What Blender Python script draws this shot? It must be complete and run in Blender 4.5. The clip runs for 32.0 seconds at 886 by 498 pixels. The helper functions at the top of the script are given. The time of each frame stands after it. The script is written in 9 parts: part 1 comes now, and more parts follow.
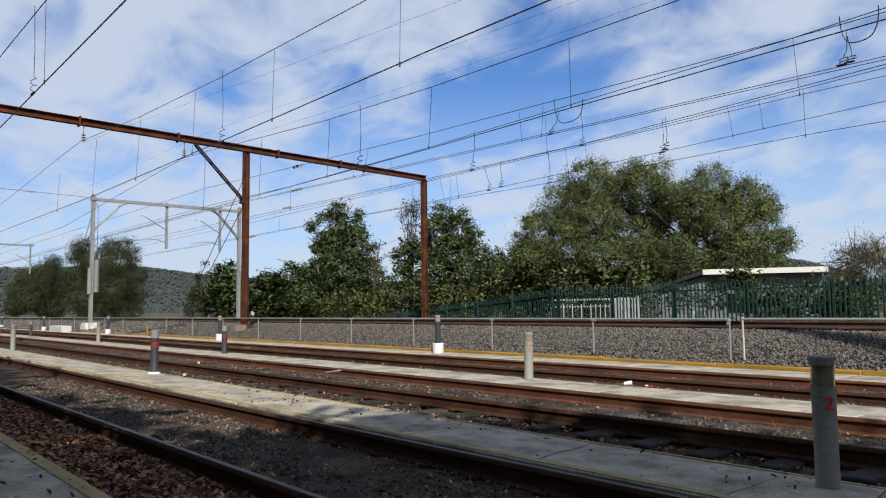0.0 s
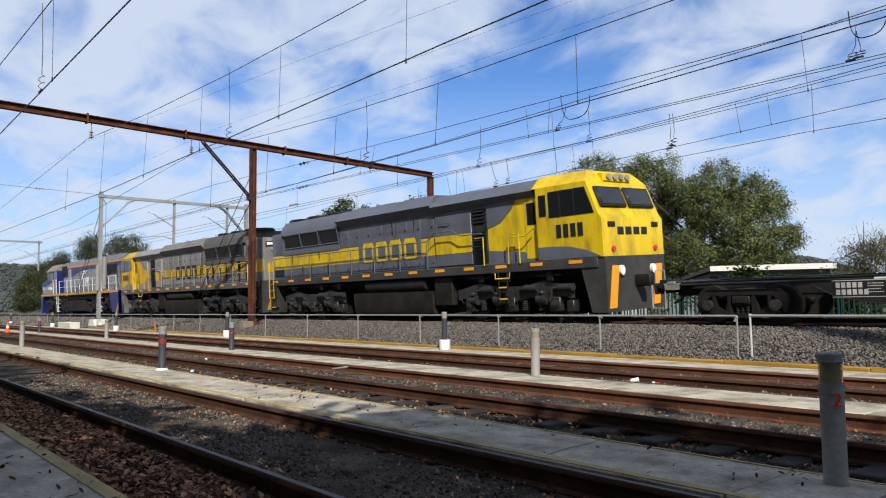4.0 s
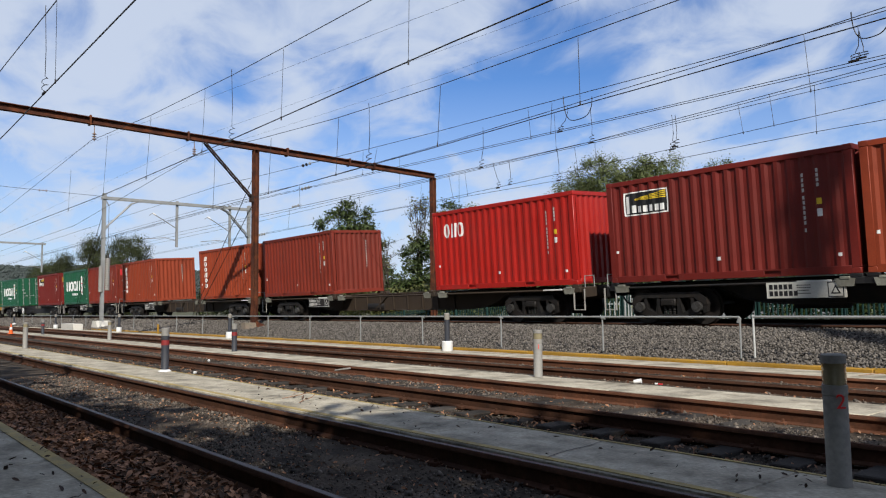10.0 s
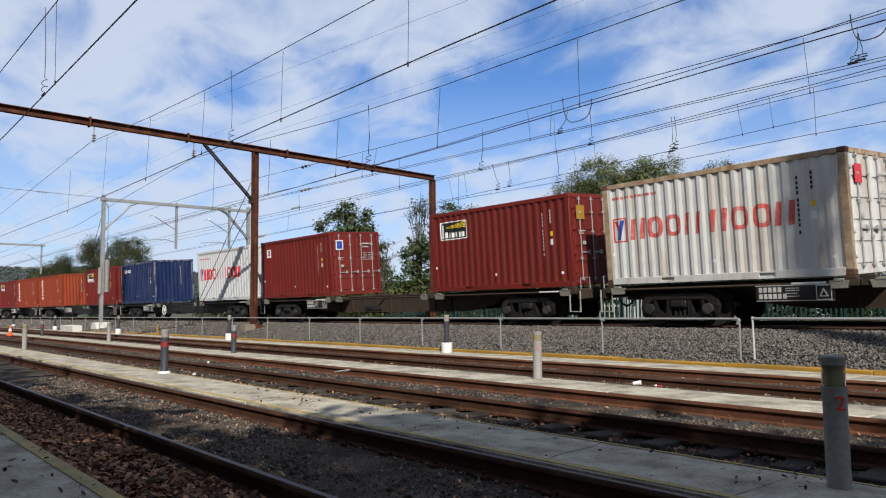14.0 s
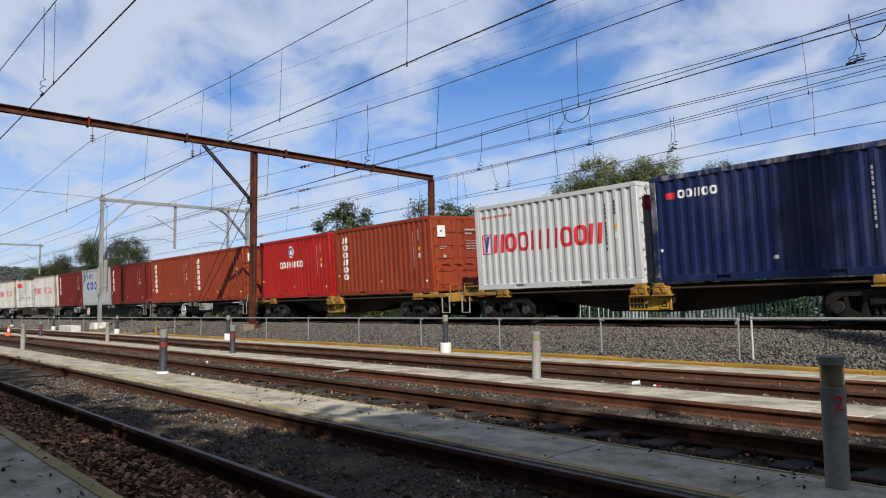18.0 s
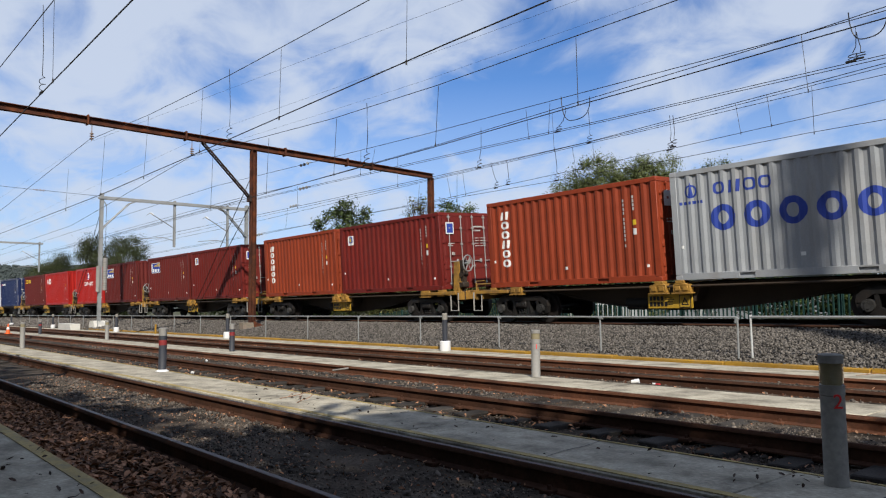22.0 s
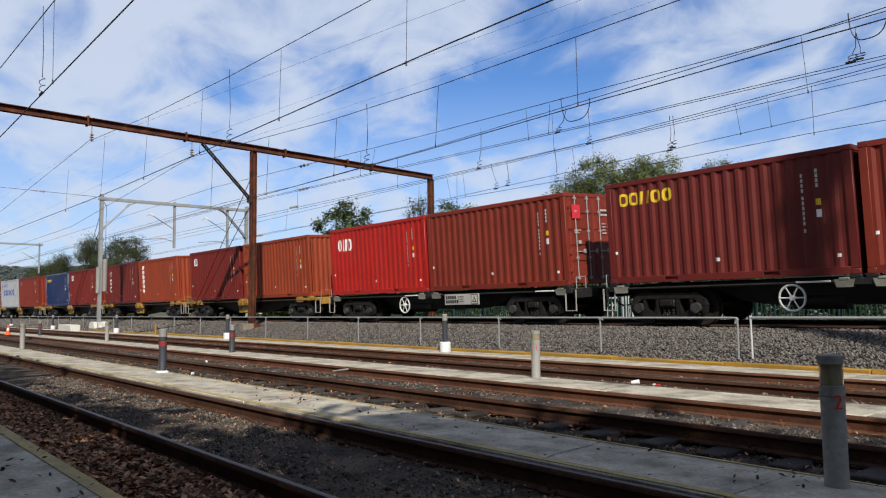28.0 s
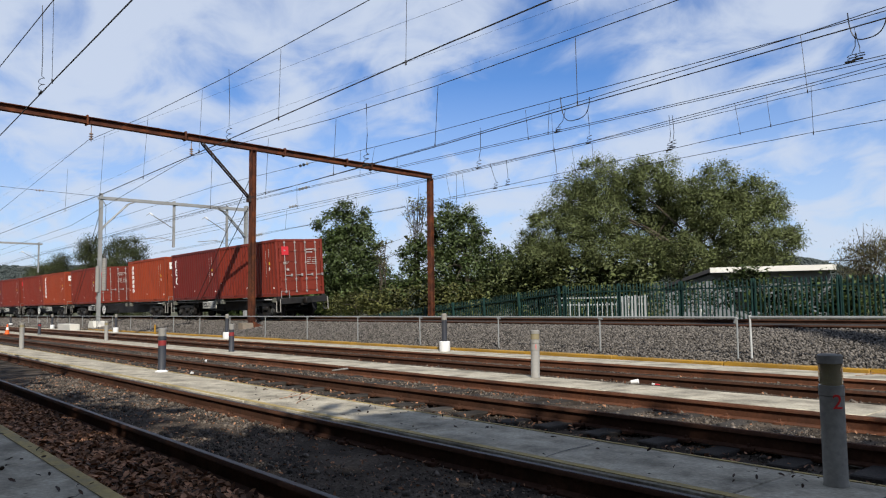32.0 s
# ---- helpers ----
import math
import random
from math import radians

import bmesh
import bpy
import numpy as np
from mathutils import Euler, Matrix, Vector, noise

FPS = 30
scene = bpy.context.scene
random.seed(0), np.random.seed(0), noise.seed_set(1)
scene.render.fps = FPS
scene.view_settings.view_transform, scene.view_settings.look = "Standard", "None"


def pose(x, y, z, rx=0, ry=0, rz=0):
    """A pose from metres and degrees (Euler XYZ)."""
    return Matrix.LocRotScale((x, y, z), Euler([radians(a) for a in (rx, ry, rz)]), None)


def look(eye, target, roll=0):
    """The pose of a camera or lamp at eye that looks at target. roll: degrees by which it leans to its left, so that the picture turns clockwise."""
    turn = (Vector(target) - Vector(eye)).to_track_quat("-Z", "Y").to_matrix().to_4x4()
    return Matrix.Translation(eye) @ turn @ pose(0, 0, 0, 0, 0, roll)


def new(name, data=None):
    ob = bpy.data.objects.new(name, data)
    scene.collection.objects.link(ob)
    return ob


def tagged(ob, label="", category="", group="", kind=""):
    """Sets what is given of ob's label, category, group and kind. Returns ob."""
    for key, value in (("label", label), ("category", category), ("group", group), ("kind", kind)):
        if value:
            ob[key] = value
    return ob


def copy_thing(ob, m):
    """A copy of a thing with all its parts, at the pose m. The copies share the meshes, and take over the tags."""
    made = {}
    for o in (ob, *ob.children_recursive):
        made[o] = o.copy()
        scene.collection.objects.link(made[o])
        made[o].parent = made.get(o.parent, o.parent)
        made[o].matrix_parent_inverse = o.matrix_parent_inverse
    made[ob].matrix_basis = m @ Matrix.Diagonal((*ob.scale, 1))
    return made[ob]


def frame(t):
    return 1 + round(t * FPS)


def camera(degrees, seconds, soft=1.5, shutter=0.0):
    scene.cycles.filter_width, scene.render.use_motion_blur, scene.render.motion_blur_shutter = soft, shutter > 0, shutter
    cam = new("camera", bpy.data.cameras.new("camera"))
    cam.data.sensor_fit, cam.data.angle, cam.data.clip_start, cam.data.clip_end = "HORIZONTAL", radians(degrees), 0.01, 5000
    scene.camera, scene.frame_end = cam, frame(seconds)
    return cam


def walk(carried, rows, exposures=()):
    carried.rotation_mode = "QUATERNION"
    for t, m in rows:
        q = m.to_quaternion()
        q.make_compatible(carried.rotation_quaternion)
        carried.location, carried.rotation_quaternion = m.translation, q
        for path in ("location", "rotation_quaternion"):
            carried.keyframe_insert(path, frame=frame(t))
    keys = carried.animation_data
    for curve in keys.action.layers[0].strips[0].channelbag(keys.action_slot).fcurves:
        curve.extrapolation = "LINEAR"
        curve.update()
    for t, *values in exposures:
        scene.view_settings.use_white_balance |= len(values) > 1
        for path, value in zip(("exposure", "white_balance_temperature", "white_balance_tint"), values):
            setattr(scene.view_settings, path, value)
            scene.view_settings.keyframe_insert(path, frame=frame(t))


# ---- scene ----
import itertools

cam = camera(62.27, 32.0, soft=1.15)
EYE = (0.0, 0.0, 1.08)
TURNS = [
    (0, 94.704, 0.652, 49.031), (1, 94.658, 0.657, 49.012), (2, 94.619, 0.648, 49.034), (2.5, 94.585, 0.651, 49.113),
    (3, 94.531, 0.647, 49.271), (3.5, 94.486, 0.641, 49.407), (4.5, 94.410, 0.641, 49.681), (5.5, 94.368, 0.649, 49.874),
    (6, 94.396, 0.654, 49.854), (6.5, 94.435, 0.654, 49.821), (7.5, 94.500, 0.669, 49.792), (9, 94.550, 0.670, 49.752),
    (10, 94.550, 0.677, 49.737), (11, 94.534, 0.686, 49.720), (12, 94.547, 0.678, 49.702), (13, 94.601, 0.664, 49.700),
    (14, 94.679, 0.662, 49.699), (14.5, 94.698, 0.662, 49.698), (16.5, 94.713, 0.677, 49.650), (17.5, 94.695, 0.677, 49.622),
    (19, 94.655, 0.669, 49.595), (20, 94.611, 0.668, 49.576), (22, 94.549, 0.660, 49.570), (24, 94.555, 0.685, 49.555),
    (25.5, 94.608, 0.670, 49.547), (27.5, 94.617, 0.685, 49.564), (29, 94.614, 0.685, 49.579), (30, 94.610, 0.676, 49.544),
    (31, 94.583, 0.661, 49.529), (32, 94.572, 0.661, 49.529)]
EXPO = 0.32
walk(cam, [(t, pose(*EYE, rx, ry, rz)) for t, rx, ry, rz in TURNS], exposures=[(t, EXPO + d) for t, d in ((0, -0.04), (2, 0.02), (3, 0.11), (4.5, 0.12), (6, 0.06), (9, 0.0), (14, 0.03), (18, -0.05), (22, 0.0), (32, 0.03))])

# ---- world and sun ----
SUN_WAY = Vector((1.55, -1.0, 1.45)).normalized()
sun = new("sun", bpy.data.lights.new("sun", "SUN"))
sun.data.energy, sun.data.angle, sun.data.color = 5.0, radians(0.53), (1.0, 0.95, 0.86)
sun.matrix_world = look(SUN_WAY * 200, (0, 0, 0))


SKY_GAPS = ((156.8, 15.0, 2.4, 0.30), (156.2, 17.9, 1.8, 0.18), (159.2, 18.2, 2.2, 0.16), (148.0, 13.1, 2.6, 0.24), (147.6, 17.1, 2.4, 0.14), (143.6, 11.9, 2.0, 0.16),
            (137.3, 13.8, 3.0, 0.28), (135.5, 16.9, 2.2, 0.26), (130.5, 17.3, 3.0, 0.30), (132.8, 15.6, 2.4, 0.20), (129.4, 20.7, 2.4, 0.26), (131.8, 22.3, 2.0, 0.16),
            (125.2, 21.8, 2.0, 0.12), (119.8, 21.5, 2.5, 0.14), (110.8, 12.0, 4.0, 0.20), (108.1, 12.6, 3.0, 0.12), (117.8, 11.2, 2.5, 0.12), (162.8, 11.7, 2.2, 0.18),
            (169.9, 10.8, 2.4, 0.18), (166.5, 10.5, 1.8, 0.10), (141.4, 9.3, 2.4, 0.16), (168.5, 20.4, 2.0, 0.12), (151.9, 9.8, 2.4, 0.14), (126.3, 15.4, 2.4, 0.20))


def build_world():
    w = bpy.data.worlds.new("sky")
    scene.world = w
    w.use_nodes = True
    nt = w.node_tree
    nt.nodes.clear()
    N, L = nt.nodes.new, nt.links.new
    sky = N("ShaderNodeTexSky")
    sky.sky_type, sky.sun_disc = "NISHITA", False
    sky.sun_elevation = math.asin(SUN_WAY.z)
    sky.sun_rotation = math.atan2(SUN_WAY.x, SUN_WAY.y)
    sky.dust_density, sky.ozone_density = 0.3, 4.0
    co = N("ShaderNodeTexCoord")
    sep = N("ShaderNodeSeparateXYZ")
    L(co.outputs["Generated"], sep.inputs[0])
    up = N("ShaderNodeMath"); up.operation = "ADD"; up.inputs[1].default_value = 0.34
    L(sep.outputs["Z"], up.inputs[0])
    mx = N("ShaderNodeMath"); mx.operation = "MAXIMUM"; mx.inputs[1].default_value = 0.05
    L(up.outputs[0], mx.inputs[0])
    dv = []
    for ax in "XY":
        d = N("ShaderNodeMath"); d.operation = "DIVIDE"
        L(sep.outputs[ax], d.inputs[0]); L(mx.outputs[0], d.inputs[1])
        dv.append(d)
    flat = N("ShaderNodeCombineXYZ")
    L(dv[0].outputs[0], flat.inputs[0]); L(dv[1].outputs[0], flat.inputs[1])
    mp = N("ShaderNodeMapping")
    mp.inputs["Rotation"].default_value = (0, 0, 0.5)
    mp.inputs["Scale"].default_value = (1.0, 1.15, 1.0)
    mp.inputs["Location"].default_value = (0.85, 0.55, 0.0)
    L(flat.outputs[0], mp.inputs[0])
    n1 = N("ShaderNodeTexNoise")
    n1.inputs["Scale"].default_value, n1.inputs["Detail"].default_value = 5.2, 9.0
    n1.inputs["Roughness"].default_value, n1.inputs["Distortion"].default_value = 0.56, 0.5
    n2 = N("ShaderNodeTexNoise")
    n2.inputs["Scale"].default_value, n2.inputs["Detail"].default_value = 1.3, 3.0
    L(mp.outputs[0], n1.inputs[0]); L(mp.outputs[0], n2.inputs[0])
    ad = N("ShaderNodeMath"); ad.operation = "MULTIPLY_ADD"; ad.inputs[1].default_value = 0.55
    L(n2.outputs[0], ad.inputs[0]); L(n1.outputs[0], ad.inputs[2])
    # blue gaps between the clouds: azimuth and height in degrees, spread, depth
    wob = N("ShaderNodeTexNoise")
    wob.inputs["Scale"].default_value, wob.inputs["Detail"].default_value = 9.0, 5.0
    L(co.outputs["Generated"], wob.inputs[0])
    cen = N("ShaderNodeVectorMath"); cen.operation = "SUBTRACT"; cen.inputs[1].default_value = (0.5, 0.5, 0.5)
    L(wob.outputs["Color"], cen.inputs[0])
    bend = N("ShaderNodeVectorMath"); bend.operation = "MULTIPLY_ADD"; bend.inputs[1].default_value = (0.16, 0.16, 0.12)
    L(cen.outputs[0], bend.inputs[0]); L(co.outputs["Generated"], bend.inputs[2])
    unit = N("ShaderNodeVectorMath"); unit.operation = "NORMALIZE"
    L(bend.outputs[0], unit.inputs[0])
    dens = N("ShaderNodeMath"); dens.operation = "MULTIPLY_ADD"
    dens.inputs[1].default_value, dens.inputs[2].default_value = 0.85, 0.21
    L(ad.outputs[0], dens.inputs[0])
    last = dens.outputs[0]
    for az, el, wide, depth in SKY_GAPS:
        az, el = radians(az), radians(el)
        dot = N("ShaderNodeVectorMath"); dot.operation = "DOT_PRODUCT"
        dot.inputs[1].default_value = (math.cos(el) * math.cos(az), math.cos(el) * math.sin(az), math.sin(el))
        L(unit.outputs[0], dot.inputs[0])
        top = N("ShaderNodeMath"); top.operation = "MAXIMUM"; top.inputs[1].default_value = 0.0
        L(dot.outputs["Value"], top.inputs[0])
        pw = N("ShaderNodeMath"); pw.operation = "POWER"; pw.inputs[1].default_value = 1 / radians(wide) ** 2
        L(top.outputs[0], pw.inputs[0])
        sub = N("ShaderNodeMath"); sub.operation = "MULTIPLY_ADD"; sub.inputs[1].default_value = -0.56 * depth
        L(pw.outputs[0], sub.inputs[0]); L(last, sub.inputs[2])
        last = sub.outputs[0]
    ramp = N("ShaderNodeValToRGB")
    ramp.color_ramp.interpolation = "EASE"
    ramp.color_ramp.elements[0].position, ramp.color_ramp.elements[1].position = 0.54, 0.94
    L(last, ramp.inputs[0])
    # thin haze near the skyline
    hz = N("ShaderNodeMapRange")
    hz.inputs["From Min"].default_value, hz.inputs["From Max"].default_value = 0.0, 0.30
    hz.inputs["To Min"].default_value, hz.inputs["To Max"].default_value = 0.92, 0.0
    L(sep.outputs["Z"], hz.inputs[0])
    cov = N("ShaderNodeMath"); cov.operation = "MAXIMUM"
    L(ramp.outputs[0], cov.inputs[0]); L(hz.outputs[0], cov.inputs[1])
    # the cloud thins out toward the zenith
    zen = N("ShaderNodeMapRange")
    zen.inputs["From Min"].default_value, zen.inputs["From Max"].default_value = 0.45, 0.75
    zen.inputs["To Min"].default_value, zen.inputs["To Max"].default_value = 0.88, 0.52
    L(sep.outputs["Z"], zen.inputs[0])
    cl = N("ShaderNodeMath"); cl.operation = "MULTIPLY"
    L(cov.outputs[0], cl.inputs[0]); L(zen.outputs[0], cl.inputs[1])
    mix = N("ShaderNodeMix"); mix.data_type = "RGBA"
    mix.inputs[7].default_value = (6.25, 7.0, 8.35, 1)
    blue = N("ShaderNodeMix"); blue.data_type = "RGBA"; blue.blend_type = "MULTIPLY"
    blue.inputs[0].default_value = 1.0
    blue.inputs[7].default_value = (0.72, 0.98, 1.32, 1)
    L(sky.outputs[0], blue.inputs[6])
    L(cl.outputs[0], mix.inputs[0]); L(blue.outputs[2], mix.inputs[6])
    bg = N("ShaderNodeBackground"); bg.inputs[1].default_value = 0.08
    L(mix.outputs[2], bg.inputs[0])
    out = N("ShaderNodeOutputWorld")
    L(bg.outputs[0], out.inputs[0])


build_world()


# ---- materials ----
WORN = 0.8   # paint and stone outdoors are a little duller than new


def mat(name, col, rough=0.6, metal=0.0, var=0.15, scale=2.0, fine=30.0, bump=0.15, dirt=None, amount=0.4, dscale=1.2,
        streak=1.0, rand=0.0, spec=0.3, island=0.0, bump_dist=0.01):
    m = bpy.data.materials.new(name)
    m.use_nodes = True
    nt = m.node_tree
    N, L = nt.nodes.new, nt.links.new
    b = nt.nodes["Principled BSDF"]
    b.inputs["Metallic"].default_value = metal
    b.inputs["Specular IOR Level"].default_value = spec
    co = N("ShaderNodeTexCoord")
    mp = N("ShaderNodeMapping")
    mp.inputs["Scale"].default_value = (1, 1, streak)
    L(co.outputs["Object"], mp.inputs[0])
    a = N("ShaderNodeTexNoise"); a.inputs["Scale"].default_value = scale; a.inputs["Detail"].default_value = 6
    f = N("ShaderNodeTexNoise"); f.inputs["Scale"].default_value = fine; f.inputs["Detail"].default_value = 3
    L(mp.outputs[0], a.inputs[0]); L(co.outputs["Object"], f.inputs[0])
    mr = N("ShaderNodeMapRange")
    mr.inputs["From Min"].default_value, mr.inputs["From Max"].default_value = 0.3, 0.7
    mr.inputs["To Min"].default_value, mr.inputs["To Max"].default_value = 1 - var, 1 + var
    L(a.outputs[0], mr.inputs[0])
    mf = N("ShaderNodeMapRange")
    mf.inputs["From Min"].default_value, mf.inputs["From Max"].default_value = 0.25, 0.75
    mf.inputs["To Min"].default_value, mf.inputs["To Max"].default_value = 1 - var * 0.7, 1 + var * 0.7
    L(f.outputs[0], mf.inputs[0])
    mul = N("ShaderNodeMath"); mul.operation = "MULTIPLY"
    L(mr.outputs[0], mul.inputs[0]); L(mf.outputs[0], mul.inputs[1])
    last = mul.outputs[0]
    if rand or island:
        if island:
            oi = N("ShaderNodeNewGeometry"); src = oi.outputs["Random Per Island"]
        else:
            oi = N("ShaderNodeObjectInfo"); src = oi.outputs["Random"]
        r = N("ShaderNodeMapRange")
        amp = rand or island
        r.inputs["To Min"].default_value, r.inputs["To Max"].default_value = 1 - amp, 1 + amp
        L(src, r.inputs[0])
        m2 = N("ShaderNodeMath"); m2.operation = "MULTIPLY"
        L(last, m2.inputs[0]); L(r.outputs[0], m2.inputs[1]); last = m2.outputs[0]
    sc = N("ShaderNodeVectorMath"); sc.operation = "SCALE"
    sc.inputs[0].default_value = [c * WORN for c in col[:3]]
    L(last, sc.inputs["Scale"])
    color = sc.outputs[0]
    rr = N("ShaderNodeMapRange")
    rr.inputs["To Min"].default_value, rr.inputs["To Max"].default_value = max(0.05, rough - 0.12), min(1, rough + 0.12)
    L(a.outputs[0], rr.inputs[0]); L(rr.outputs[0], b.inputs["Roughness"])
    if dirt:
        d = N("ShaderNodeTexNoise"); d.inputs["Scale"].default_value = dscale; d.inputs["Detail"].default_value = 9
        d.inputs["Roughness"].default_value = 0.68
        L(mp.outputs[0], d.inputs[0])
        rp = N("ShaderNodeValToRGB")
        rp.color_ramp.elements[0].position, rp.color_ramp.elements[1].position = 0.46, 0.72
        rp.color_ramp.elements[1].color = (amount, amount, amount, 1)
        L(d.outputs[0], rp.inputs[0])
        mx = N("ShaderNodeMix"); mx.data_type = "RGBA"
        mx.inputs[7].default_value = (*dirt, 1)
        L(rp.outputs[0], mx.inputs[0]); L(color, mx.inputs[6]); color = mx.outputs[2]
    L(color, b.inputs["Base Color"])
    if bump:
        bp = N("ShaderNodeBump"); bp.inputs["Strength"].default_value = bump; bp.inputs["Distance"].default_value = bump_dist
        L(f.outputs[0], bp.inputs["Height"]); L(bp.outputs[0], b.inputs["Normal"])
    return m


GRIME = (0.035, 0.03, 0.026)
REDGRIME = (0.055, 0.017, 0.011)
PAINTS = {
    "green": mat("green_paint", (0.00888, 0.0925, 0.04292), 0.45, dirt=GRIME, amount=0.35, streak=0.35, rand=0.08, var=0.1),
    "dark_red": mat("dark_red_paint", (0.155, 0.0125, 0.008), 0.6, dirt=REDGRIME, amount=0.35, streak=0.35, rand=0.12, var=0.12),
    "brown": mat("brown_red_paint", (0.185, 0.0225, 0.0105), 0.6, dirt=REDGRIME, amount=0.35, streak=0.35, rand=0.12, var=0.12),
    "orange": mat("orange_brown_paint", (0.27, 0.041, 0.0125), 0.62, dirt=(0.10, 0.020, 0.009), amount=0.4, streak=0.35, rand=0.12, var=0.12),
    "red": mat("bright_red_paint", (0.3848, 0.0148, 0.01036), 0.42, dirt=(0.12, 0.02, 0.015), amount=0.35, streak=0.35, rand=0.08, var=0.1),
    "maroon": mat("maroon_paint", (0.125, 0.0135, 0.010), 0.6, dirt=REDGRIME, amount=0.35, streak=0.35, rand=0.1, var=0.12),
    "blue": mat("navy_blue_paint", (0.0074, 0.01776, 0.0777), 0.42, dirt=(0.08, 0.08, 0.09), amount=0.3, streak=0.35, rand=0.08, var=0.12),
    "white": mat("off_white_paint", (0.62, 0.622, 0.60), 0.5, dirt=(0.26, 0.18, 0.11), amount=0.75, streak=0.18, dscale=2.0, rand=0.05, var=0.06),
    "clean": mat("clean_grey_white_paint", (0.59, 0.60, 0.605), 0.5, dirt=(0.33, 0.32, 0.31), amount=0.45, streak=0.2, dscale=2.0, rand=0.05, var=0.06),
    "grey": mat("pale_grey_paint", (0.355, 0.37, 0.385), 0.5, dirt=(0.2, 0.16, 0.12), amount=0.35, streak=0.25, rand=0.06, var=0.07),
    "teal": mat("teal_paint", (0.030, 0.215, 0.275), 0.45, dirt=GRIME, amount=0.25, streak=0.35, var=0.1),
}
M_WHITE = mat("white_marking", (0.78, 0.78, 0.76), 0.55, var=0.08, bump=0)
M_YELLOW = mat("yellow_marking", (0.75, 0.52, 0.03), 0.5, var=0.1, bump=0)
M_REDMARK = mat("red_marking", (0.6, 0.03, 0.04), 0.5, var=0.08, bump=0)
M_NUMBER = mat("bright_red_number", (0.80, 0.035, 0.03), 0.5, var=0.06, bump=0)
M_BLUEMARK = mat("blue_marking", (0.03, 0.06, 0.32), 0.5, var=0.08, bump=0)
M_BLACKMARK = mat("black_marking", (0.015, 0.015, 0.017), 0.5, var=0.1, bump=0)
M_AMBER = mat("amber_marking", (0.8, 0.33, 0.02), 0.5, var=0.1, bump=0)
M_FRAME = mat("black_wagon_steel", (0.012, 0.012, 0.013), 0.62, dirt=(0.04, 0.03, 0.022), amount=0.55, rand=0.2, dscale=2.2)
M_BROWNFRAME = mat("brown_wagon_steel", (0.046, 0.031, 0.02), 0.7, dirt=(0.014, 0.011, 0.01), amount=0.6, rand=0.15, dscale=2.0)
M_YFRAME = mat("yellow_wagon_steel", (0.38, 0.20, 0.035), 0.65, dirt=(0.075, 0.046, 0.026), amount=1.0, rand=0.1, dscale=2.4)
M_BOGIE = mat("grimy_bogie_steel", (0.011, 0.0103, 0.0098), 0.6, spec=0.25, dirt=(0.027, 0.018, 0.013), amount=0.55, rand=0.2, dscale=4)
M_WHEEL = mat("wheel_steel", (0.026, 0.022, 0.020), 0.6, metal=0.3, dirt=(0.035, 0.022, 0.016), amount=0.5, dscale=5)
M_AXLECAP = mat("greasy_axle_cap", (0.085, 0.083, 0.08), 0.4, metal=0.4, dirt=(0.02, 0.017, 0.015), amount=0.8, dscale=7, rand=0.3)
M_GALV = mat("galvanised_steel", (0.28, 0.29, 0.29), 0.65, metal=0.2, var=0.12, dirt=(0.25, 0.24, 0.22), amount=0.4, dscale=3)
M_ALU = mat("white_painted_tube", (0.72, 0.72, 0.69), 0.45, var=0.08, dirt=(0.3, 0.26, 0.2), amount=0.3)
M_RUSTBEAM = mat("rusty_painted_steel", (0.070, 0.026, 0.016), 0.88, var=0.4, spec=0.15, dirt=(0.17, 0.052, 0.018), amount=0.9, dscale=2.2, bump=0.3)
M_DARKBRACE = mat("dark_rust_steel", (0.030, 0.019, 0.015), 0.85, var=0.3, dirt=(0.075, 0.028, 0.014), amount=0.6, dscale=3)
M_RAIL = mat("rusty_rail_steel", (0.125, 0.048, 0.023), 0.85, var=0.3, dirt=(0.04, 0.021, 0.014), amount=0.6, dscale=3.0, bump=0.3)
M_RAILDARK = mat("dark_rail_steel", (0.072, 0.034, 0.021), 0.85, spec=0.08, var=0.3, dirt=(0.018, 0.013, 0.011), amount=0.6, dscale=3.0, bump=0.3)
M_RAILTOP = mat("worn_rail_head", (0.064, 0.050, 0.045), 0.50, metal=0.35, spec=0.25, var=0.25, dirt=(0.05, 0.027, 0.02), amount=0.5, dscale=2)
M_CONC = mat("pale_concrete", (0.445, 0.402, 0.315), 0.9, spec=0.15, var=0.34, scale=1.9, fine=34, bump=0.4, dirt=(0.10, 0.087, 0.066), amount=1.0, dscale=2.2)
M_KERB = mat("yellow_kerb_paint", (0.34, 0.185, 0.018), 0.8, var=0.2, dirt=(0.22, 0.15, 0.07), amount=0.6, dscale=2.2, bump=0.3)
M_EDGE = mat("faded_yellow_line", (0.40, 0.30, 0.115), 0.85, var=0.25, dirt=(0.17, 0.15, 0.10), amount=0.9, dscale=6, bump=0.3)
M_STONE = mat("ballast_stone", (0.124, 0.110, 0.096), 0.88, island=0.75, var=0.25, scale=12, bump=0.3)
# far darker than M_STONE: shade of the gaps between stones is in this colour
M_STONEBED = mat("gap_dark_ballast_bed", (0.038, 0.032, 0.027), 0.95, var=0.5, scale=18, fine=70, bump=0.9, bump_dist=0.03)
M_YARD = mat("oily_yard_gravel", (0.080, 0.063, 0.049), 0.97, spec=0.05, var=0.75, scale=2.2, fine=38, bump=0.9, dirt=(0.02, 0.017, 0.015), amount=0.8, dscale=0.8, bump_dist=0.02)
M_YSTONE = mat("grey_yard_stone", (0.112, 0.092, 0.075), 0.9, island=0.85, var=0.25, scale=12, bump=0.2)
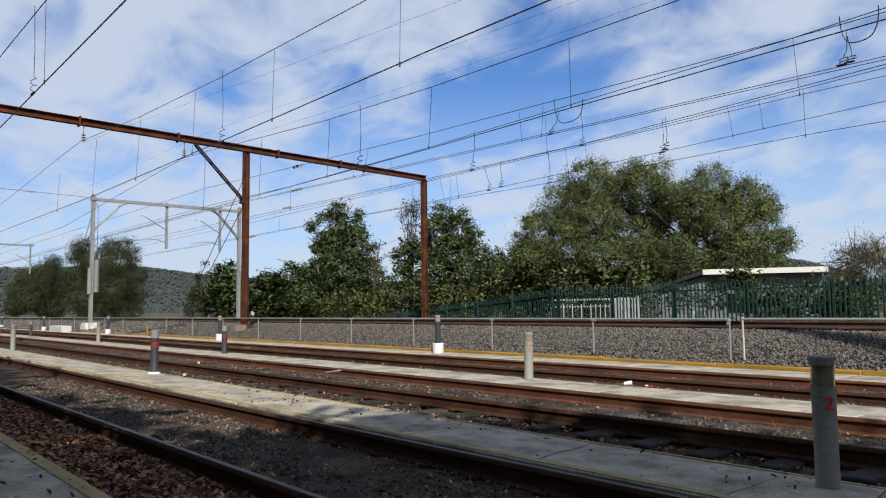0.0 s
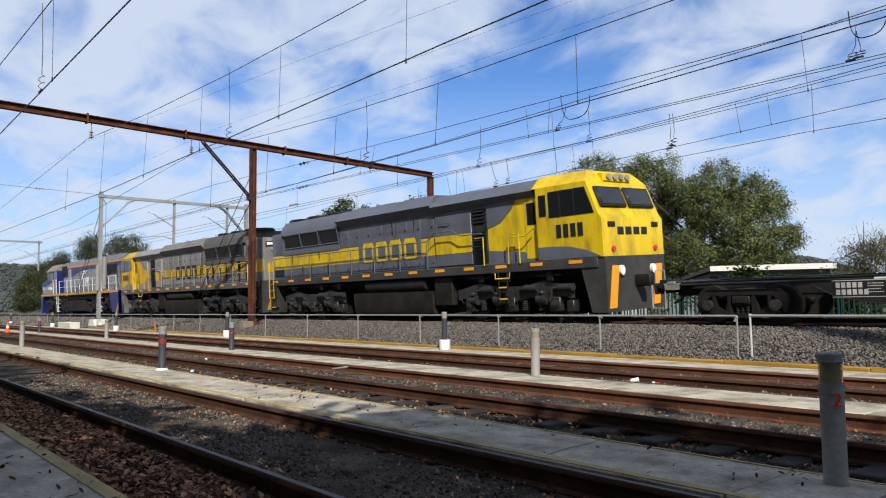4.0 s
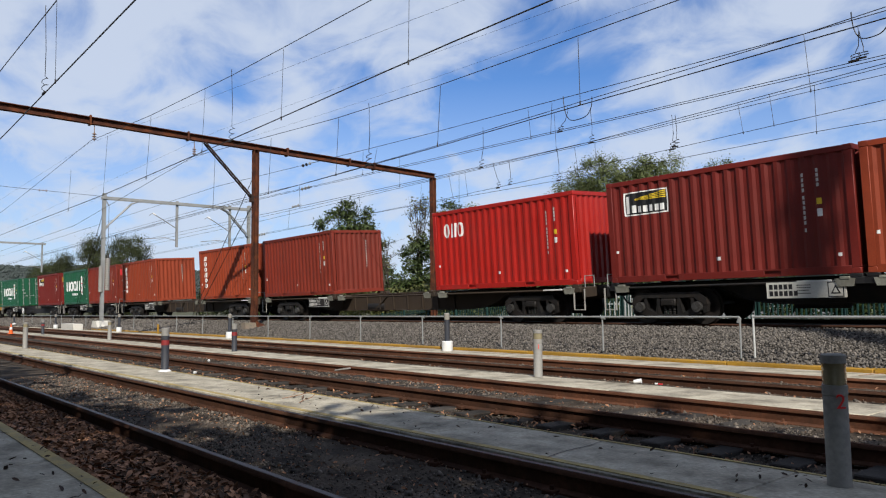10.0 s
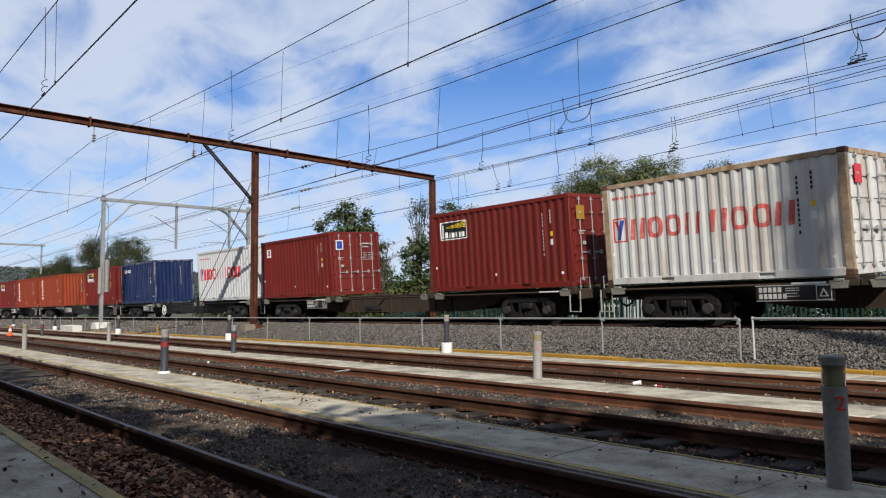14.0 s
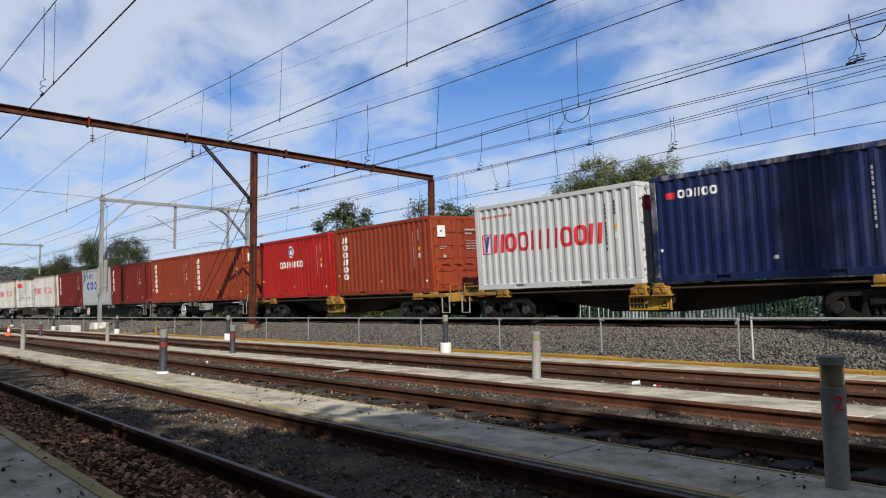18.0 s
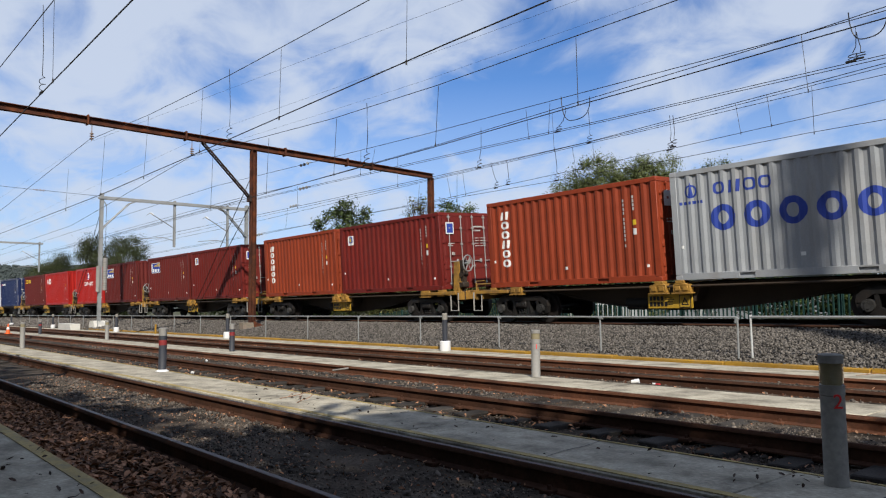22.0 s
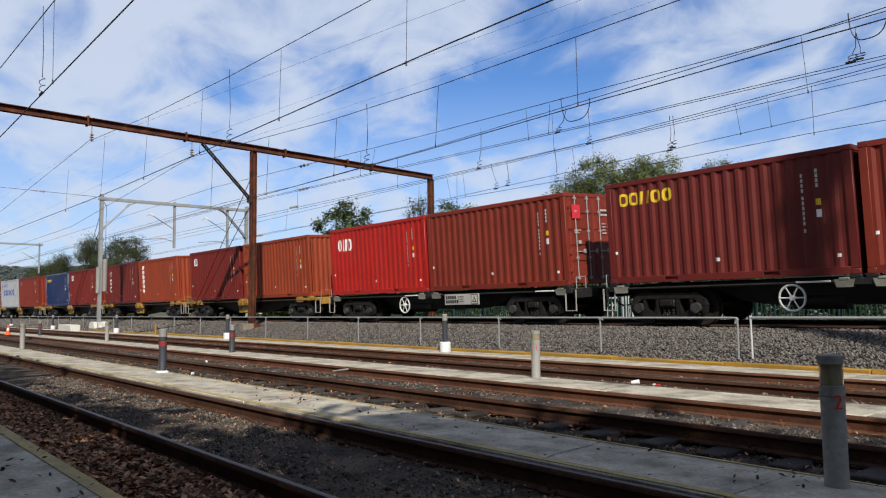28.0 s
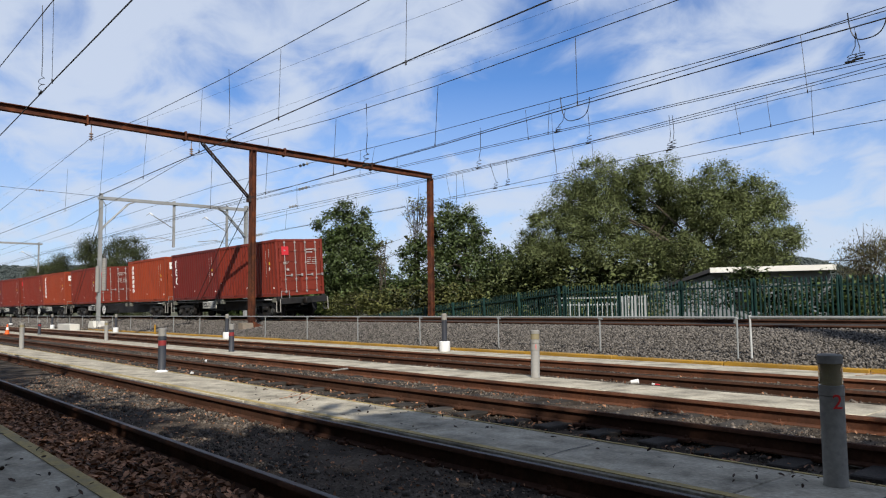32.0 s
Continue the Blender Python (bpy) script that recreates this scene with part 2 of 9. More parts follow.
M_DRYLEAF = mat("dry_brown_leaf", (0.29, 0.145, 0.079), 0.8, island=0.8, var=0.25, scale=14, bump=0.1)
M_SLEEPER = mat("weathered_timber_sleeper", (0.054, 0.048, 0.043), 0.95, spec=0.05, rand=0.3, var=0.3, scale=3, fine=50, bump=0.6, streak=1)
M_GROUND = mat("dry_grass_ground", (0.06, 0.063, 0.027), 0.95, var=0.4, scale=0.25, fine=6, bump=0.6, dirt=(0.15, 0.12, 0.075), amount=0.6, dscale=0.12)
M_FENCE = mat("dark_green_paint", (0.010, 0.036, 0.031), 0.6, spec=0.15, rand=0.2, var=0.12, dirt=(0.05, 0.06, 0.05), amount=0.3)
M_LOCOGREY = mat("slate_grey_paint", (0.108, 0.118, 0.148), 0.4, dirt=(0.05, 0.043, 0.036), amount=0.6, streak=0.4, var=0.1)
M_LOCOTAN = mat("weathered_grey_paint", (0.245, 0.240, 0.242), 0.5, dirt=(0.055, 0.046, 0.037), amount=0.7, streak=0.4, var=0.12)
M_LOCOSOOT = mat("sooty_grey_paint", (0.105, 0.098, 0.093), 0.65, dirt=(0.026, 0.022, 0.019), amount=0.85, streak=0.3, dscale=2.0, var=0.18)
M_LOCOWORN = mat("soot_streaked_grey_paint", (0.19, 0.182, 0.176), 0.6, dirt=(0.045, 0.037, 0.03), amount=0.85, streak=0.25, dscale=2.2, var=0.15)
M_SILL = mat("grimy_engine_sill", (0.045, 0.043, 0.042), 0.65, dirt=(0.018, 0.015, 0.013), amount=0.7, dscale=2.5, var=0.2)
M_ENGBOGIE = mat("oily_engine_bogie", (0.020, 0.020, 0.0205), 0.5, spec=0.4, dirt=(0.052, 0.041, 0.033), amount=0.5, dscale=6, rand=0.3, var=0.25)
M_LOCOBLUE = mat("deep_blue_paint", (0.014, 0.022, 0.14), 0.35, dirt=(0.05, 0.05, 0.06), amount=0.25, streak=0.4, var=0.08)
M_LOCOSILVER = mat("silver_grey_paint", (0.255, 0.268, 0.305), 0.42, dirt=(0.11, 0.10, 0.095), amount=0.7, streak=0.4, var=0.08)
M_LOCOYEL = mat("bright_yellow_paint", (0.66, 0.46, 0.008), 0.4, dirt=(0.14, 0.09, 0.025), amount=0.75, streak=0.25, dscale=2.4, var=0.08)
M_LOCOYEL2 = mat("weathered_yellow_paint", (0.62, 0.375, 0.012), 0.5, dirt=(0.06, 0.042, 0.025), amount=0.9, streak=0.22, dscale=2.6, var=0.1)
M_ROOFTAN = mat("tan_cab_roof", (0.22, 0.185, 0.15), 0.6, var=0.15)
M_GRILLE = mat("black_grille", (0.012, 0.012, 0.014), 0.6, var=0.2)
M_TANK = mat("dirty_black_tank", (0.015, 0.0137, 0.0125), 0.7, spec=0.2, dirt=(0.05, 0.036, 0.026), amount=0.5, dscale=1.4)
M_ORANGE = mat("orange_yellow_stripe", (0.60, 0.28, 0.012), 0.45, dirt=(0.25, 0.12, 0.03), amount=0.35)
M_UNDER = mat("sooty_frame_steel", (0.013, 0.012, 0.011), 0.75, spec=0.2, dirt=(0.035, 0.026, 0.019), amount=0.4)
M_GLASS = mat("dark_cab_glass", (0.012, 0.014, 0.016), 0.08, var=0.05, bump=0, spec=0.8)
M_LOCK = mat("dusty_grey_green_steel", (0.20, 0.20, 0.165), 0.7, var=0.2, dirt=(0.07, 0.055, 0.04), amount=0.7, dscale=5, rand=0.2)
M_PALECONC = mat("whitish_concrete", (0.60, 0.58, 0.53), 0.9, var=0.15, scale=3, dirt=(0.35, 0.32, 0.27), amount=0.5, dscale=3, bump=0.3)
M_BOARD = mat("amber_yellow_board", (0.50, 0.30, 0.028), 0.55, var=0.15, dirt=(0.22, 0.13, 0.04), amount=0.5, dscale=4)
M_ROD = mat("bright_zinc_rod", (0.37, 0.36, 0.35), 0.5, metal=0.2, var=0.12, dirt=(0.25, 0.2, 0.16), amount=0.4, dscale=4)
M_WIRE = mat("dark_copper_wire", (0.035, 0.032, 0.03), 0.5, metal=0.4, bump=0, var=0.1)
M_INSUL = mat("brown_porcelain", (0.27, 0.19, 0.15), 0.3, bump=0, var=0.1)
M_BARK = mat("grey_bark", (0.075, 0.060, 0.045), 0.9, var=0.3, scale=5, fine=25, bump=0.6, bump_dist=0.03)
M_BOLLARD = mat("grey_plastic_post", (0.31, 0.29, 0.255), 0.8, spec=0.15, var=0.25, dirt=(0.07, 0.06, 0.05), amount=0.5, dscale=4)
M_BOLLGREY = mat("pale_grey_post", (0.29, 0.28, 0.26), 0.6, var=0.14, dirt=(0.16, 0.135, 0.10), amount=0.5, dscale=4)
M_BOLLNAVY = mat("dark_navy_post", (0.040, 0.044, 0.056), 0.5, var=0.1, dirt=(0.08, 0.07, 0.06), amount=0.4, dscale=4)
M_PLASTIC = mat("white_plastic", (0.78, 0.78, 0.77), 0.5, var=0.06)
M_CONEORANGE = mat("orange_cone_plastic", (0.8, 0.13, 0.02), 0.5, var=0.08)
M_SHEDWALL = mat("grey_metal_cladding", (0.17, 0.18, 0.19), 0.55, var=0.1)
M_CREAM = mat("cream_fascia", (0.72, 0.70, 0.64), 0.5, var=0.06, dirt=(0.4, 0.36, 0.3), amount=0.3)
M_DARKLEAF = mat("dark_curled_leaf", (0.055, 0.032, 0.022), 0.8, island=0.5, var=0.25, scale=14, bump=0.1)
M_DULLRED = mat("dull_red_band", (0.28, 0.025, 0.025), 0.6, var=0.15, bump=0, dirt=(0.06, 0.03, 0.03), amount=0.5, dscale=6)
M_CASTING = mat("rust_worn_casting", (0.105, 0.045, 0.03), 0.75, var=0.3, scale=9, dirt=(0.04, 0.03, 0.025), amount=0.6, dscale=7, rand=0.2)
M_RUSTCONC = mat("rust_stained_concrete", (0.22, 0.185, 0.145), 0.9, var=0.3, scale=3, dirt=(0.13, 0.065, 0.035), amount=0.6, dscale=3, bump=0.4)
M_RUSTEDGE = mat("rust_eaten_white_edge", (0.38, 0.29, 0.19), 0.75, var=0.3, scale=4, dirt=(0.17, 0.065, 0.024), amount=1.0, dscale=2.6, bump=0.3)
M_FADEDRED = mat("faded_red_lettering", (0.52, 0.09, 0.075), 0.6, var=0.15, bump=0, dirt=(0.5, 0.36, 0.32), amount=0.5, dscale=5)
M_DATABOARD = mat("weathered_white_board", (0.52, 0.51, 0.46), 0.6, var=0.15, dirt=(0.28, 0.25, 0.2), amount=0.6, dscale=4, rand=0.15)
M_SCUFFBLUE = mat("scuffed_blue_edge", (0.012, 0.024, 0.085), 0.55, var=0.2, dirt=(0.42, 0.40, 0.37), amount=0.8, streak=0.3, dscale=4.5, rand=0.2)
M_STENCIL = mat("worn_white_stencil", (0.50, 0.49, 0.46), 0.6, var=0.2, bump=0)
M_PICKET = mat("white_painted_timber", (0.48, 0.49, 0.48), 0.7, var=0.2)
M_LENS = mat("yellowed_clear_lens", (0.27, 0.23, 0.14), 0.25, var=0.1, bump=0)


def clear_mat():
    m = bpy.data.materials.new("clear_lens")
    m.use_nodes = True
    b = m.node_tree.nodes["Principled BSDF"]
    b.inputs["Base Color"].default_value = (0.93, 0.9, 0.82, 1)
    b.inputs["Roughness"].default_value = 0.12
    b.inputs["Transmission Weight"].default_value = 1.0
    b.inputs["IOR"].default_value = 1.2
    return m


M_CLEAR = clear_mat()


def leaf_mat(name, col, tint=0.45, trans=0.25, spec=0.4):
    m = mat(name, col, 0.5 if spec else 0.9, island=tint, var=0.2, scale=0.6, fine=6, bump=0, spec=spec)
    nt = m.node_tree
    b = nt.nodes["Principled BSDF"]
    t = nt.nodes.new("ShaderNodeBsdfTranslucent")
    mx = nt.nodes.new("ShaderNodeMixShader")
    mx.inputs[0].default_value = trans
    out = nt.nodes["Material Output"]
    nt.links.new(b.inputs["Base Color"].links[0].from_socket, t.inputs[0])
    nt.links.new(b.outputs[0], mx.inputs[1]); nt.links.new(t.outputs[0], mx.inputs[2])
    nt.links.new(mx.outputs[0], out.inputs[0])
    return m


LEAF_A = leaf_mat("olive_green_leaf", (0.180, 0.215, 0.082), 0.14, 0.35, 0.2)
LEAF_B = leaf_mat("dark_green_leaf", (0.105, 0.150, 0.046), 0.35, 0.35, 0.35)
LEAF_C = leaf_mat("yellow_green_leaf", (0.20, 0.21, 0.07), 0.3, 0.3, 0.2)
LEAF_D = leaf_mat("grey_green_needle", (0.088, 0.104, 0.046), 0.08, 0.3, 0.1)
LEAF_E = leaf_mat("dry_brown_green_leaf", (0.19, 0.175, 0.095), 0.2, 0.3, 0.1)
# distance haze is mixed into this leaf colour
LEAF_FAR = leaf_mat("hazy_forest_leaf", (0.074, 0.087, 0.082), 0.08, 0.0, 0.0)


# ---- mesh helpers ----
class Geo:
    def __init__(self):
        self.v, self.f = [], []

    def add(self, verts, faces):
        n = len(self.v)
        self.v += [tuple(p) for p in verts]
        self.f += [tuple(i + n for i in f) for f in faces]
        return self

    def box(self, x0, x1, y0, y1, z0, z1, c=0.0):
        if c <= 0:
            v = [(x, y, z) for x in (x0, x1) for y in (y0, y1) for z in (z0, z1)]
            return self.add(v, [(0, 1, 3, 2), (4, 6, 7, 5), (0, 4, 5, 1), (2, 3, 7, 6), (0, 2, 6, 4), (1, 5, 7, 3)])
        lo, hi = (x0, y0, z0), (x1, y1, z1)
        ids, v = {}, []
        for k in itertools.product((0, 1), repeat=3):
            for a in range(3):
                p = []
                for b in range(3):
                    e = (lo, hi)[k[b]][b]
                    p.append(e if b == a else e + (c if k[b] == 0 else -c))
                ids[(k, a)] = len(v)
                v.append(p)
        fs = []
        for a in range(3):
            b, d = [i for i in range(3) if i != a]
            for s in (0, 1):
                q = []
                for i, j in ((0, 0), (1, 0), (1, 1), (0, 1)):
                    k = [0, 0, 0]
                    k[a], k[b], k[d] = s, i, j
                    q.append(ids[(tuple(k), a)])
                fs.append(q)
            for i, j in ((0, 0), (1, 0), (1, 1), (0, 1)):
                k0, k1 = [0, 0, 0], [0, 0, 0]
                k0[b] = k1[b] = i
                k0[d] = k1[d] = j
                k1[a] = 1
                fs.append((ids[(tuple(k0), b)], ids[(tuple(k1), b)], ids[(tuple(k1), d)], ids[(tuple(k0), d)]))
        for k in itertools.product((0, 1), repeat=3):
            fs.append((ids[(k, 0)], ids[(k, 1)], ids[(k, 2)]))
        return self.add(v, fs)

    def prism(self, prof, axis, a, b):
        """prof: pairs in the other two axes in order, swept from a to b along the axis."""
        def put(p, s):
            q = list(p)
            q.insert(axis, s)
            return q
        n = len(prof)
        v = [put(p, a) for p in prof] + [put(p, b) for p in prof]
        f = [(i, (i + 1) % n, (i + 1) % n + n, i + n) for i in range(n)]
        return self.add(v, f + [tuple(range(n)), tuple(range(2 * n - 1, n - 1, -1))])

    def tube(self, p0, p1, r, n=8, r1=None, cap=True):
        p0, p1 = Vector(p0), Vector(p1)
        r1 = r if r1 is None else r1
        d = (p1 - p0)
        q = d.to_track_quat("Z", "Y").to_matrix()
        v = []
        for p, rad in ((p0, r), (p1, r1)):
            v += [p + q @ Vector((rad * math.cos(2 * math.pi * i / n), rad * math.sin(2 * math.pi * i / n), 0)) for i in range(n)]
        f = [(i, (i + 1) % n, (i + 1) % n + n, i + n) for i in range(n)]
        if cap:
            f += [tuple(range(n - 1, -1, -1)), tuple(range(n, 2 * n))]
        return self.add(v, f)

    def path(self, pts, r, n=6):
        pts = [Vector(p) for p in pts]
        v, f = [], []
        for k, p in enumerate(pts):
            d = pts[min(k + 1, len(pts) - 1)] - pts[max(k - 1, 0)]
            q = d.to_track_quat("Z", "Y").to_matrix()
            v += [p + q @ Vector((r * math.cos(2 * math.pi * i / n), r * math.sin(2 * math.pi * i / n), 0)) for i in range(n)]
        for k in range(len(pts) - 1):
            f += [(k * n + i, k * n + (i + 1) % n, (k + 1) * n + (i + 1) % n, (k + 1) * n + i) for i in range(n)]
        f += [tuple(range(n - 1, -1, -1)), tuple(range((len(pts) - 1) * n, len(pts) * n))]
        return self.add(v, f)

    def lathe(self, prof, n=16, x=0.0, y=0.0):
        """prof: (radius, height) upwards, closed at both ends."""
        v, f = [], []
        for r, z in prof:
            v += [(x + r * math.cos(2 * math.pi * i / n), y + r * math.sin(2 * math.pi * i / n), z) for i in range(n)]
        for k in range(len(prof) - 1):
            f += [(k * n + i, k * n + (i + 1) % n, (k + 1) * n + (i + 1) % n, (k + 1) * n + i) for i in range(n)]
        f += [tuple(range(n - 1, -1, -1)), tuple(range((len(prof) - 1) * n, len(prof) * n))]
        return self.add(v, f)

    def moved(self, m):
        self.v = [tuple(m @ Vector(p)) for p in self.v]
        return self

    def mesh(self, name, smooth=True, fix=True):
        me = bpy.data.meshes.new(name)
        me.from_pydata(self.v, [], self.f)
        if fix:
            bm = bmesh.new()
            bm.from_mesh(me)
            bmesh.ops.recalc_face_normals(bm, faces=bm.faces)
            bm.to_mesh(me)
            bm.free()
        if smooth:
            me.shade_smooth()
            me.set_sharp_from_angle(angle=radians(38))
        me.materials.append(None)
        return me


def obj(name, me, material, parent=None, m=None, label=""):
    """One mesh object; the mesh may be shared, the material belongs to the object."""
    if isinstance(me, Geo):
        me = me.mesh(name)
    o = new(name, me)
    o.material_slots[0].link = "OBJECT"
    o.material_slots[0].material = material
    o.parent = parent
    if m is not None:
        o.matrix_basis = m
    if label:
        o["label"] = label
    return o


def empty(name, m, label, category, group="", kind=""):
    o = new(name)
    o.empty_display_size = 0.3
    o.matrix_basis = m
    return tagged(o, label, category, group, kind)


def bulk(name, verts, faces, material, smooth=False):
    """A large mesh from arrays; all faces have the same number of corners."""
    me = bpy.data.meshes.new(name)
    verts, faces = np.asarray(verts, np.float32), np.asarray(faces, np.int32)
    k = faces.shape[1]
    me.vertices.add(len(verts)); me.vertices.foreach_set("co", verts.ravel())
    me.loops.add(faces.size); me.loops.foreach_set("vertex_index", faces.ravel())
    me.polygons.add(len(faces))
    me.polygons.foreach_set("loop_start", np.arange(0, faces.size, k, dtype=np.int32))
    if smooth:
        me.polygons.foreach_set("use_smooth", np.ones(len(faces), bool))
    me.update(calc_edges=True)
    me.materials.append(material)
    return me


def turns(n, rng):
    """n random rotation matrices."""
    q = rng.normal(size=(n, 4))
    q /= np.linalg.norm(q, axis=1)[:, None]
    w, x, y, z = q.T
    return np.stack([np.stack([1 - 2 * (y * y + z * z), 2 * (x * y - z * w), 2 * (x * z + y * w)], -1),
                     np.stack([2 * (x * y + z * w), 1 - 2 * (x * x + z * z), 2 * (y * z - x * w)], -1),
                     np.stack([2 * (x * z - y * w), 2 * (y * z + x * w), 1 - 2 * (x * x + y * y)], -1)], 1)


def scatter(base_v, base_f, places, sizes, rots):
    """Copies of one small shape as arrays of corners and faces."""
    n, k = len(places), len(base_v)
    v = np.einsum("nij,kj->nki", rots, base_v) * sizes[:, None, None] + places[:, None, :]
    f = (np.asarray(base_f)[None] + (np.arange(n) * k)[:, None, None]).reshape(-1, len(base_f[0]))
    return v.reshape(-1, 3), f


# ---- the main line: a slow curve with some cant ----
STEP = 1.0
_S = np.arange(-720, 721, STEP)
_K = np.where((_S > -80) & (_S < -4), -1 / 1000.0, np.where(((_S >= -138) & (_S <= -80)) | ((_S >= -4) & (_S <= 14)), 1 / 1000.0, 0.0))
_H = np.cumsum(_K) * STEP
_H -= np.interp(-22, _S, _H)
_X = np.cumsum(np.cos(_H)) * STEP
_X += -22 - np.interp(-22, _S, _X)
_Y = np.cumsum(np.sin(_H)) * STEP
_Y += 17.05 - np.interp(-22, _S, _Y)
RAIL_Z, CANT = 0.66, 3.4


def on_track(s):
    """Pose of the track's centre at rail height, at s metres along it."""
    x, y, h = np.interp(s, _S, _X), np.interp(s, _S, _Y), np.interp(s, _S, _H)
    return pose(x, y, RAIL_Z, 0, 0, math.degrees(h)) @ pose(0, 0, 0, CANT, 0, 0)


def gone(t):
    """Metres that the train has run at t seconds, from its place at 9 s."""
    return -162.03 + t * (17.608 + t * (0.069274 + t * (-0.0032834 + t * 0.0000597)))


# ---- ground, yard tracks and embankment ----
rng = np.random.default_rng(7)


def sweep(prof, stations, material, name, follow=False, closed=False):
    """A sheet: (y, z) points carried along X; with follow they are offsets from the main track."""
    v, f = [], []
    n = len(prof)
    for s in stations:
        for y, z in prof:
            if follow:
                x0, y0, h = np.interp(s, _S, _X), np.interp(s, _S, _Y), np.interp(s, _S, _H)
                v.append((x0 - y * math.sin(h), y0 + y * math.cos(h), z))
            else:
                v.append((s, y, z))
    for k in range(len(stations) - 1):
        for i in range(n if closed else n - 1):
            j = (i + 1) % n
            f.append((k * n + i, (k + 1) * n + i, (k + 1) * n + j, k * n + j))
    if closed:
        f.append(tuple(range(n))); f.append(tuple(range((len(stations) - 1) * n + n - 1, (len(stations) - 1) * n - 1, -1)))
    g = Geo().add(v, f)
    return obj(name, g.mesh(name, fix=closed), material)


def build_ground():
    xs = [-4000, -1500, -720, -400, -250] + list(np.linspace(-200, 60, 66)) + [120, 250, 500, 720, 1500, 4000]
    ys = [-4000, -1200, -300, -90, -40, -20, -9, -6, 1.30, 1.36, 11.5, 12.5, 19.2, 20.4, 22, 26, 32, 40, 60, 100, 200, 500, 1200, 4000]
    v, f = [], []
    for x in xs:
        for y in ys:
            if y <= 1.30:
                z = -0.14 if y > -90 else -0.5
            elif y <= 12.5:
                z = -0.27
            elif y <= 20.4:
                z = 0.0
            else:
                z = -0.15 + 0.06 * math.sin(x * 0.21) * min(1, (y - 20) / 8) + (0.03 * (y - 60) if y > 60 else 0) * 0.2
            v.append((x, y, z))
    n = len(ys)
    for a in range(len(xs) - 1):
        for b in range(n - 1):
            f.append((a * n + b, (a + 1) * n + b, (a + 1) * n + b + 1, a * n + b + 1))
    g = obj("ground", Geo().add(v, f).mesh("ground", fix=False), M_GROUND)
    tagged(g, "dry patchy grass and bare earth round the railway", "ground", kind="structure")
    yard = sweep([(1.40, -0.150), (2.0, -0.140), (2.6, -0.155), (3.9, -0.155), (4.9, -0.175), (5.8, -0.195), (6.9, -0.155), (7.7, -0.15), (8.65, -0.12), (9.7, -0.125),
                  (10.5, -0.14), (11.45, -0.13)], [-300, -150] + list(np.linspace(-100, 20, 61)) + [100, 300], M_YARD, "yard_bed")
    tagged(yard, "dark oily gravel bed between the yard rails", "gravel", kind="structure")
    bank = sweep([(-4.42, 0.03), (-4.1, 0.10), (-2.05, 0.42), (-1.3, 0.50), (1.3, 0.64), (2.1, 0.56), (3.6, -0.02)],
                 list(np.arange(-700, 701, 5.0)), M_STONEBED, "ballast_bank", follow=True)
    tagged(bank, "crushed-stone ballast bank under the main line, gap shade in its colour", "ballast", kind="structure")


RAIL_PROF = [(-0.035, -0.010), (-0.026, 0.0), (0.026, 0.0), (0.035, -0.010), (0.037, -0.03), (0.012, -0.045), (0.009, -0.125), (0.065, -0.142), (0.065, -0.155),
             (-0.065, -0.155), (-0.065, -0.142), (-0.009, -0.125), (-0.012, -0.045), (-0.037, -0.03)]


CLIP = Geo().box(-0.05, 0.05, -0.035, 0.05, -0.03, 0.012, 0.008).tube((-0.015, 0.012, 0.0), (-0.015, 0.012, 0.04), 0.016, 6).mesh("rail_clip")


def rail_things():
    stations = [-320] + list(np.arange(-120, 21, 10.0)) + [320]
    for k, y in enumerate((2.31, 3.815, 6.13, 7.635, 9.78, 11.285)):
        m = M_RAILDARK if k in (0, 1, 2, 4) else M_RAIL
        r = sweep([(y + a, b) for a, b in RAIL_PROF], stations, m, "rail", closed=True)
        tagged(r, "dark oily steel yard rail with a worn head" if k in (0, 1, 2, 4) else "rust-brown steel yard rail", "rail", "yard rails", kind="structure")
        head = sweep([(y - 0.022, 0.003), (y + 0.022, 0.003), (y + 0.020, -0.002), (y - 0.020, -0.002)], stations, M_RAILTOP if k < 2 else m, "rail_head", closed=True)
        head.parent = r
        if k:
            x = -20.0 + 0.2 * k
            while x < 0.5 - (4 if y > 8 else 0):
                for side in (-1, 1):
                    obj("rail_clip", CLIP, M_RAILDARK if k < 3 else M_RAIL, r, pose(x + random.uniform(-0.04, 0.04), y + side * 0.075, -0.135, 0, 0, 0 if side > 0 else 180))
                x += 0.61 if y < 8 else 1.22
    for side in (-1, 1):
        c = math.cos(radians(CANT)); s = math.sin(radians(CANT))
        prof = []
        for a, b in RAIL_PROF:
            yy = side * 0.7525 + a
            prof.append((yy * c - b * s, RAIL_Z + yy * s + b * c))
        r = sweep(prof, list(np.arange(-700, 701, 5.0)), M_RAILDARK, "rail", follow=True, closed=True)
        tagged(r, "dark brown main line rail on the ballast bank", "rail", "main line rails", kind="structure")


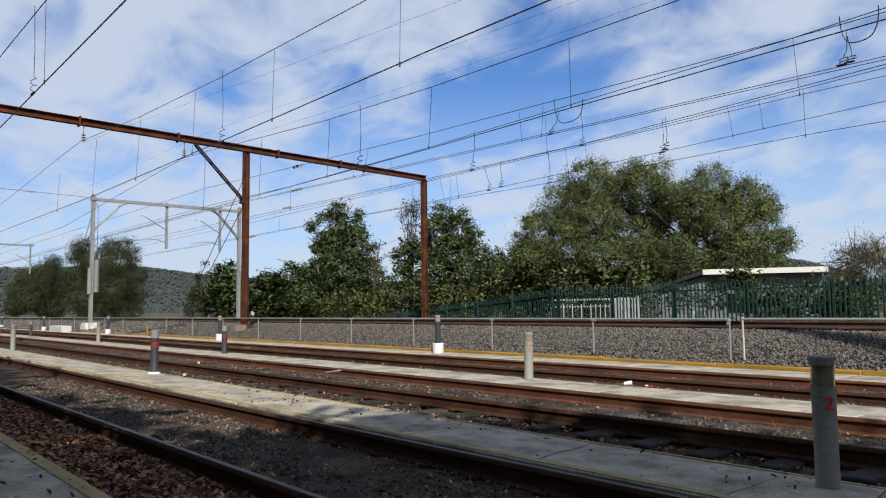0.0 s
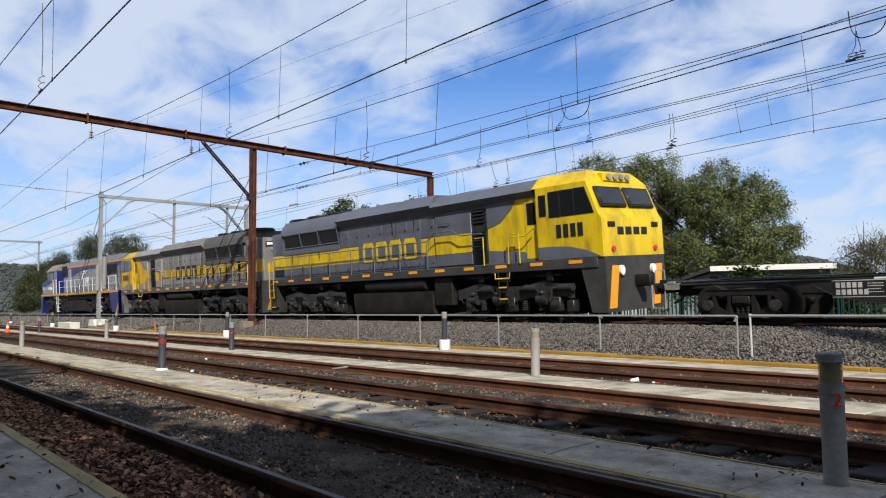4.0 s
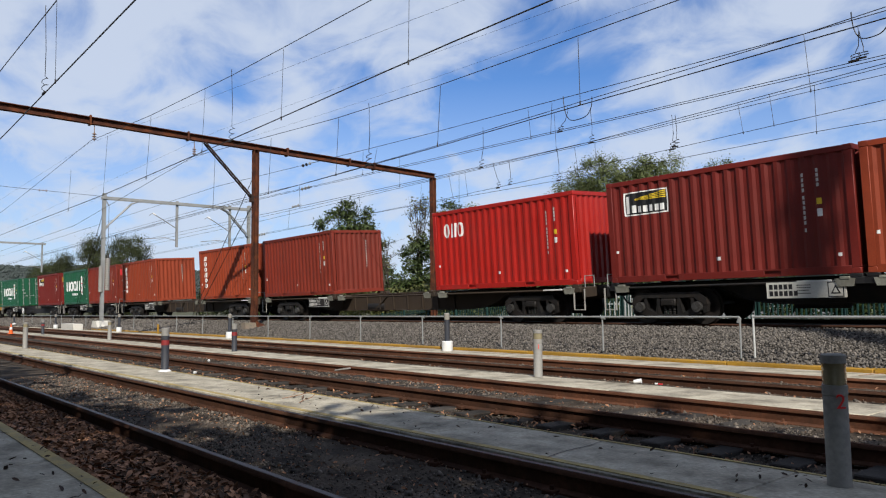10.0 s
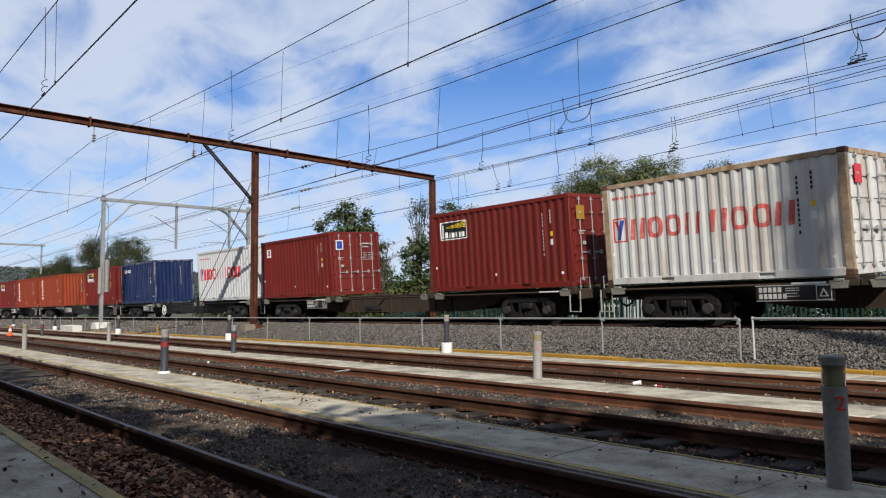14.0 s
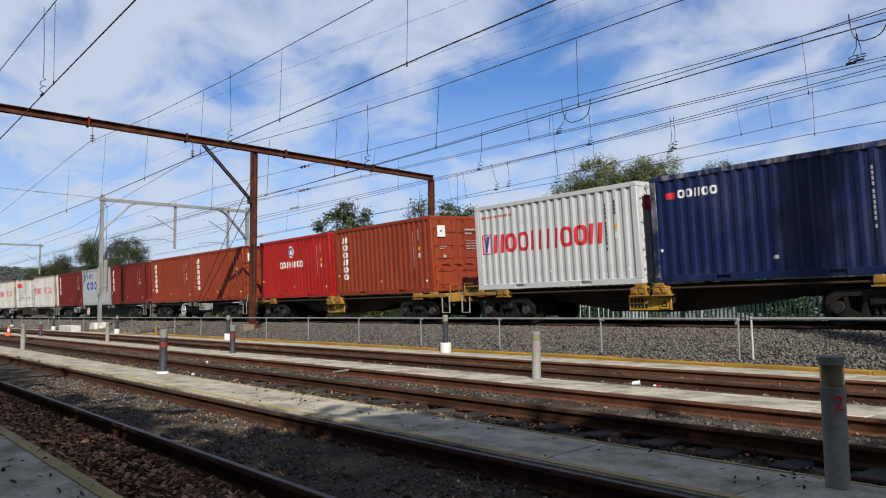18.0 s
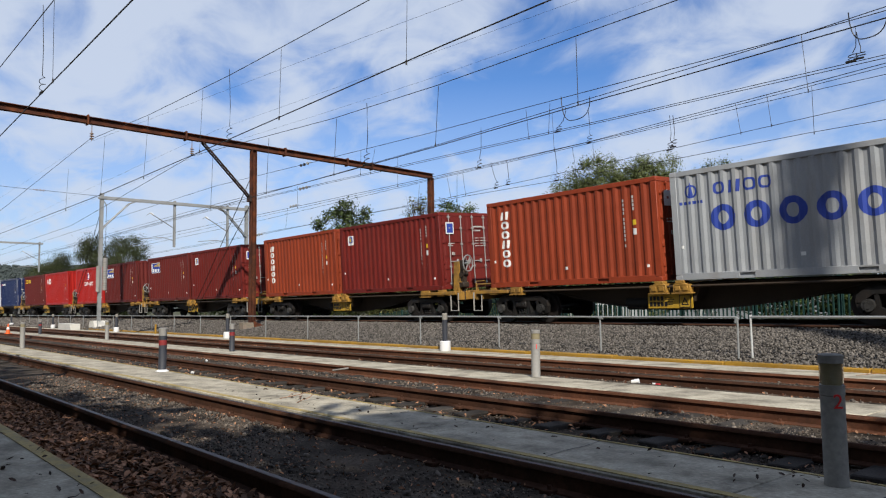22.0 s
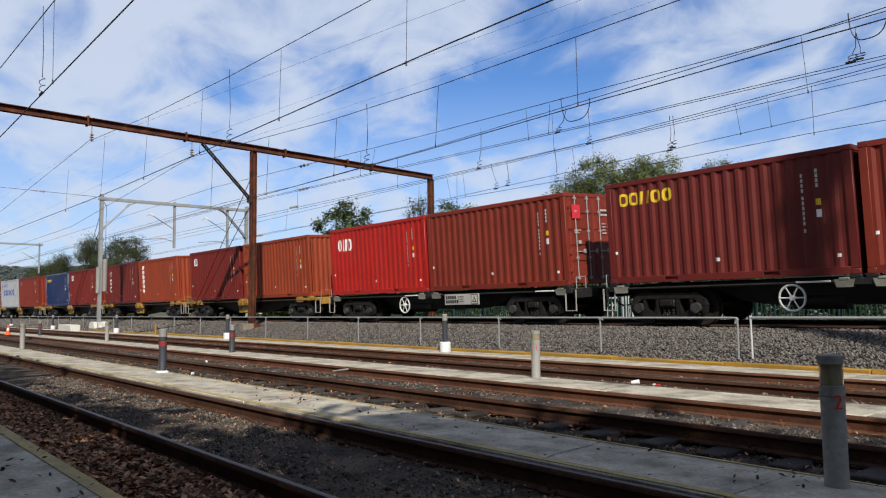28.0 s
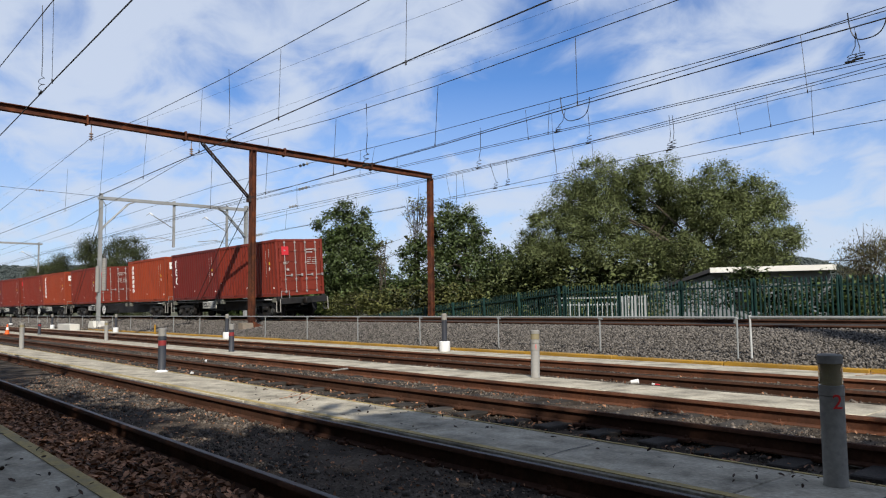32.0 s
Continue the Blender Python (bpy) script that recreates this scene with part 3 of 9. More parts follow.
def sleepers():
    g = Geo().box(-0.115, 0.115, -1.2, 1.2, -0.2, 0, 0.012)
    me = g.mesh("sleeper")
    rr = random.Random(3)
    for cy, z, x0, x1 in ((3.06, -0.158, -30, 2), (6.88, -0.150, -40, 0), (10.53, -0.155, -50, -2)):
        t = empty("sleeper_row", pose(0, cy, 0), "weathered timber sleepers sunk in dark gravel", "sleepers", "yard sleepers", "structure")
        x = x0
        while x < x1:
            obj("sleeper", me, M_SLEEPER, t, pose(x, rr.uniform(-0.04, 0.04), z + rr.uniform(-0.012, 0.018), 0, 0, rr.uniform(-1.2, 1.2)))
            x += 0.61 + rr.uniform(-0.03, 0.03)
    t = empty("sleeper_row", pose(0, 0, 0), "grey concrete sleepers under the main line", "sleepers", "main line sleepers", "structure")
    for k in range(90):
        obj("sleeper", me, M_CONC, t, on_track(-62 + k * 0.62) @ pose(0, 0, -0.158))


def concrete():
    def slab_row(name, y0, y1, z0, z1, x0, step, count, label, edge=True):
        t = empty(name, pose(0, 0, 0), label, "concrete path", "concrete paths", "structure")
        g = Geo().box(0.006, step - 0.006, y0, y1, z0, z1, 0.008)
        me = g.mesh("slab")
        for k in range(count):
            obj("slab", me, M_CONC, t, pose(x0 + k * step, 0, random.uniform(-0.003, 0.003)))
        if edge:
            e = Geo().box(0, step, y0 + 0.012, y0 + 0.085, z1, z1 + 0.004).box(0, step, y1 - 0.045, y1 - 0.012, z1, z1 + 0.004)
            em = e.mesh("edge_line")
            for k in range(count):
                obj("edge_line", em, M_EDGE, t, pose(x0 + k * step, 0, 0.002))
    slab_row("walkway_slabs", 3.94, 4.86, -0.30, 0.0, -63.4, 3.06, 22, "long shade-dappled concrete walkway between yard tracks")
    slab_row("walkway_slabs", 7.72, 8.60, -0.30, 0.0, -73.2, 3.06, 26, "sunlit pale concrete walkway between yard tracks", edge=False)
    slab_row("kerb_apron", 11.40, 12.32, -0.30, 0.0, -91, 3.5, 30, "narrow pale concrete apron beside the yellow kerb", edge=False)
    slab_row("platform_slabs", -3.2, 1.42, -0.30, 0.0, -30, 3.0, 13, "grey concrete platform edge with a faded yellow line", edge=False)
    rr = random.Random(31)
    for x, y, w, z in ((-3.6, 3.99, 0.82, 0.0), (-7.7, 4.0, 0.8, 0.0), (-1.6, 4.02, 0.8, 0.0), (-12.6, 4.0, 0.8, 0.0), (-3.3, -0.9, 1.9, 0.0), (-2.2, 0.1, 1.2, 0.0), (-6.0, 7.76, 0.8, 0.0), (-9.9, 7.76, 0.8, 0.0)):
        pts = [(x, y, z)]
        for k in range(6):
            pts.append((pts[-1][0] + rr.uniform(-0.035, 0.02), pts[-1][1] + w / 6, z))
        c = empty("crack", pose(0, 0, 0.004), "thin dark crack across the concrete", "crack", "concrete cracks", "structure")
        v, f = [], []
        for px, py, pz in pts:
            h = rr.uniform(0.003, 0.007)
            v += [(px - h, py, pz), (px + h, py, pz)]
        f = [(2 * i, 2 * i + 1, 2 * i + 3, 2 * i + 2) for i in range(len(pts) - 1)]
        obj("crack_line", Geo().add(v, f).mesh("crack_line", smooth=False, fix=False), M_GRILLE, c)
    t = empty("platform_line", pose(0, 0, 0), "faded yellow line along the concrete platform edge", "painted line", kind="structure")
    obj("line_strip", Geo().box(-30, 9, 1.315, 1.412, 0.001, 0.005), M_EDGE, t)
    t = empty("yellow_kerb", pose(0, 0, 0), "yellow-painted concrete kerb below the ballast bank", "kerb", kind="structure")
    me = Geo().box(0.005, 2.395, 12.34, 12.58, -0.25, 0.062, 0.012).mesh("kerb_stone")
    for k in range(45):
        obj("kerb_stone", me, M_KERB, t, pose(-98 + k * 2.4, random.uniform(-0.01, 0.01), random.uniform(-0.008, 0.008)))


STONE_V = np.array([(-.62, -.55, -.6), (.7, -.42, -.5), (.5, .62, -.62), (-.72, .5, -.42), (-.45, -.7, .5), (.55, -.5, .68), (.72, .38, .45), (-.5, .55, .7)])
STONE_F = np.array([(0, 2, 1), (0, 3, 2), (4, 5, 6), (4, 6, 7), (0, 1, 5), (0, 5, 4), (1, 2, 6), (1, 6, 5), (2, 3, 7), (2, 7, 6), (3, 0, 4), (3, 4, 7)])
PEBBLE_V = np.array([(.9, .1, 0), (-.1, .8, .1), (-.85, -.1, -.05), (.15, -.9, 0), (.1, .05, .75), (0, 0, -.7)])
PEBBLE_F = np.array([(0, 1, 4), (1, 2, 4), (2, 3, 4), (3, 0, 4), (1, 0, 5), (2, 1, 5), (3, 2, 5), (0, 3, 5)])


def stones(n, xy_z, size, rg, shape=(STONE_V, STONE_F)):
    p = xy_z(n)
    n = len(p)
    r = turns(n, rg)
    v, f = scatter(shape[0] * np.array((1, 0.8, 0.7)), shape[1], p, rg.uniform(*size, n), r)
    return v, f


def stuff_mesh(name, v, f, material, label, category):
    o = new(name, bulk(name, v, f, material))
    return tagged(o, label, category, kind="stuff")


def loose_stones():
    rg = np.random.default_rng(11)

    def bank(n):
        s = rg.uniform(-36, -1, n)
        # denser toward the camera
        keep = rg.uniform(0, 1, n) < np.clip(1.25 + s / 45, 0.35, 1)
        s = s[keep]
        off = rg.uniform(-4.45, -0.9, len(s))
        z = np.interp(off, [-4.42, -4.1, -2.05, -1.3, 1.3], [0.03, 0.10, 0.42, 0.50, 0.64]) + rg.uniform(-0.012, 0.04, len(s))
        x0, y0, h = np.interp(s, _S, _X), np.interp(s, _S, _Y), np.interp(s, _S, _H)
        return np.stack([x0 - off * np.sin(h), y0 + off * np.cos(h), z], -1)
    v, f = stones(98000, bank, (0.018, 0.037), rg)
    stuff_mesh("ballast_stones", v, f, M_STONE, "loose grey and brown crushed ballast stones", "stones")

    def farbank(n):
        s = rg.uniform(-85, -36, n)
        off = rg.uniform(-4.45, -0.9, n)
        z = np.interp(off, [-4.42, -4.1, -2.05, -1.3, 1.3], [0.03, 0.10, 0.42, 0.50, 0.64]) + rg.uniform(-0.01, 0.03, n)
        x0, y0, h = np.interp(s, _S, _X), np.interp(s, _S, _Y), np.interp(s, _S, _H)
        return np.stack([x0 - off * np.sin(h), y0 + off * np.cos(h), z], -1)
    v, f = stones(12000, farbank, (0.05, 0.08), rg)
    stuff_mesh("ballast_stones", v, f, M_STONE, "crushed ballast stones along the distant bank", "stones")

    def yard(n):
        y = np.concatenate([rg.uniform(2.38, 3.76, n * 42 // 100), rg.uniform(4.88, 7.6, n * 38 // 100), rg.uniform(8.62, 11.3, n * 20 // 100)])
        x = -rg.uniform(0.0, 1.0, len(y)) ** 1.5 * (5 + 3.4 * y) + 0.3
        # stones lie in drifts, with bare oily patches between
        drift = np.sin(x * 1.7 + y * 2.1) + np.sin(x * 0.63 - y * 3.3 + 1.0) + rg.normal(0, 0.9, len(y))
        k = (drift > -0.35) & ((y > 4) | (x < -6.3) | (rg.uniform(0, 1, len(y)) < 0.5)) & ((y > 4) | (rg.uniform(0, 1, len(y)) < 0.6))
        x, y = x[k], y[k]
        bed = np.interp(y, [1.4, 2.0, 2.6, 3.9, 4.9, 5.8, 6.9, 7.7, 8.65, 9.7, 10.5, 11.45], [-0.15, -0.14, -0.155, -0.155, -0.175, -0.195, -0.155, -0.15, -0.12, -0.125, -0.14, -0.13])
        return np.stack([x, y, bed + rg.uniform(-0.004, 0.012, len(y))], -1)
    v, f = stones(150000, yard, (0.005, 0.019), rg, (PEBBLE_V, PEBBLE_F))
    stuff_mesh("yard_stones", v, f, M_YSTONE, "small grey stones strewn between the yard rails", "stones")
    v, f = stones(7000, yard, (0.014, 0.042), rg)
    stuff_mesh("yard_stones", v, f, M_YSTONE, "larger broken stones lying among the yard gravel", "stones")


LEAF_V = np.array([(-1, 0, 0), (-0.35, 0.42, 0.12), (0.45, 0.36, 0.16), (1, 0, 0.02), (0.45, -0.36, 0.16), (-0.35, -0.42, 0.12)])
LEAF_F = np.array([(0, 1, 2, 3), (0, 3, 4, 5)])


def flat_turns(n, rg, tilt=0.5):
    a, b, c = rg.uniform(0, 6.283, n), rg.normal(0, tilt, n), rg.normal(0, tilt, n)
    ca, sa, cb, sb, cc, sc = np.cos(a), np.sin(a), np.cos(b), np.sin(b), np.cos(c), np.sin(c)
    z, o = np.zeros(n), np.ones(n)
    A = np.stack([np.stack([ca, -sa, z], -1), np.stack([sa, ca, z], -1), np.stack([z, z, o], -1)], 1)
    B = np.stack([np.stack([o, z, z], -1), np.stack([z, cb, -sb], -1), np.stack([z, sb, cb], -1)], 1)
    C = np.stack([np.stack([cc, z, sc], -1), np.stack([z, o, z], -1), np.stack([-sc, z, cc], -1)], 1)
    return A @ B @ C


def dry_leaves():
    rg = np.random.default_rng(5)

    def litter(n, y0, y1, z, x_of, size, name, label, tilt=0.5, material=M_DRYLEAF):
        y = rg.uniform(y0, y1, n)
        x = x_of(rg.uniform(0, 1, n), y)
        p = np.stack([x, y, z + rg.uniform(0, 0.03, n)], -1)
        v, f = scatter(LEAF_V, LEAF_F, p, rg.uniform(*size, n), flat_turns(n, rg, tilt))
        stuff_mesh(name, v, f, material, label, "leaves")
    litter(15000, 1.45, 2.24, -0.142, lambda u, y: -u ** 1.2 * 16 - 0.4, (0.013, 0.046), "leaf_litter", "thick brown leaf litter beside the platform edge")
    litter(3600, 4.9, 6.04, -0.178, lambda u, y: -u * 30 + 0.5, (0.011, 0.036), "leaf_litter", "fallen brown leaves beside the concrete walkway")
    litter(2600, 2.4, 3.75, -0.152, lambda u, y: -u ** 1.3 * 16, (0.007, 0.022), "leaf_litter", "scattered dry leaves between dark yard rails")
    litter(1300, 8.65, 11.2, -0.122, lambda u, y: -u * 40 - 2, (0.012, 0.034), "leaf_litter", "scattered dry leaves on the far yard track")
    litter(900, 6.2, 7.55, -0.155, lambda u, y: -u * 30, (0.012, 0.032), "leaf_litter", "scattered dry leaves along the rusty rail")
    # single leaves on the concrete
    litter(110, 3.99, 4.82, 0.010, lambda u, y: -u * 9 - 0.5, (0.012, 0.026), "fallen_leaves", "a few curled dark leaves on the walkway", 0.5, M_DARKLEAF)
    litter(300, -0.3, 1.40, 0.008, lambda u, y: -u * 6.5 - 1.0, (0.012, 0.036), "fallen_leaves", "a few curled leaves on the platform", 0.4, M_DARKLEAF)


build_ground()
rail_things()
concrete()


# ---- gantries and overhead wires ----
def i_beam(g, y0, y1, x, z0, z1, w):
    g.box(x - w / 2, x + w / 2, y0, y1, z1 - 0.025, z1)
    g.box(x - w / 2, x + w / 2, y0, y1, z0, z0 + 0.025)
    g.box(x - 0.012, x + 0.012, y0, y1, z0 + 0.025, z1 - 0.025)


def i_post(x, y, z0, z1, w, d):
    g = Geo()
    g.box(x - w / 2, x + w / 2, y - d / 2, y - d / 2 + 0.02, z0, z1)
    g.box(x - w / 2, x + w / 2, y + d / 2 - 0.02, y + d / 2, z0, z1)
    g.box(x - 0.01, x + 0.01, y - d / 2 + 0.02, y + d / 2 - 0.02, z0, z1)
    return g


def insulator(g, x, y, z, h=0.34):
    prof = [(0.018, z)]
    k = 3
    for i in range(k):
        b = z + 0.04 + i * (h - 0.08) / k
        prof += [(0.018, b), (0.075, b + 0.02), (0.06, b + 0.045), (0.018, b + 0.05)]
    prof += [(0.018, z + h)]
    g.lathe(prof, 10, x, y)


GANTRY = 1.10   # size of the rusty portal against its first plan


def rusty_gantry():
    x = -26.65
    grow = Matrix.Translation(EYE) @ Matrix.Scale(GANTRY, 4) @ Matrix.Translation(-Vector(EYE))
    t = empty("rusty_gantry", grow @ pose(x, 12.9, 0), "tall rusted steel portal carrying overhead wires over the tracks", "gantry")
    inv = pose(-x, -12.9, 0)

    def add(name, g, m, label=""):
        return obj(name, g.moved(inv), m, t, label=label)
    g = Geo(); i_beam(g, -4.6, 22.14, x, 7.20, 7.44, 0.22)

    def rise(y):   # the beam climbs gently toward the yard
        return (21.9 - y) * 0.0195
    g.v = [(a, b, c + rise(b)) for a, b, c in g.v]
    add("beam", g, M_RUSTBEAM, "long rust-streaked steel beam")
    for y in (1.5, 6.8, 10.2, 14.3, 17.3, 18.6):
        add("clamp", Geo().box(x - 0.13, x + 0.13, y - 0.03, y + 0.03, 7.15 + rise(y), 7.49 + rise(y), 0.006), M_RUSTBEAM)
    add("post", i_post(x, 12.93, 0.25, 7.36, 0.23, 0.21), M_RUSTBEAM, "rusty steel post")
    add("post", i_post(x, 22.02, -0.2, 7.19, 0.24, 0.22), M_RUSTBEAM, "rusty steel post")
    add("post", i_post(x, -4.4, -0.2, 7.69, 0.26, 0.24), M_RUSTBEAM, "rusty steel post")
    g = Geo(); g.tube((x - 0.09, 10.85, 7.40), (x - 0.09, 12.80, 5.45), 0.035, 6).tube((x + 0.09, 10.85, 7.40), (x + 0.09, 12.80, 5.45), 0.035, 6)
    g.box(x - 0.12, x + 0.12, 12.72, 12.83, 5.3, 5.55)
    add("brace", g, M_DARKBRACE, "dark paired diagonal brace")
    g = Geo().prism([(x - 0.26, -0.1), (x + 0.26, -0.1), (x + 0.17, 0.58), (x - 0.17, 0.58)], 1, 12.48, 12.98)
    add("footing", g, M_RUSTCONC, "stained sloped concrete footing")
    g = Geo().prism([(12.90, 0.64), (13.38, 0.44), (13.26, 0.20), (12.99, -0.05)], 0, x - 0.06, x + 0.20)
    add("foot_strut", g, M_RUSTBEAM)
    for y, z in ((6.95, 6.92), (3.05, 6.95), (10.45, 6.85)):
        g = Geo(); insulator(g, x, y, z); g.tube((x, y, z + 0.3), (x, y, 7.5), 0.014, 6)
        add("insulator", g, M_INSUL, "brown ribbed porcelain insulator")


def lattice_box(g, x, y0, y1, z0, z1, w):
    """Beam of two channels with lacing, along Y."""
    for sx in (-1, 1):
        g.box(x + sx * w / 2 - 0.02, x + sx * w / 2 + 0.02, y0, y1, z0, z1)
    n = int((y1 - y0) / 0.5)
    for k in range(n):
        a = y0 + (y1 - y0) * k / n
        b = y0 + (y1 - y0) * (k + 1) / n
        s = 1 if k % 2 else -1
        g.tube((x - s * w / 2, a, z1 - 0.02), (x + s * w / 2, b, z1 - 0.02), 0.014, 4)


def grey_gantry(x, y0, y1, z_top, posts, label, drops=(), weight=True, detail=True):
    t = empty("grey_gantry", pose(x, y0, 0), label, "gantry", "galvanised gantries")
    inv = pose(-x, -y0, 0)

    def add(name, g, m=M_GALV, lab=""):
        return obj(name, g.moved(inv), m, t, label=lab)
    g = Geo(); lattice_box(g, x, y0 - 0.1, y1 + 0.1, z_top - 0.36, z_top - 0.20, 0.36)
    add("beam", g)
    for y in posts:
        g = Geo()
        for sx in (-1, 1):
            g.box(x + sx * 0.11 - 0.018, x + sx * 0.11 + 0.018, y - 0.09, y + 0.09, 0.3, z_top)
        for k in range(16):
            za = 0.5 + k * (z_top - 0.7) / 16
            g.tube((x - 0.11, y - 0.09, za), (x + 0.11, y - 0.09, za + (z_top - 0.7) / 16), 0.014, 4)
        add("post", g)
        g = Geo().prism([(x - 0.55, -0.25), (x + 0.6, -0.25), (x + 0.6, 0.18), (x + 0.28, 0.52), (x - 0.38, 0.52), (x - 0.55, 0.25)], 1, y - 0.4, y + 0.4)
        if detail:
            add("footing", g, M_PALECONC, "pale concrete footing block")
    if detail:
        for y, d in ((posts[0], 1), (posts[-1], -1)):
            g = Geo()
            for sx in (-0.13, 0.13):
                g.path([(x + sx, y + d * 0.08, 6.05), (x + sx, y + d * 0.22, 6.28), (x + sx, y + d * 1.6, z_top - 0.52), (x + sx, y + d * 2.0, z_top - 0.36)], 0.045, 6)
            add("brace", g)
    for y in drops:
        g = Geo().box(x - 0.07, x + 0.07, y - 0.07, y + 0.07, 5.15, z_top - 0.1, 0.01)
        add("drop_post", g)
        g = Geo().tube((x, y, 6.35), (x, y - 1.55, 7.25), 0.03, 6).tube((x, y - 1.55, 7.25), (x, y - 1.75, 7.1), 0.02, 6)
        g.tube((x, y, 5.55), (x - 0.1, y - 0.7, 5.75), 0.025, 6).tube((x - 0.1, y - 0.7, 5.75), (x - 0.25, y - 1.9, 5.62), 0.025, 6)
        add("registration_arm", g)
        g = Geo(); insulator(g, 0, 0, -0.15, 0.3); g.moved(pose(x, y - 1.45, 7.2, 58, 0, 0))
        add("insulator", g, M_PLASTIC)
    if weight:
        y = posts[0]
        disc = Geo().lathe([(0.02, 0), (0.135, 0), (0.142, 0.01), (0.142, 0.115), (0.135, 0.125), (0.02, 0.134)], 14).mesh("balance_weight")
        for k in range(14):
            obj("balance_weight", disc, M_BOLLGREY, t, inv @ pose(x + 0.05, y + 0.27, 2.34 + k * 0.14))
        g = Geo().tube((x + 0.05, y + 0.27, 4.3), (x + 0.05, y + 0.27, 7.6), 0.012, 5).tube((x + 0.05, y + 0.27, 4.3), (x + 0.05, y + 0.27, 4.55), 0.1, 8, 0.03)
        add("weight_cable", g, M_WIRE)
        g = Geo().tube((x + 0.05, y - 0.10, 2.24), (x + 0.05, y - 0.10, 3.8), 0.13, 14)
        add("weight_guide", g, M_BOLLGREY, "pale cylindrical weight guard")
        g = Geo().tube((x + 0.1, y, 7.9), (x + 0.1, y + 0.27, 7.5), 0.03, 6)
        add("bracket", g)
    return t


rusty_gantry()
grey_gantry(-47.1, 12.9, 22.4, 8.25, (12.95, 22.38), "galvanised lattice portal with hanging weights beside the main line", drops=(17.4, 21.0))
grey_gantry(-84.0, 10.8, 17.4, 8.35, (10.8,), "distant galvanised cantilever over the main line", drops=(17.2,), weight=False, detail=False)
grey_gantry(-128.0, 11.0, 16.0, 8.0, (11.0,), "distant galvanised cantilever far along the line", drops=(), weight=False, detail=False)


def cable(y, r, label, *supports):
    """One overhead wire, gliding from support to support: (distance along the track, height)."""
    t = empty("overhead_wire", pose(0, y, 0), label, "wire", "overhead wires")
    obj("cable", Geo().path([(x, 0, z) for x, z in supports], r, 5), M_WIRE, t)


def dropper_row(y, *rows):
    t = empty("wire_droppers", pose(0, y, 0), "thin vertical droppers hanging between overhead wires", "droppers", "wire droppers")
    for x1, z1, x0, z0 in rows:
        obj("dropper", Geo().tube((x0, 0, z0), (x1, 0, z1), 0.0045 if y < 9 else 0.0065, 5), M_WIRE, t)
        obj("clip", Geo().tube((x0, 0, z0 - 0.03), (x0, 0, z0 + 0.05), 0.014, 6), M_WIRE, t)


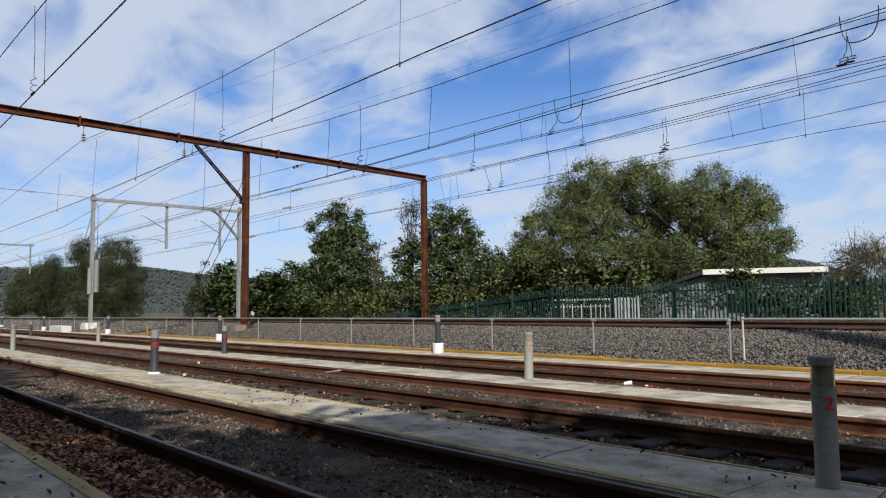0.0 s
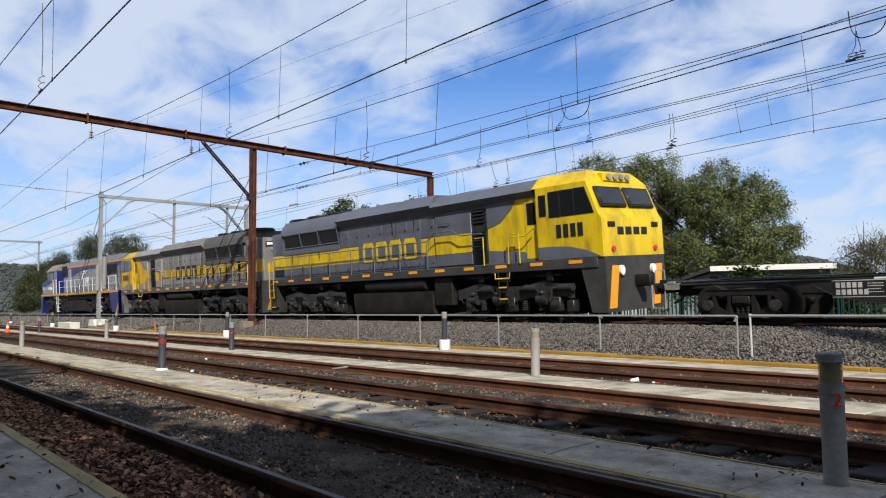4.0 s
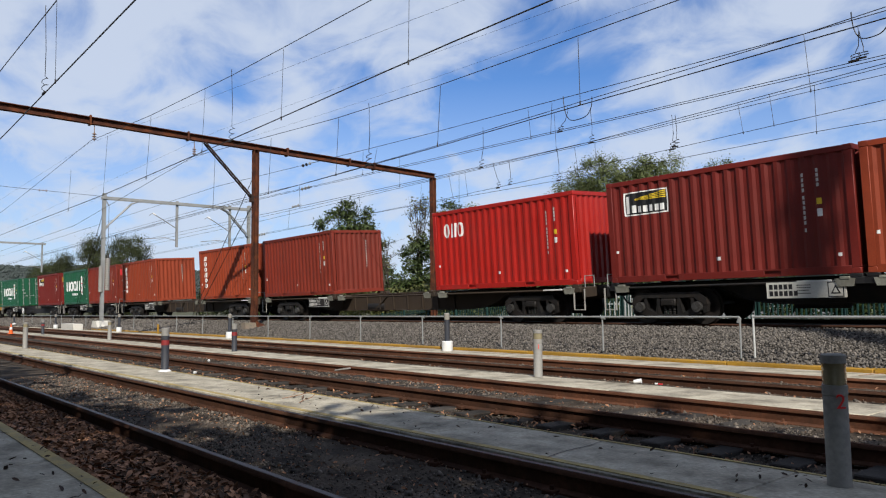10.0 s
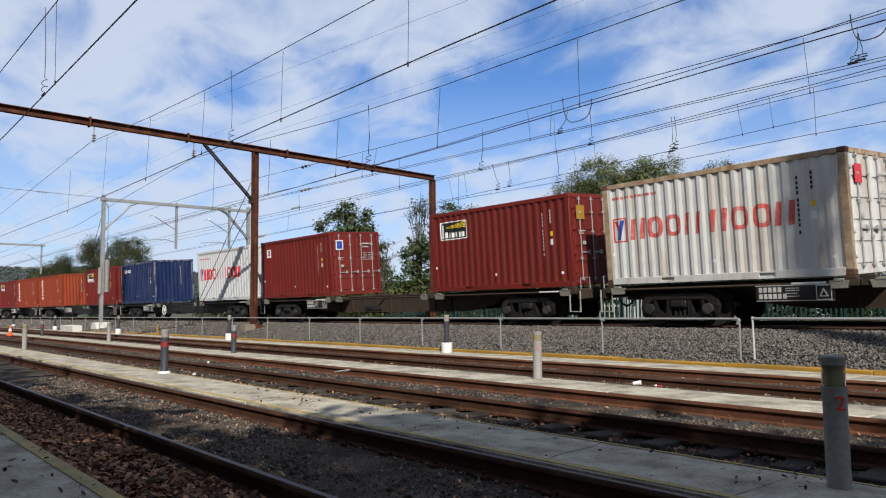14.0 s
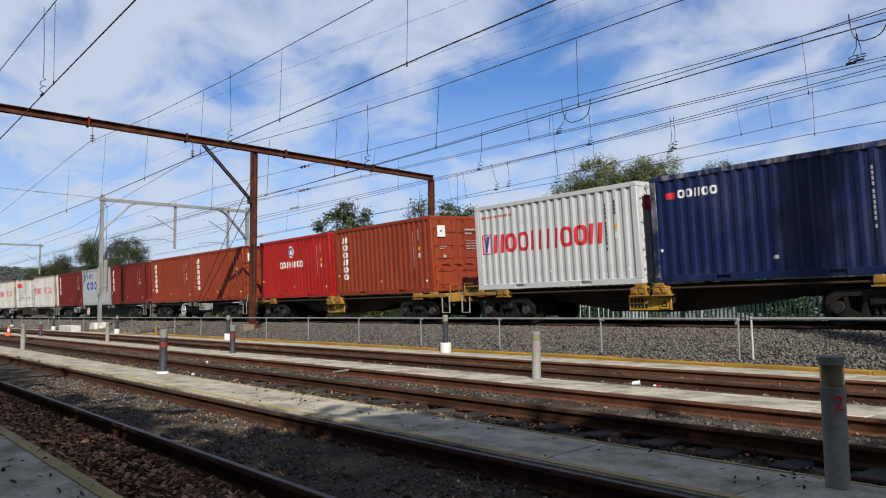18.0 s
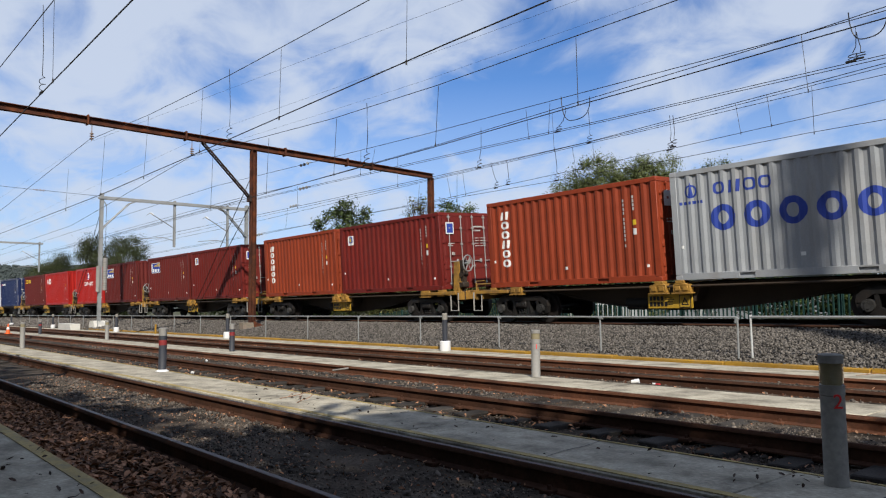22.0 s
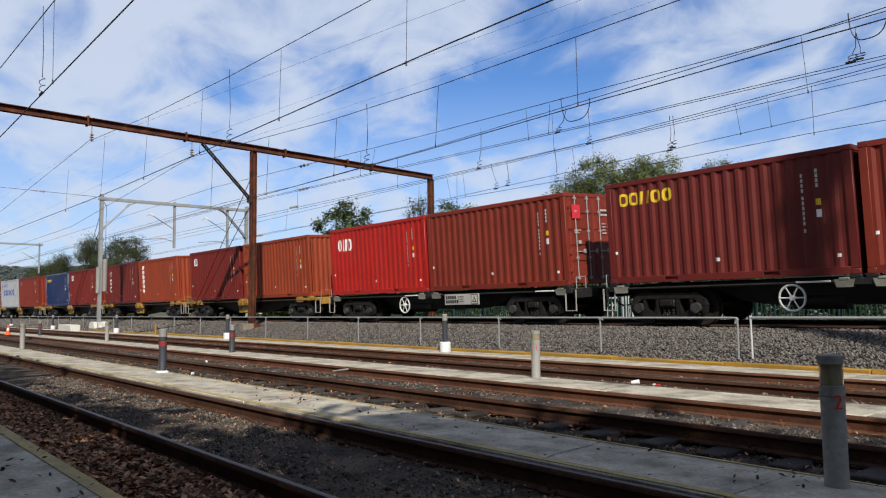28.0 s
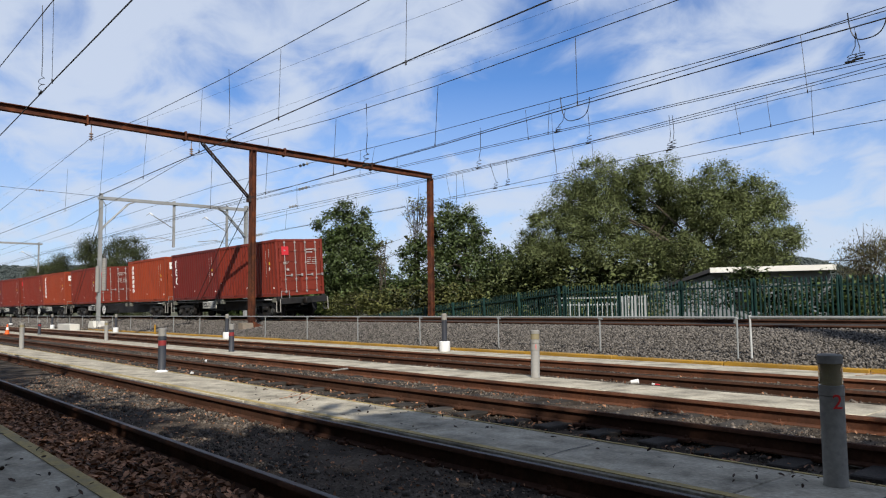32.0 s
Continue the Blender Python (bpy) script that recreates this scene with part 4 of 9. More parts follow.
def wires():
    # supports of each wire: distance along the track and height
    cable(3.05, 0.010, "dark messenger wire above the near yard track", (-131.00, 6.830), (-19.46, 6.830), (-14.35, 6.725), (40.00, 6.181))
    cable(3.05, 0.012, "dark contact wire above the near yard track", (-131.00, 5.128), (-19.13, 5.128), (-9.91, 5.233), (40.00, 5.732))
    cable(6.87, 0.008, "messenger wire over the middle yard track", (-131.00, 6.210), (-42.34, 6.210), (-26.76, 6.942), (-20.79, 6.562), (-15.40, 6.352), (-9.96, 6.258), (40.00, 5.758))
    cable(6.87, 0.011, "contact wire over the middle yard track", (-131.00, 5.018), (-42.11, 5.018), (-25.06, 4.850), (-15.36, 4.883), (-7.91, 4.932), (-5.89, 4.922), (40.00, 4.695))
    cable(10.50, 0.009, "messenger wire over the far yard track", (-131.00, 5.827), (-64.12, 5.827), (-43.80, 5.804), (-26.80, 6.858), (-16.81, 6.242), (-12.45, 6.099), (-6.31, 6.044), (40.00, 5.629))
    cable(10.50, 0.010, "contact wire over the far yard track", (-131.00, 4.674), (-23.64, 4.674), (-16.81, 4.688), (-12.72, 4.702), (-8.20, 4.756), (-6.91, 4.759), (-3.31, 4.793), (40.00, 5.202))
    cable(16.90, 0.011, "upper messenger wire of the main line", (-131.00, 8.073), (-39.58, 8.073), (-28.48, 7.713), (-20.46, 7.478), (-10.56, 7.277), (-7.08, 7.212), (-5.31, 7.297), (40.00, 7.750))
    cable(15.50, 0.010, "feeder wire beside the main line", (-131.00, 6.529), (-34.90, 6.529), (-28.00, 6.403), (-18.77, 6.466), (-12.10, 6.598), (-6.49, 6.704), (-4.87, 6.705), (40.00, 6.733))
    cable(16.95, 0.009, "contact wire of the main line", (-131.00, 6.818), (-38.16, 6.818), (-29.82, 6.688), (-20.54, 6.528), (-11.19, 6.353), (-5.38, 6.290), (40.00, 5.836))
    cable(17.10, 0.009, "second contact wire of the main line", (-131.00, 6.806), (-38.49, 6.806), (-30.09, 6.684), (-20.72, 6.513), (-11.29, 6.353), (-5.43, 6.263), (40.00, 5.809))
    cable(20.30, 0.011, "messenger wire beyond the main line", (-131.00, 7.048), (-71.49, 7.048), (-40.82, 6.843), (-24.61, 6.776), (-15.90, 6.787), (-12.61, 6.898), (-8.43, 7.032), (-6.45, 7.104), (40.00, 7.569))
    cable(20.35, 0.009, "second messenger wire beyond the main line", (-131.00, 6.718), (-40.92, 6.718), (-24.67, 6.715), (-13.45, 6.817), (-6.47, 7.032), (40.00, 7.497))
    cable(20.40, 0.009, "third messenger wire beyond the main line", (-131.00, 6.489), (-41.01, 6.489), (-24.73, 6.679), (-13.49, 6.776), (-8.43, 6.844), (-6.50, 6.844), (40.00, 6.844))
    cable(20.50, 0.009, "contact wire beyond the main line", (-131.00, 5.645), (-41.20, 5.645), (-34.53, 5.707), (-23.53, 5.785), (-16.85, 5.933), (-12.77, 6.029), (-6.57, 6.220), (40.00, 6.686))
    cable(20.60, 0.009, "lowest contact wire beyond the main line", (-131.00, 5.746), (-24.79, 5.746), (-17.61, 5.700), (-12.58, 5.702), (-8.57, 5.754), (-6.63, 5.736), (40.00, 5.303))
    cable(9.00, 0.003, "thin stay wire high over the yard", (-131.00, 8.686), (-35.50, 8.686), (-20.36, 7.587), (-11.98, 6.992), (-9.86, 6.830), (40.00, 6.331))
    cable(12.00, 0.003, "thin stay wire high over the yard", (-131.00, 8.320), (-28.18, 8.320), (-15.98, 7.786), (-9.52, 7.529), (40.00, 7.034))
    cable(13.00, 0.003, "thin stay wire high over the bank", (-131.00, 8.132), (-29.34, 8.132), (-20.46, 7.744), (-15.72, 7.563), (-8.46, 7.410), (40.00, 6.925))
    dropper_row(3.05, (-14.35, 6.72, -14.28, 5.19))
    dropper_row(6.87, (-16.89, 6.37, -17.04, 4.88), (-20.70, 6.54, -21.01, 4.81), (-24.80, 6.75, -25.13, 4.86), (-12.96, 6.28, -13.04, 4.87), (-29.29, 6.33, -29.52, 4.82), (-8.84, 6.19, -8.88, 4.90))
    dropper_row(10.50, (-20.58, 6.40, -20.74, 4.68), (-16.67, 6.21, -16.81, 4.69), (-12.39, 6.08, -12.52, 4.73), (-8.44, 6.04, -8.43, 4.78), (-24.83, 6.67, -24.96, 4.71))
    dropper_row(16.90, (-24.96, 7.57, -25.00, 6.59), (-23.95, 7.54, -24.27, 6.55), (-15.66, 7.31, -15.56, 6.36), (-14.66, 7.29, -14.74, 6.37), (-7.08, 7.21, -6.99, 5.86), (-22.44, 6.92, -22.45, 5.77), (-30.26, 6.82, -30.20, 5.80))
    dropper_row(20.40, (-17.60, 8.21, -17.54, 6.76), (-37.63, 6.84, -37.82, 5.75), (-30.44, 6.71, -30.54, 5.83), (-23.59, 6.69, -23.34, 5.75), (-22.93, 6.71, -22.95, 5.63), (-22.57, 6.69, -22.41, 5.73), (-16.69, 6.74, -16.56, 5.88), (-15.78, 6.82, -15.76, 5.98), (-10.53, 7.00, -10.40, 6.06), (-9.58, 7.03, -9.49, 6.11), (-8.34, 6.98, -8.34, 5.67))
    jumpers = ((3.05, -15.24, 6.82, -15.11, 5.20), (6.87, -15.40, 6.40, -15.36, 4.87), (10.50, -15.24, 6.21, -15.25, 4.74), (16.90, -17.75, 7.04, -17.84, 5.79), (20.40, -15.94, 7.90, -15.90, 6.78), (20.40, -17.51, 6.78, -17.44, 5.66), (20.40, -12.73, 6.99, -12.73, 5.99), (20.40, -12.61, 6.97, -12.60, 6.06), (20.40, -20.87, 6.76, -20.57, 5.80), (20.40, -19.98, 6.73, -19.91, 5.85), (16.90, -14.05, 6.93, -14.33, 6.36), (16.90, -5.94, 6.92, -6.02, 6.32), (16.90, -5.92, 6.82, -5.86, 6.34))
    for y, x1, z1, x0, z0 in jumpers:
        t = empty("jumper_wire", pose(0, y, 0), "curled jumper wire joining two overhead wires", "jumper wire", "jumper wires")
        k = min(1.0, (z1 - z0) / 1.1)
        pts = [(x1, 0, z1 + 0.10), (x1 + 0.01, 0, z1), (x1 * 0.5 + x0 * 0.5 + 0.03, 0.01, (z0 + z1) / 2), (x0, 0, z0 + 0.30 * k)]
        for a in range(13):
            pts.append((x0 + 0.10 * math.sin(a * 0.95), 0.05 * math.cos(a * 0.95), z0 + (0.27 - a * 0.0185) * k))
        pts.append((x0, 0, z0))
        obj("coil", Geo().path(pts, 0.0065 if y < 9 else 0.0095, 5), M_WIRE, t)
        obj("clamp", Geo().box(x0 - 0.15, x0 + 0.06, -0.02, 0.02, z0 - 0.028, z0 + 0.012, 0.006), M_WIRE, t)
    for xa, za, xm, zm, xb, zb in ((-14.21, 7.40, -13.73, 6.59, -13.13, 7.15), (-6.06, 7.40, -5.73, 6.74, -5.28, 7.40)):
        t = empty("jumper_loop", pose(0, 16.9, 0), "hanging loop of cable between messenger wires", "jumper loop", "jumper loops")
        pts = []
        for a in np.linspace(-1.57, 1.57, 19):
            u = math.sin(a)
            pts.append((xm + u * ((xm - xa) if u < 0 else (xb - xm)), 0.03 * math.cos(a), zm + ((za if u < 0 else zb) - zm) * (1 - math.cos(a)) ** 1.5))
        obj("loop", Geo().path(pts, 0.013, 6), M_WIRE, t)
    for x, y, z in ((-29.48, 16.9, 7.74), (-29.74, 17.0, 6.68), (-41.2, 20.5, 5.66), (-36.1, 20.0, 6.80)):
        t = empty("line_insulator", pose(x, y, z), "pale ribbed insulator string set in an overhead wire", "insulator", "wire insulators")
        g = Geo(); insulator(g, 0, 0, -0.5, 1.0); g.moved(pose(0, 0, 0, 0, 90, 0))
        obj("ribbed_body", g, M_GALV, t)
    t = empty("span_wire", pose(-47.1, 12.91, 8.06), "span wire running from the galvanised portal across the yard", "wire", "overhead wires")
    obj("cable", Geo().path([(0, 0, 0), (0, -3.38, 0.058), (0, -5.3, 0.098), (0, -20, 0.5)], 0.011, 5), M_WIRE, t)
    g = Geo(); insulator(g, 0, 0, -0.3, 0.6); g.moved(pose(0, -3.38, 0.058, 90, 0, 0))
    obj("span_insulator", g, M_INSUL, t)
    # two stays from the rusty post to the bank behind
    grow = Matrix.Translation(EYE) @ Matrix.Scale(GANTRY, 4) @ Matrix.Translation(-Vector(EYE))
    t = empty("guy_wires", grow @ pose(-26.65, 12.95, 0), "pair of dark stay wires bracing the rusty post", "stay wires")
    for k in (0, 1):
        obj("stay", Geo().tube((0.0, 0.0, 6.55 - k * 1.1), (-7.15 + k * 0.25, 0.05, 0.16), 0.015, 5), M_WIRE, t)
    t = empty("guy_wires", pose(-47.1, 12.95, 0), "pair of dark stay wires bracing the galvanised portal", "stay wires")
    for k in (0, 1):
        obj("stay", Geo().tube((0.0, 0.0, 7.3 - k * 0.9), (-9.5 + k * 0.4, 0.6, 0.2), 0.016, 5), M_WIRE, t)


wires()


# ---- posts, rails and fence ----
def light_bollard(x, y, h, kind, lean=0.0):
    label = {"lamp": "grey bollard light with a clear lens and red number",
             "grey": "pale grey weathered marker post on the walkway", "navy": "dark navy marker post with a red band"}[kind]
    t = empty("bollard", pose(x, y, 0, lean, lean * 0.5, 0), label, "bollard", "walkway bollards")
    r = 0.068
    lo = 0.185 if kind == "lamp" else 0.145
    body = {"lamp": M_BOLLARD, "grey": M_BOLLGREY, "navy": M_BOLLNAVY}[kind]
    obj("post", Geo().lathe([(r + 0.003, 0), (r + 0.003, 0.008), (r, 0.014), (r, h - lo - 0.065), (r - 0.004, h - lo - 0.06)], 24), body, t)
    obj("collar", Geo().lathe([(r - 0.006, h - lo - 0.06), (r + 0.003, h - lo - 0.058), (r + 0.003, h - lo), (r - 0.006, h - lo + 0.002)], 24), body, t)
    if kind == "lamp":
        obj("reflector", Geo().lathe([(0.05, h - lo), (0.05, h - 0.12), (0.046, h - 0.10), (0.052, h - 0.058)], 20), M_LENS, t, label="yellowed inner reflector")
    obj("lens", Geo().lathe([(r - 0.006, h - lo), (r - 0.001, h - lo + 0.004), (r - 0.001, h - 0.06), (r - 0.006, h - 0.056)], 24), {"lamp": M_CLEAR, "grey": M_LENS, "navy": M_BOLLGREY}[kind], t)
    obj("cap", Geo().lathe([(r - 0.01, h - 0.056), (r + 0.003, h - 0.054), (r + 0.003, h - 0.008), (r - 0.012, h)], 24), M_BOLLGREY if kind == "navy" else body, t)
    if kind != "lamp":
        obj("band", Geo().lathe([(r + 0.001, h - 0.31), (r + 0.003, h - 0.308), (r + 0.003, h - 0.222), (r + 0.001, h - 0.22)], 24),
            M_DULLRED if kind == "navy" else M_BOLLGREY, t)
    if kind == "navy" and x > -14:
        obj("base_ring", Geo().lathe([(r + 0.045, 0), (r + 0.04, 0.014), (r + 0.015, 0.028), (r + 0.002, 0.036)], 20), M_PLASTIC, t)
    return t


def digit(ch, size, parent, m, material):
    c = bpy.data.curves.new("digit", "FONT")
    c.body, c.size, c.extrude, c.align_x = ch, size, 0.002, "CENTER"
    o = new("number_mark", c)
    bpy.context.view_layer.update()
    me = bpy.data.meshes.new_from_object(o.evaluated_get(bpy.context.evaluated_depsgraph_get()))
    bpy.data.objects.remove(o)
    me.materials.clear()
    me.materials.append(None)
    return obj("number_mark", me, material, parent, m, "painted red number")


def yard_posts():
    b = light_bollard(-1.88, 4.66, 0.775, "lamp")
    az = math.degrees(math.atan2(-4.66, 1.88)) + 24
    a = radians(az)
    digit("2", 0.12, b, pose(0.0715 * math.cos(a), 0.0715 * math.sin(a), 0.458, 90, 0, az + 90), M_NUMBER)
    light_bollard(-13.29, 4.74, 0.775, "navy"); light_bollard(-25.1, 4.76, 0.775, "grey"); light_bollard(-37, 4.72, 0.775, "navy")
    p = light_bollard(-7.71, 8.42, 0.72, "grey", -1.6)
    az = math.degrees(math.atan2(-8.42, 7.71)) + 10
    a = radians(az)
    digit("1", 0.10, p, pose(0.0715 * math.cos(a), 0.0715 * math.sin(a), 0.43, 90, 0, az + 90), M_NUMBER)
    light_bollard(-18.25, 8.30, 0.72, "navy"); light_bollard(-29.2, 8.33, 0.72, "grey"); light_bollard(-40.0, 8.33, 0.72, "navy")
    for x in (-13.9, -26.6, -40.1, -53.5, -67.0):
        t = empty("marker_post", pose(x, 11.9, 0, random.uniform(-1.5, 1.5), random.uniform(-2, 1), 0), "black post in a white tub at the kerb", "marker post", "kerb marker posts")
        obj("tub", Geo().lathe([(0.13, 0), (0.14, 0.02), (0.135, 0.24), (0.12, 0.25)], 18), M_PLASTIC, t)
        obj("post", Geo().lathe([(0.065, 0.24), (0.065, 0.76), (0.055, 0.77)], 16), M_BOLLNAVY, t)
        obj("cap", Geo().lathe([(0.055, 0.77), (0.068, 0.775), (0.068, 0.92), (0.05, 0.935)], 16), M_BOLLARD, t)
    # tube handrail along the kerb
    t = empty("handrail", pose(-6.69, 12.72, 0), "low galvanised tube handrail along the yellow kerb", "handrail", "kerb handrails")
    obj("top_tube", Geo().path([(0, 0, 0.80), (-0.03, 0, 0.835), (-0.08, 0, 0.84), (-62, 0, 0.80)], 0.021, 8), M_GALV, t)
    me = Geo().tube((0, 0, -0.05), (0, 0, 0.82), 0.018, 8).mesh("post")
    for k in range(21):
        obj("post", me, M_GALV, t, pose(-0.02 - k * 3.06, 0, 0, random.uniform(-1, 1), random.uniform(-1, 1), 0))
        obj("tee", Geo().tube((-0.05 - k * 3.06, 0, 0.81), (0.05 - k * 3.06, 0, 0.81), 0.027, 8) if k else Geo().tube((-0.06, 0, 0.74), (-0.02, 0, 0.83), 0.027, 8), M_GALV, t)
    t = empty("handrail", pose(-6.45, 12.72, 0), "low tube handrail with a pale end post", "handrail", "kerb handrails")
    obj("end_post", Geo().tube((0, 0, -0.05), (-0.01, 0, 0.86), 0.019, 10).tube((-0.01, 0, 0.845), (-0.01, 0, 0.88), 0.026, 10), M_PICKET, t, label="white-painted end post")
    obj("top_tube", Geo().path([(0, 0, 0.845), (40, 0, 0.85)], 0.024, 8), M_GALV, t)
    for k in range(1, 8):
        obj("post", me, M_GALV, t, pose(k * 5.2, 0, 0))


yard_posts()


def yard_clutter():
    t = empty("traffic_cone", pose(-42.3, 7.37, 0) @ Matrix.Scale(0.76, 4), "orange traffic cone with a white band on the concrete", "traffic cone")
    obj("base", Geo().box(-0.19, 0.19, -0.19, 0.19, 0, 0.035, 0.01), M_CONEORANGE, t)
    obj("cone", Geo().lathe([(0.14, 0.035), (0.085, 0.34), (0.055, 0.52), (0.035, 0.66), (0.025, 0.67)], 18), M_CONEORANGE, t)
    obj("band", Geo().lathe([(0.098, 0.30), (0.098, 0.302), (0.070, 0.46), (0.066, 0.462)], 18), M_PLASTIC, t)
    t = empty("concrete_plinth", pose(-47.6, 11.8, 0), "weathered pale concrete plinth beside the kerb", "concrete block")
    obj("block", Geo().box(-2.6, 0.3, -0.35, 0.2, -0.16, 0.36, 0.03), M_PALECONC, t)
    t = empty("stub_post", pose(-34.9, 12.1, 0), "short yellow-painted stub post at the kerb", "post")
    obj("post", Geo().tube((0, 0, -0.03), (0, 0, 0.42), 0.045, 10).tube((0, 0, 0.42), (0, 0, 0.44), 0.05, 10), M_KERB, t)
    t = empty("marker_sign", pose(-42.3, 21.0, -0.3, 0, 8, 0), "small white marker plate on a stake beyond the main line", "sign")
    obj("stake", Geo().tube((0, 0, -0.1), (0, 0, 1.35), 0.022, 6), M_GALV, t)
    obj("plate", Geo().box(-0.22, 0.22, -0.035, -0.022, 1.18, 1.38, 0.004), M_PLASTIC, t)
    t = empty("paper_cup", pose(-6.06, 8.62, 0.034, 0, 0, 25), "crushed white paper cup lying on the walkway", "litter", "litter")
    obj("cup", Geo().lathe([(0.024, -0.05), (0.034, 0.055), (0.031, 0.057)], 14).moved(pose(0, 0, 0, 0, 82, 0)), M_PLASTIC, t)
    t = empty("red_scrap", pose(-5.75, 8.72, 0.012, 0, 0, 12), "red and white torn wrapper on the walkway", "litter", "litter")
    obj("wrapper", Geo().box(-0.05, 0.02, -0.012, 0.012, -0.01, 0.006, 0.004), M_REDMARK, t)
    obj("wrapper_edge", Geo().box(-0.09, -0.05, -0.015, 0.015, -0.01, 0.012, 0.005), M_PLASTIC, t)
    rr = random.Random(8)
    for x, y, z, r in ((-14.68, 9.13, -0.10, 0.055), (-11.27, 8.75, -0.12, 0.045), (-11.0, 8.8, -0.13, 0.035), (-10.2, 8.8, -0.12, 0.045), (-17.1, 7.14, -0.12, 0.05), (-14.2, 5.65, -0.13, 0.05), (-8.7, 9.4, -0.15, 0.03), (-12.1, 6.4, -0.15, 0.03), (-5.4, 6.6, -0.15, 0.025)):
        t = empty("white_litter", pose(x, y, z, rr.uniform(0, 40), rr.uniform(0, 40), rr.uniform(0, 180)), "crumpled white paper scrap between the rails", "litter", "litter")
        obj("paper", Geo().add([tuple(p * np.array((r, r * 0.7, r * 0.6))) for p in STONE_V], STONE_F.tolist()), M_PLASTIC, t)
    t = empty("fallen_branch", pose(-11.3, 7.2, -0.02, 0, 0, 15), "bleached broken board lying across the rail", "branch")
    obj("board", Geo().box(-0.16, 0.16, -0.05, 0.05, 0.0, 0.03, 0.008).moved(pose(0, 0, 0, 0, -8, 0)), M_BOLLGREY, t)
    rr = random.Random(12)
    for x, y in ((-8.1, 4.3), (-7.6, 4.25), (-19.0, 11.6), (-4.3, 11.5)):
        t = empty("twig", pose(x, y, 0.006 if 3.9 < y < 4.9 else 0.03, 0, 0, rr.uniform(0, 180)), "thin dry fallen twig", "twig", "fallen twigs")
        pts = [(0, 0, 0), (0.12, 0.02, 0.012), (0.25, -0.01, 0.03), (0.40, 0.03, 0.05)]
        obj("stem", Geo().path(pts, 0.004, 4).path([(0.12, 0.02, 0.012), (0.2, 0.09, 0.04), (0.26, 0.12, 0.045)], 0.003, 4), M_DRYLEAF, t)


yard_clutter()


def palisade():
    def run(name, x0, y0, dx, dy, count, z0, h, label, fall=0.0):
        az = math.degrees(math.atan2(dy, dx))
        t = empty(name, pose(x0, y0, z0, 0, fall, az), label, "fence", "palisade fences")
        pitch = 0.152
        prof = [(-0.032, 0), (-0.016, -0.022), (0.016, -0.022), (0.032, 0), (0.016, -0.016), (-0.016, -0.016)]
        g = Geo().prism([(a, b) for a, b in prof], 2, 0.06, h - 0.09)
        n = len(prof)
        g.add([(a, b, h - 0.09) for a, b in prof] + [(a * 0.25, b, h) for a, b in prof], [(i, (i + 1) % n, (i + 1) % n + n, i + n) for i in range(n)] + [tuple(range(n, 2 * n))])
        me = g.mesh("pale", smooth=False)
        for k in range(count):
            obj("pale", me, M_FENCE, t, pose(k * pitch, 0, random.uniform(-0.012, 0.012), 0, random.uniform(-0.6, 0.6), 0))
        L = count * pitch
        for z in (0.35, h - 0.28):
            obj("rail", Geo().box(-0.05, L, 0.0, 0.045, z - 0.025, z + 0.025), M_FENCE, t)
        pm = Geo().box(-0.05, 0.05, 0.05, 0.13, -0.1, h + 0.02, 0.005).mesh("post")
        k = 0.0
        while k < L:
            obj("post", pm, M_FENCE, t, pose(k, 0, 0))
            k += 2.74
    run("palisade_fence", -20.3, 24.0, 1, 0, 160, -0.25, 2.18, "dark green steel palisade fence behind the main line")
    run("palisade_fence", -20.4, 24.05, -0.99, 0.14, 120, -0.25, 2.16, "dark green palisade fence receding behind bushes", 4.0)


palisade()
# ---- trees ----
KITE_V = np.array([(-1, 0, 0), (0.1, 0.48, 0.14), (1, 0, -0.05), (0.1, -0.48, 0.14)])
KITE_F = np.array([(0, 1, 2, 3)])


def crown_points(lobes, clumps, per, spread, rg):
    """Clump centres in the outer part of each lobe, and the leaf places round them."""
    cs = []
    w = np.array([l[3] * l[4] * l[5] for l in lobes]) ** 0.67
    w = w / w.sum()
    for (cx, cy, cz, rx, ry, rz), share in zip(lobes, w):
        n = max(3, int(clumps * share))
        d = rg.normal(size=(n, 3))
        d /= np.linalg.norm(d, axis=1)[:, None]
        r = rg.uniform(0.25, 1.0, n) ** 0.45 * rg.uniform(0.85, 1.22, n)
        cs.append(np.stack([cx + d[:, 0] * rx * r, cy + d[:, 1] * ry * r, cz + d[:, 2] * rz * r], -1))
    c = np.concatenate(cs)
    w = np.concatenate([np.repeat([l[:3]], len(k), axis=0) for l, k in zip(lobes, cs)])
    p = np.repeat(c, per, axis=0)
    g = rg.normal(size=p.shape) * spread * rg.uniform(0.5, 1.35, len(c)).repeat(per)[:, None]
    g[:, 2] *= 0.85
    out = g / (np.linalg.norm(g, axis=1)[:, None] + 1e-6)
    far = np.repeat(c - w, per, axis=0)
    out += 0.9 * far / (np.linalg.norm(far, axis=1)[:, None] + 1e-6) + np.array((0, 0, 0.5))
    return c, p + g, out


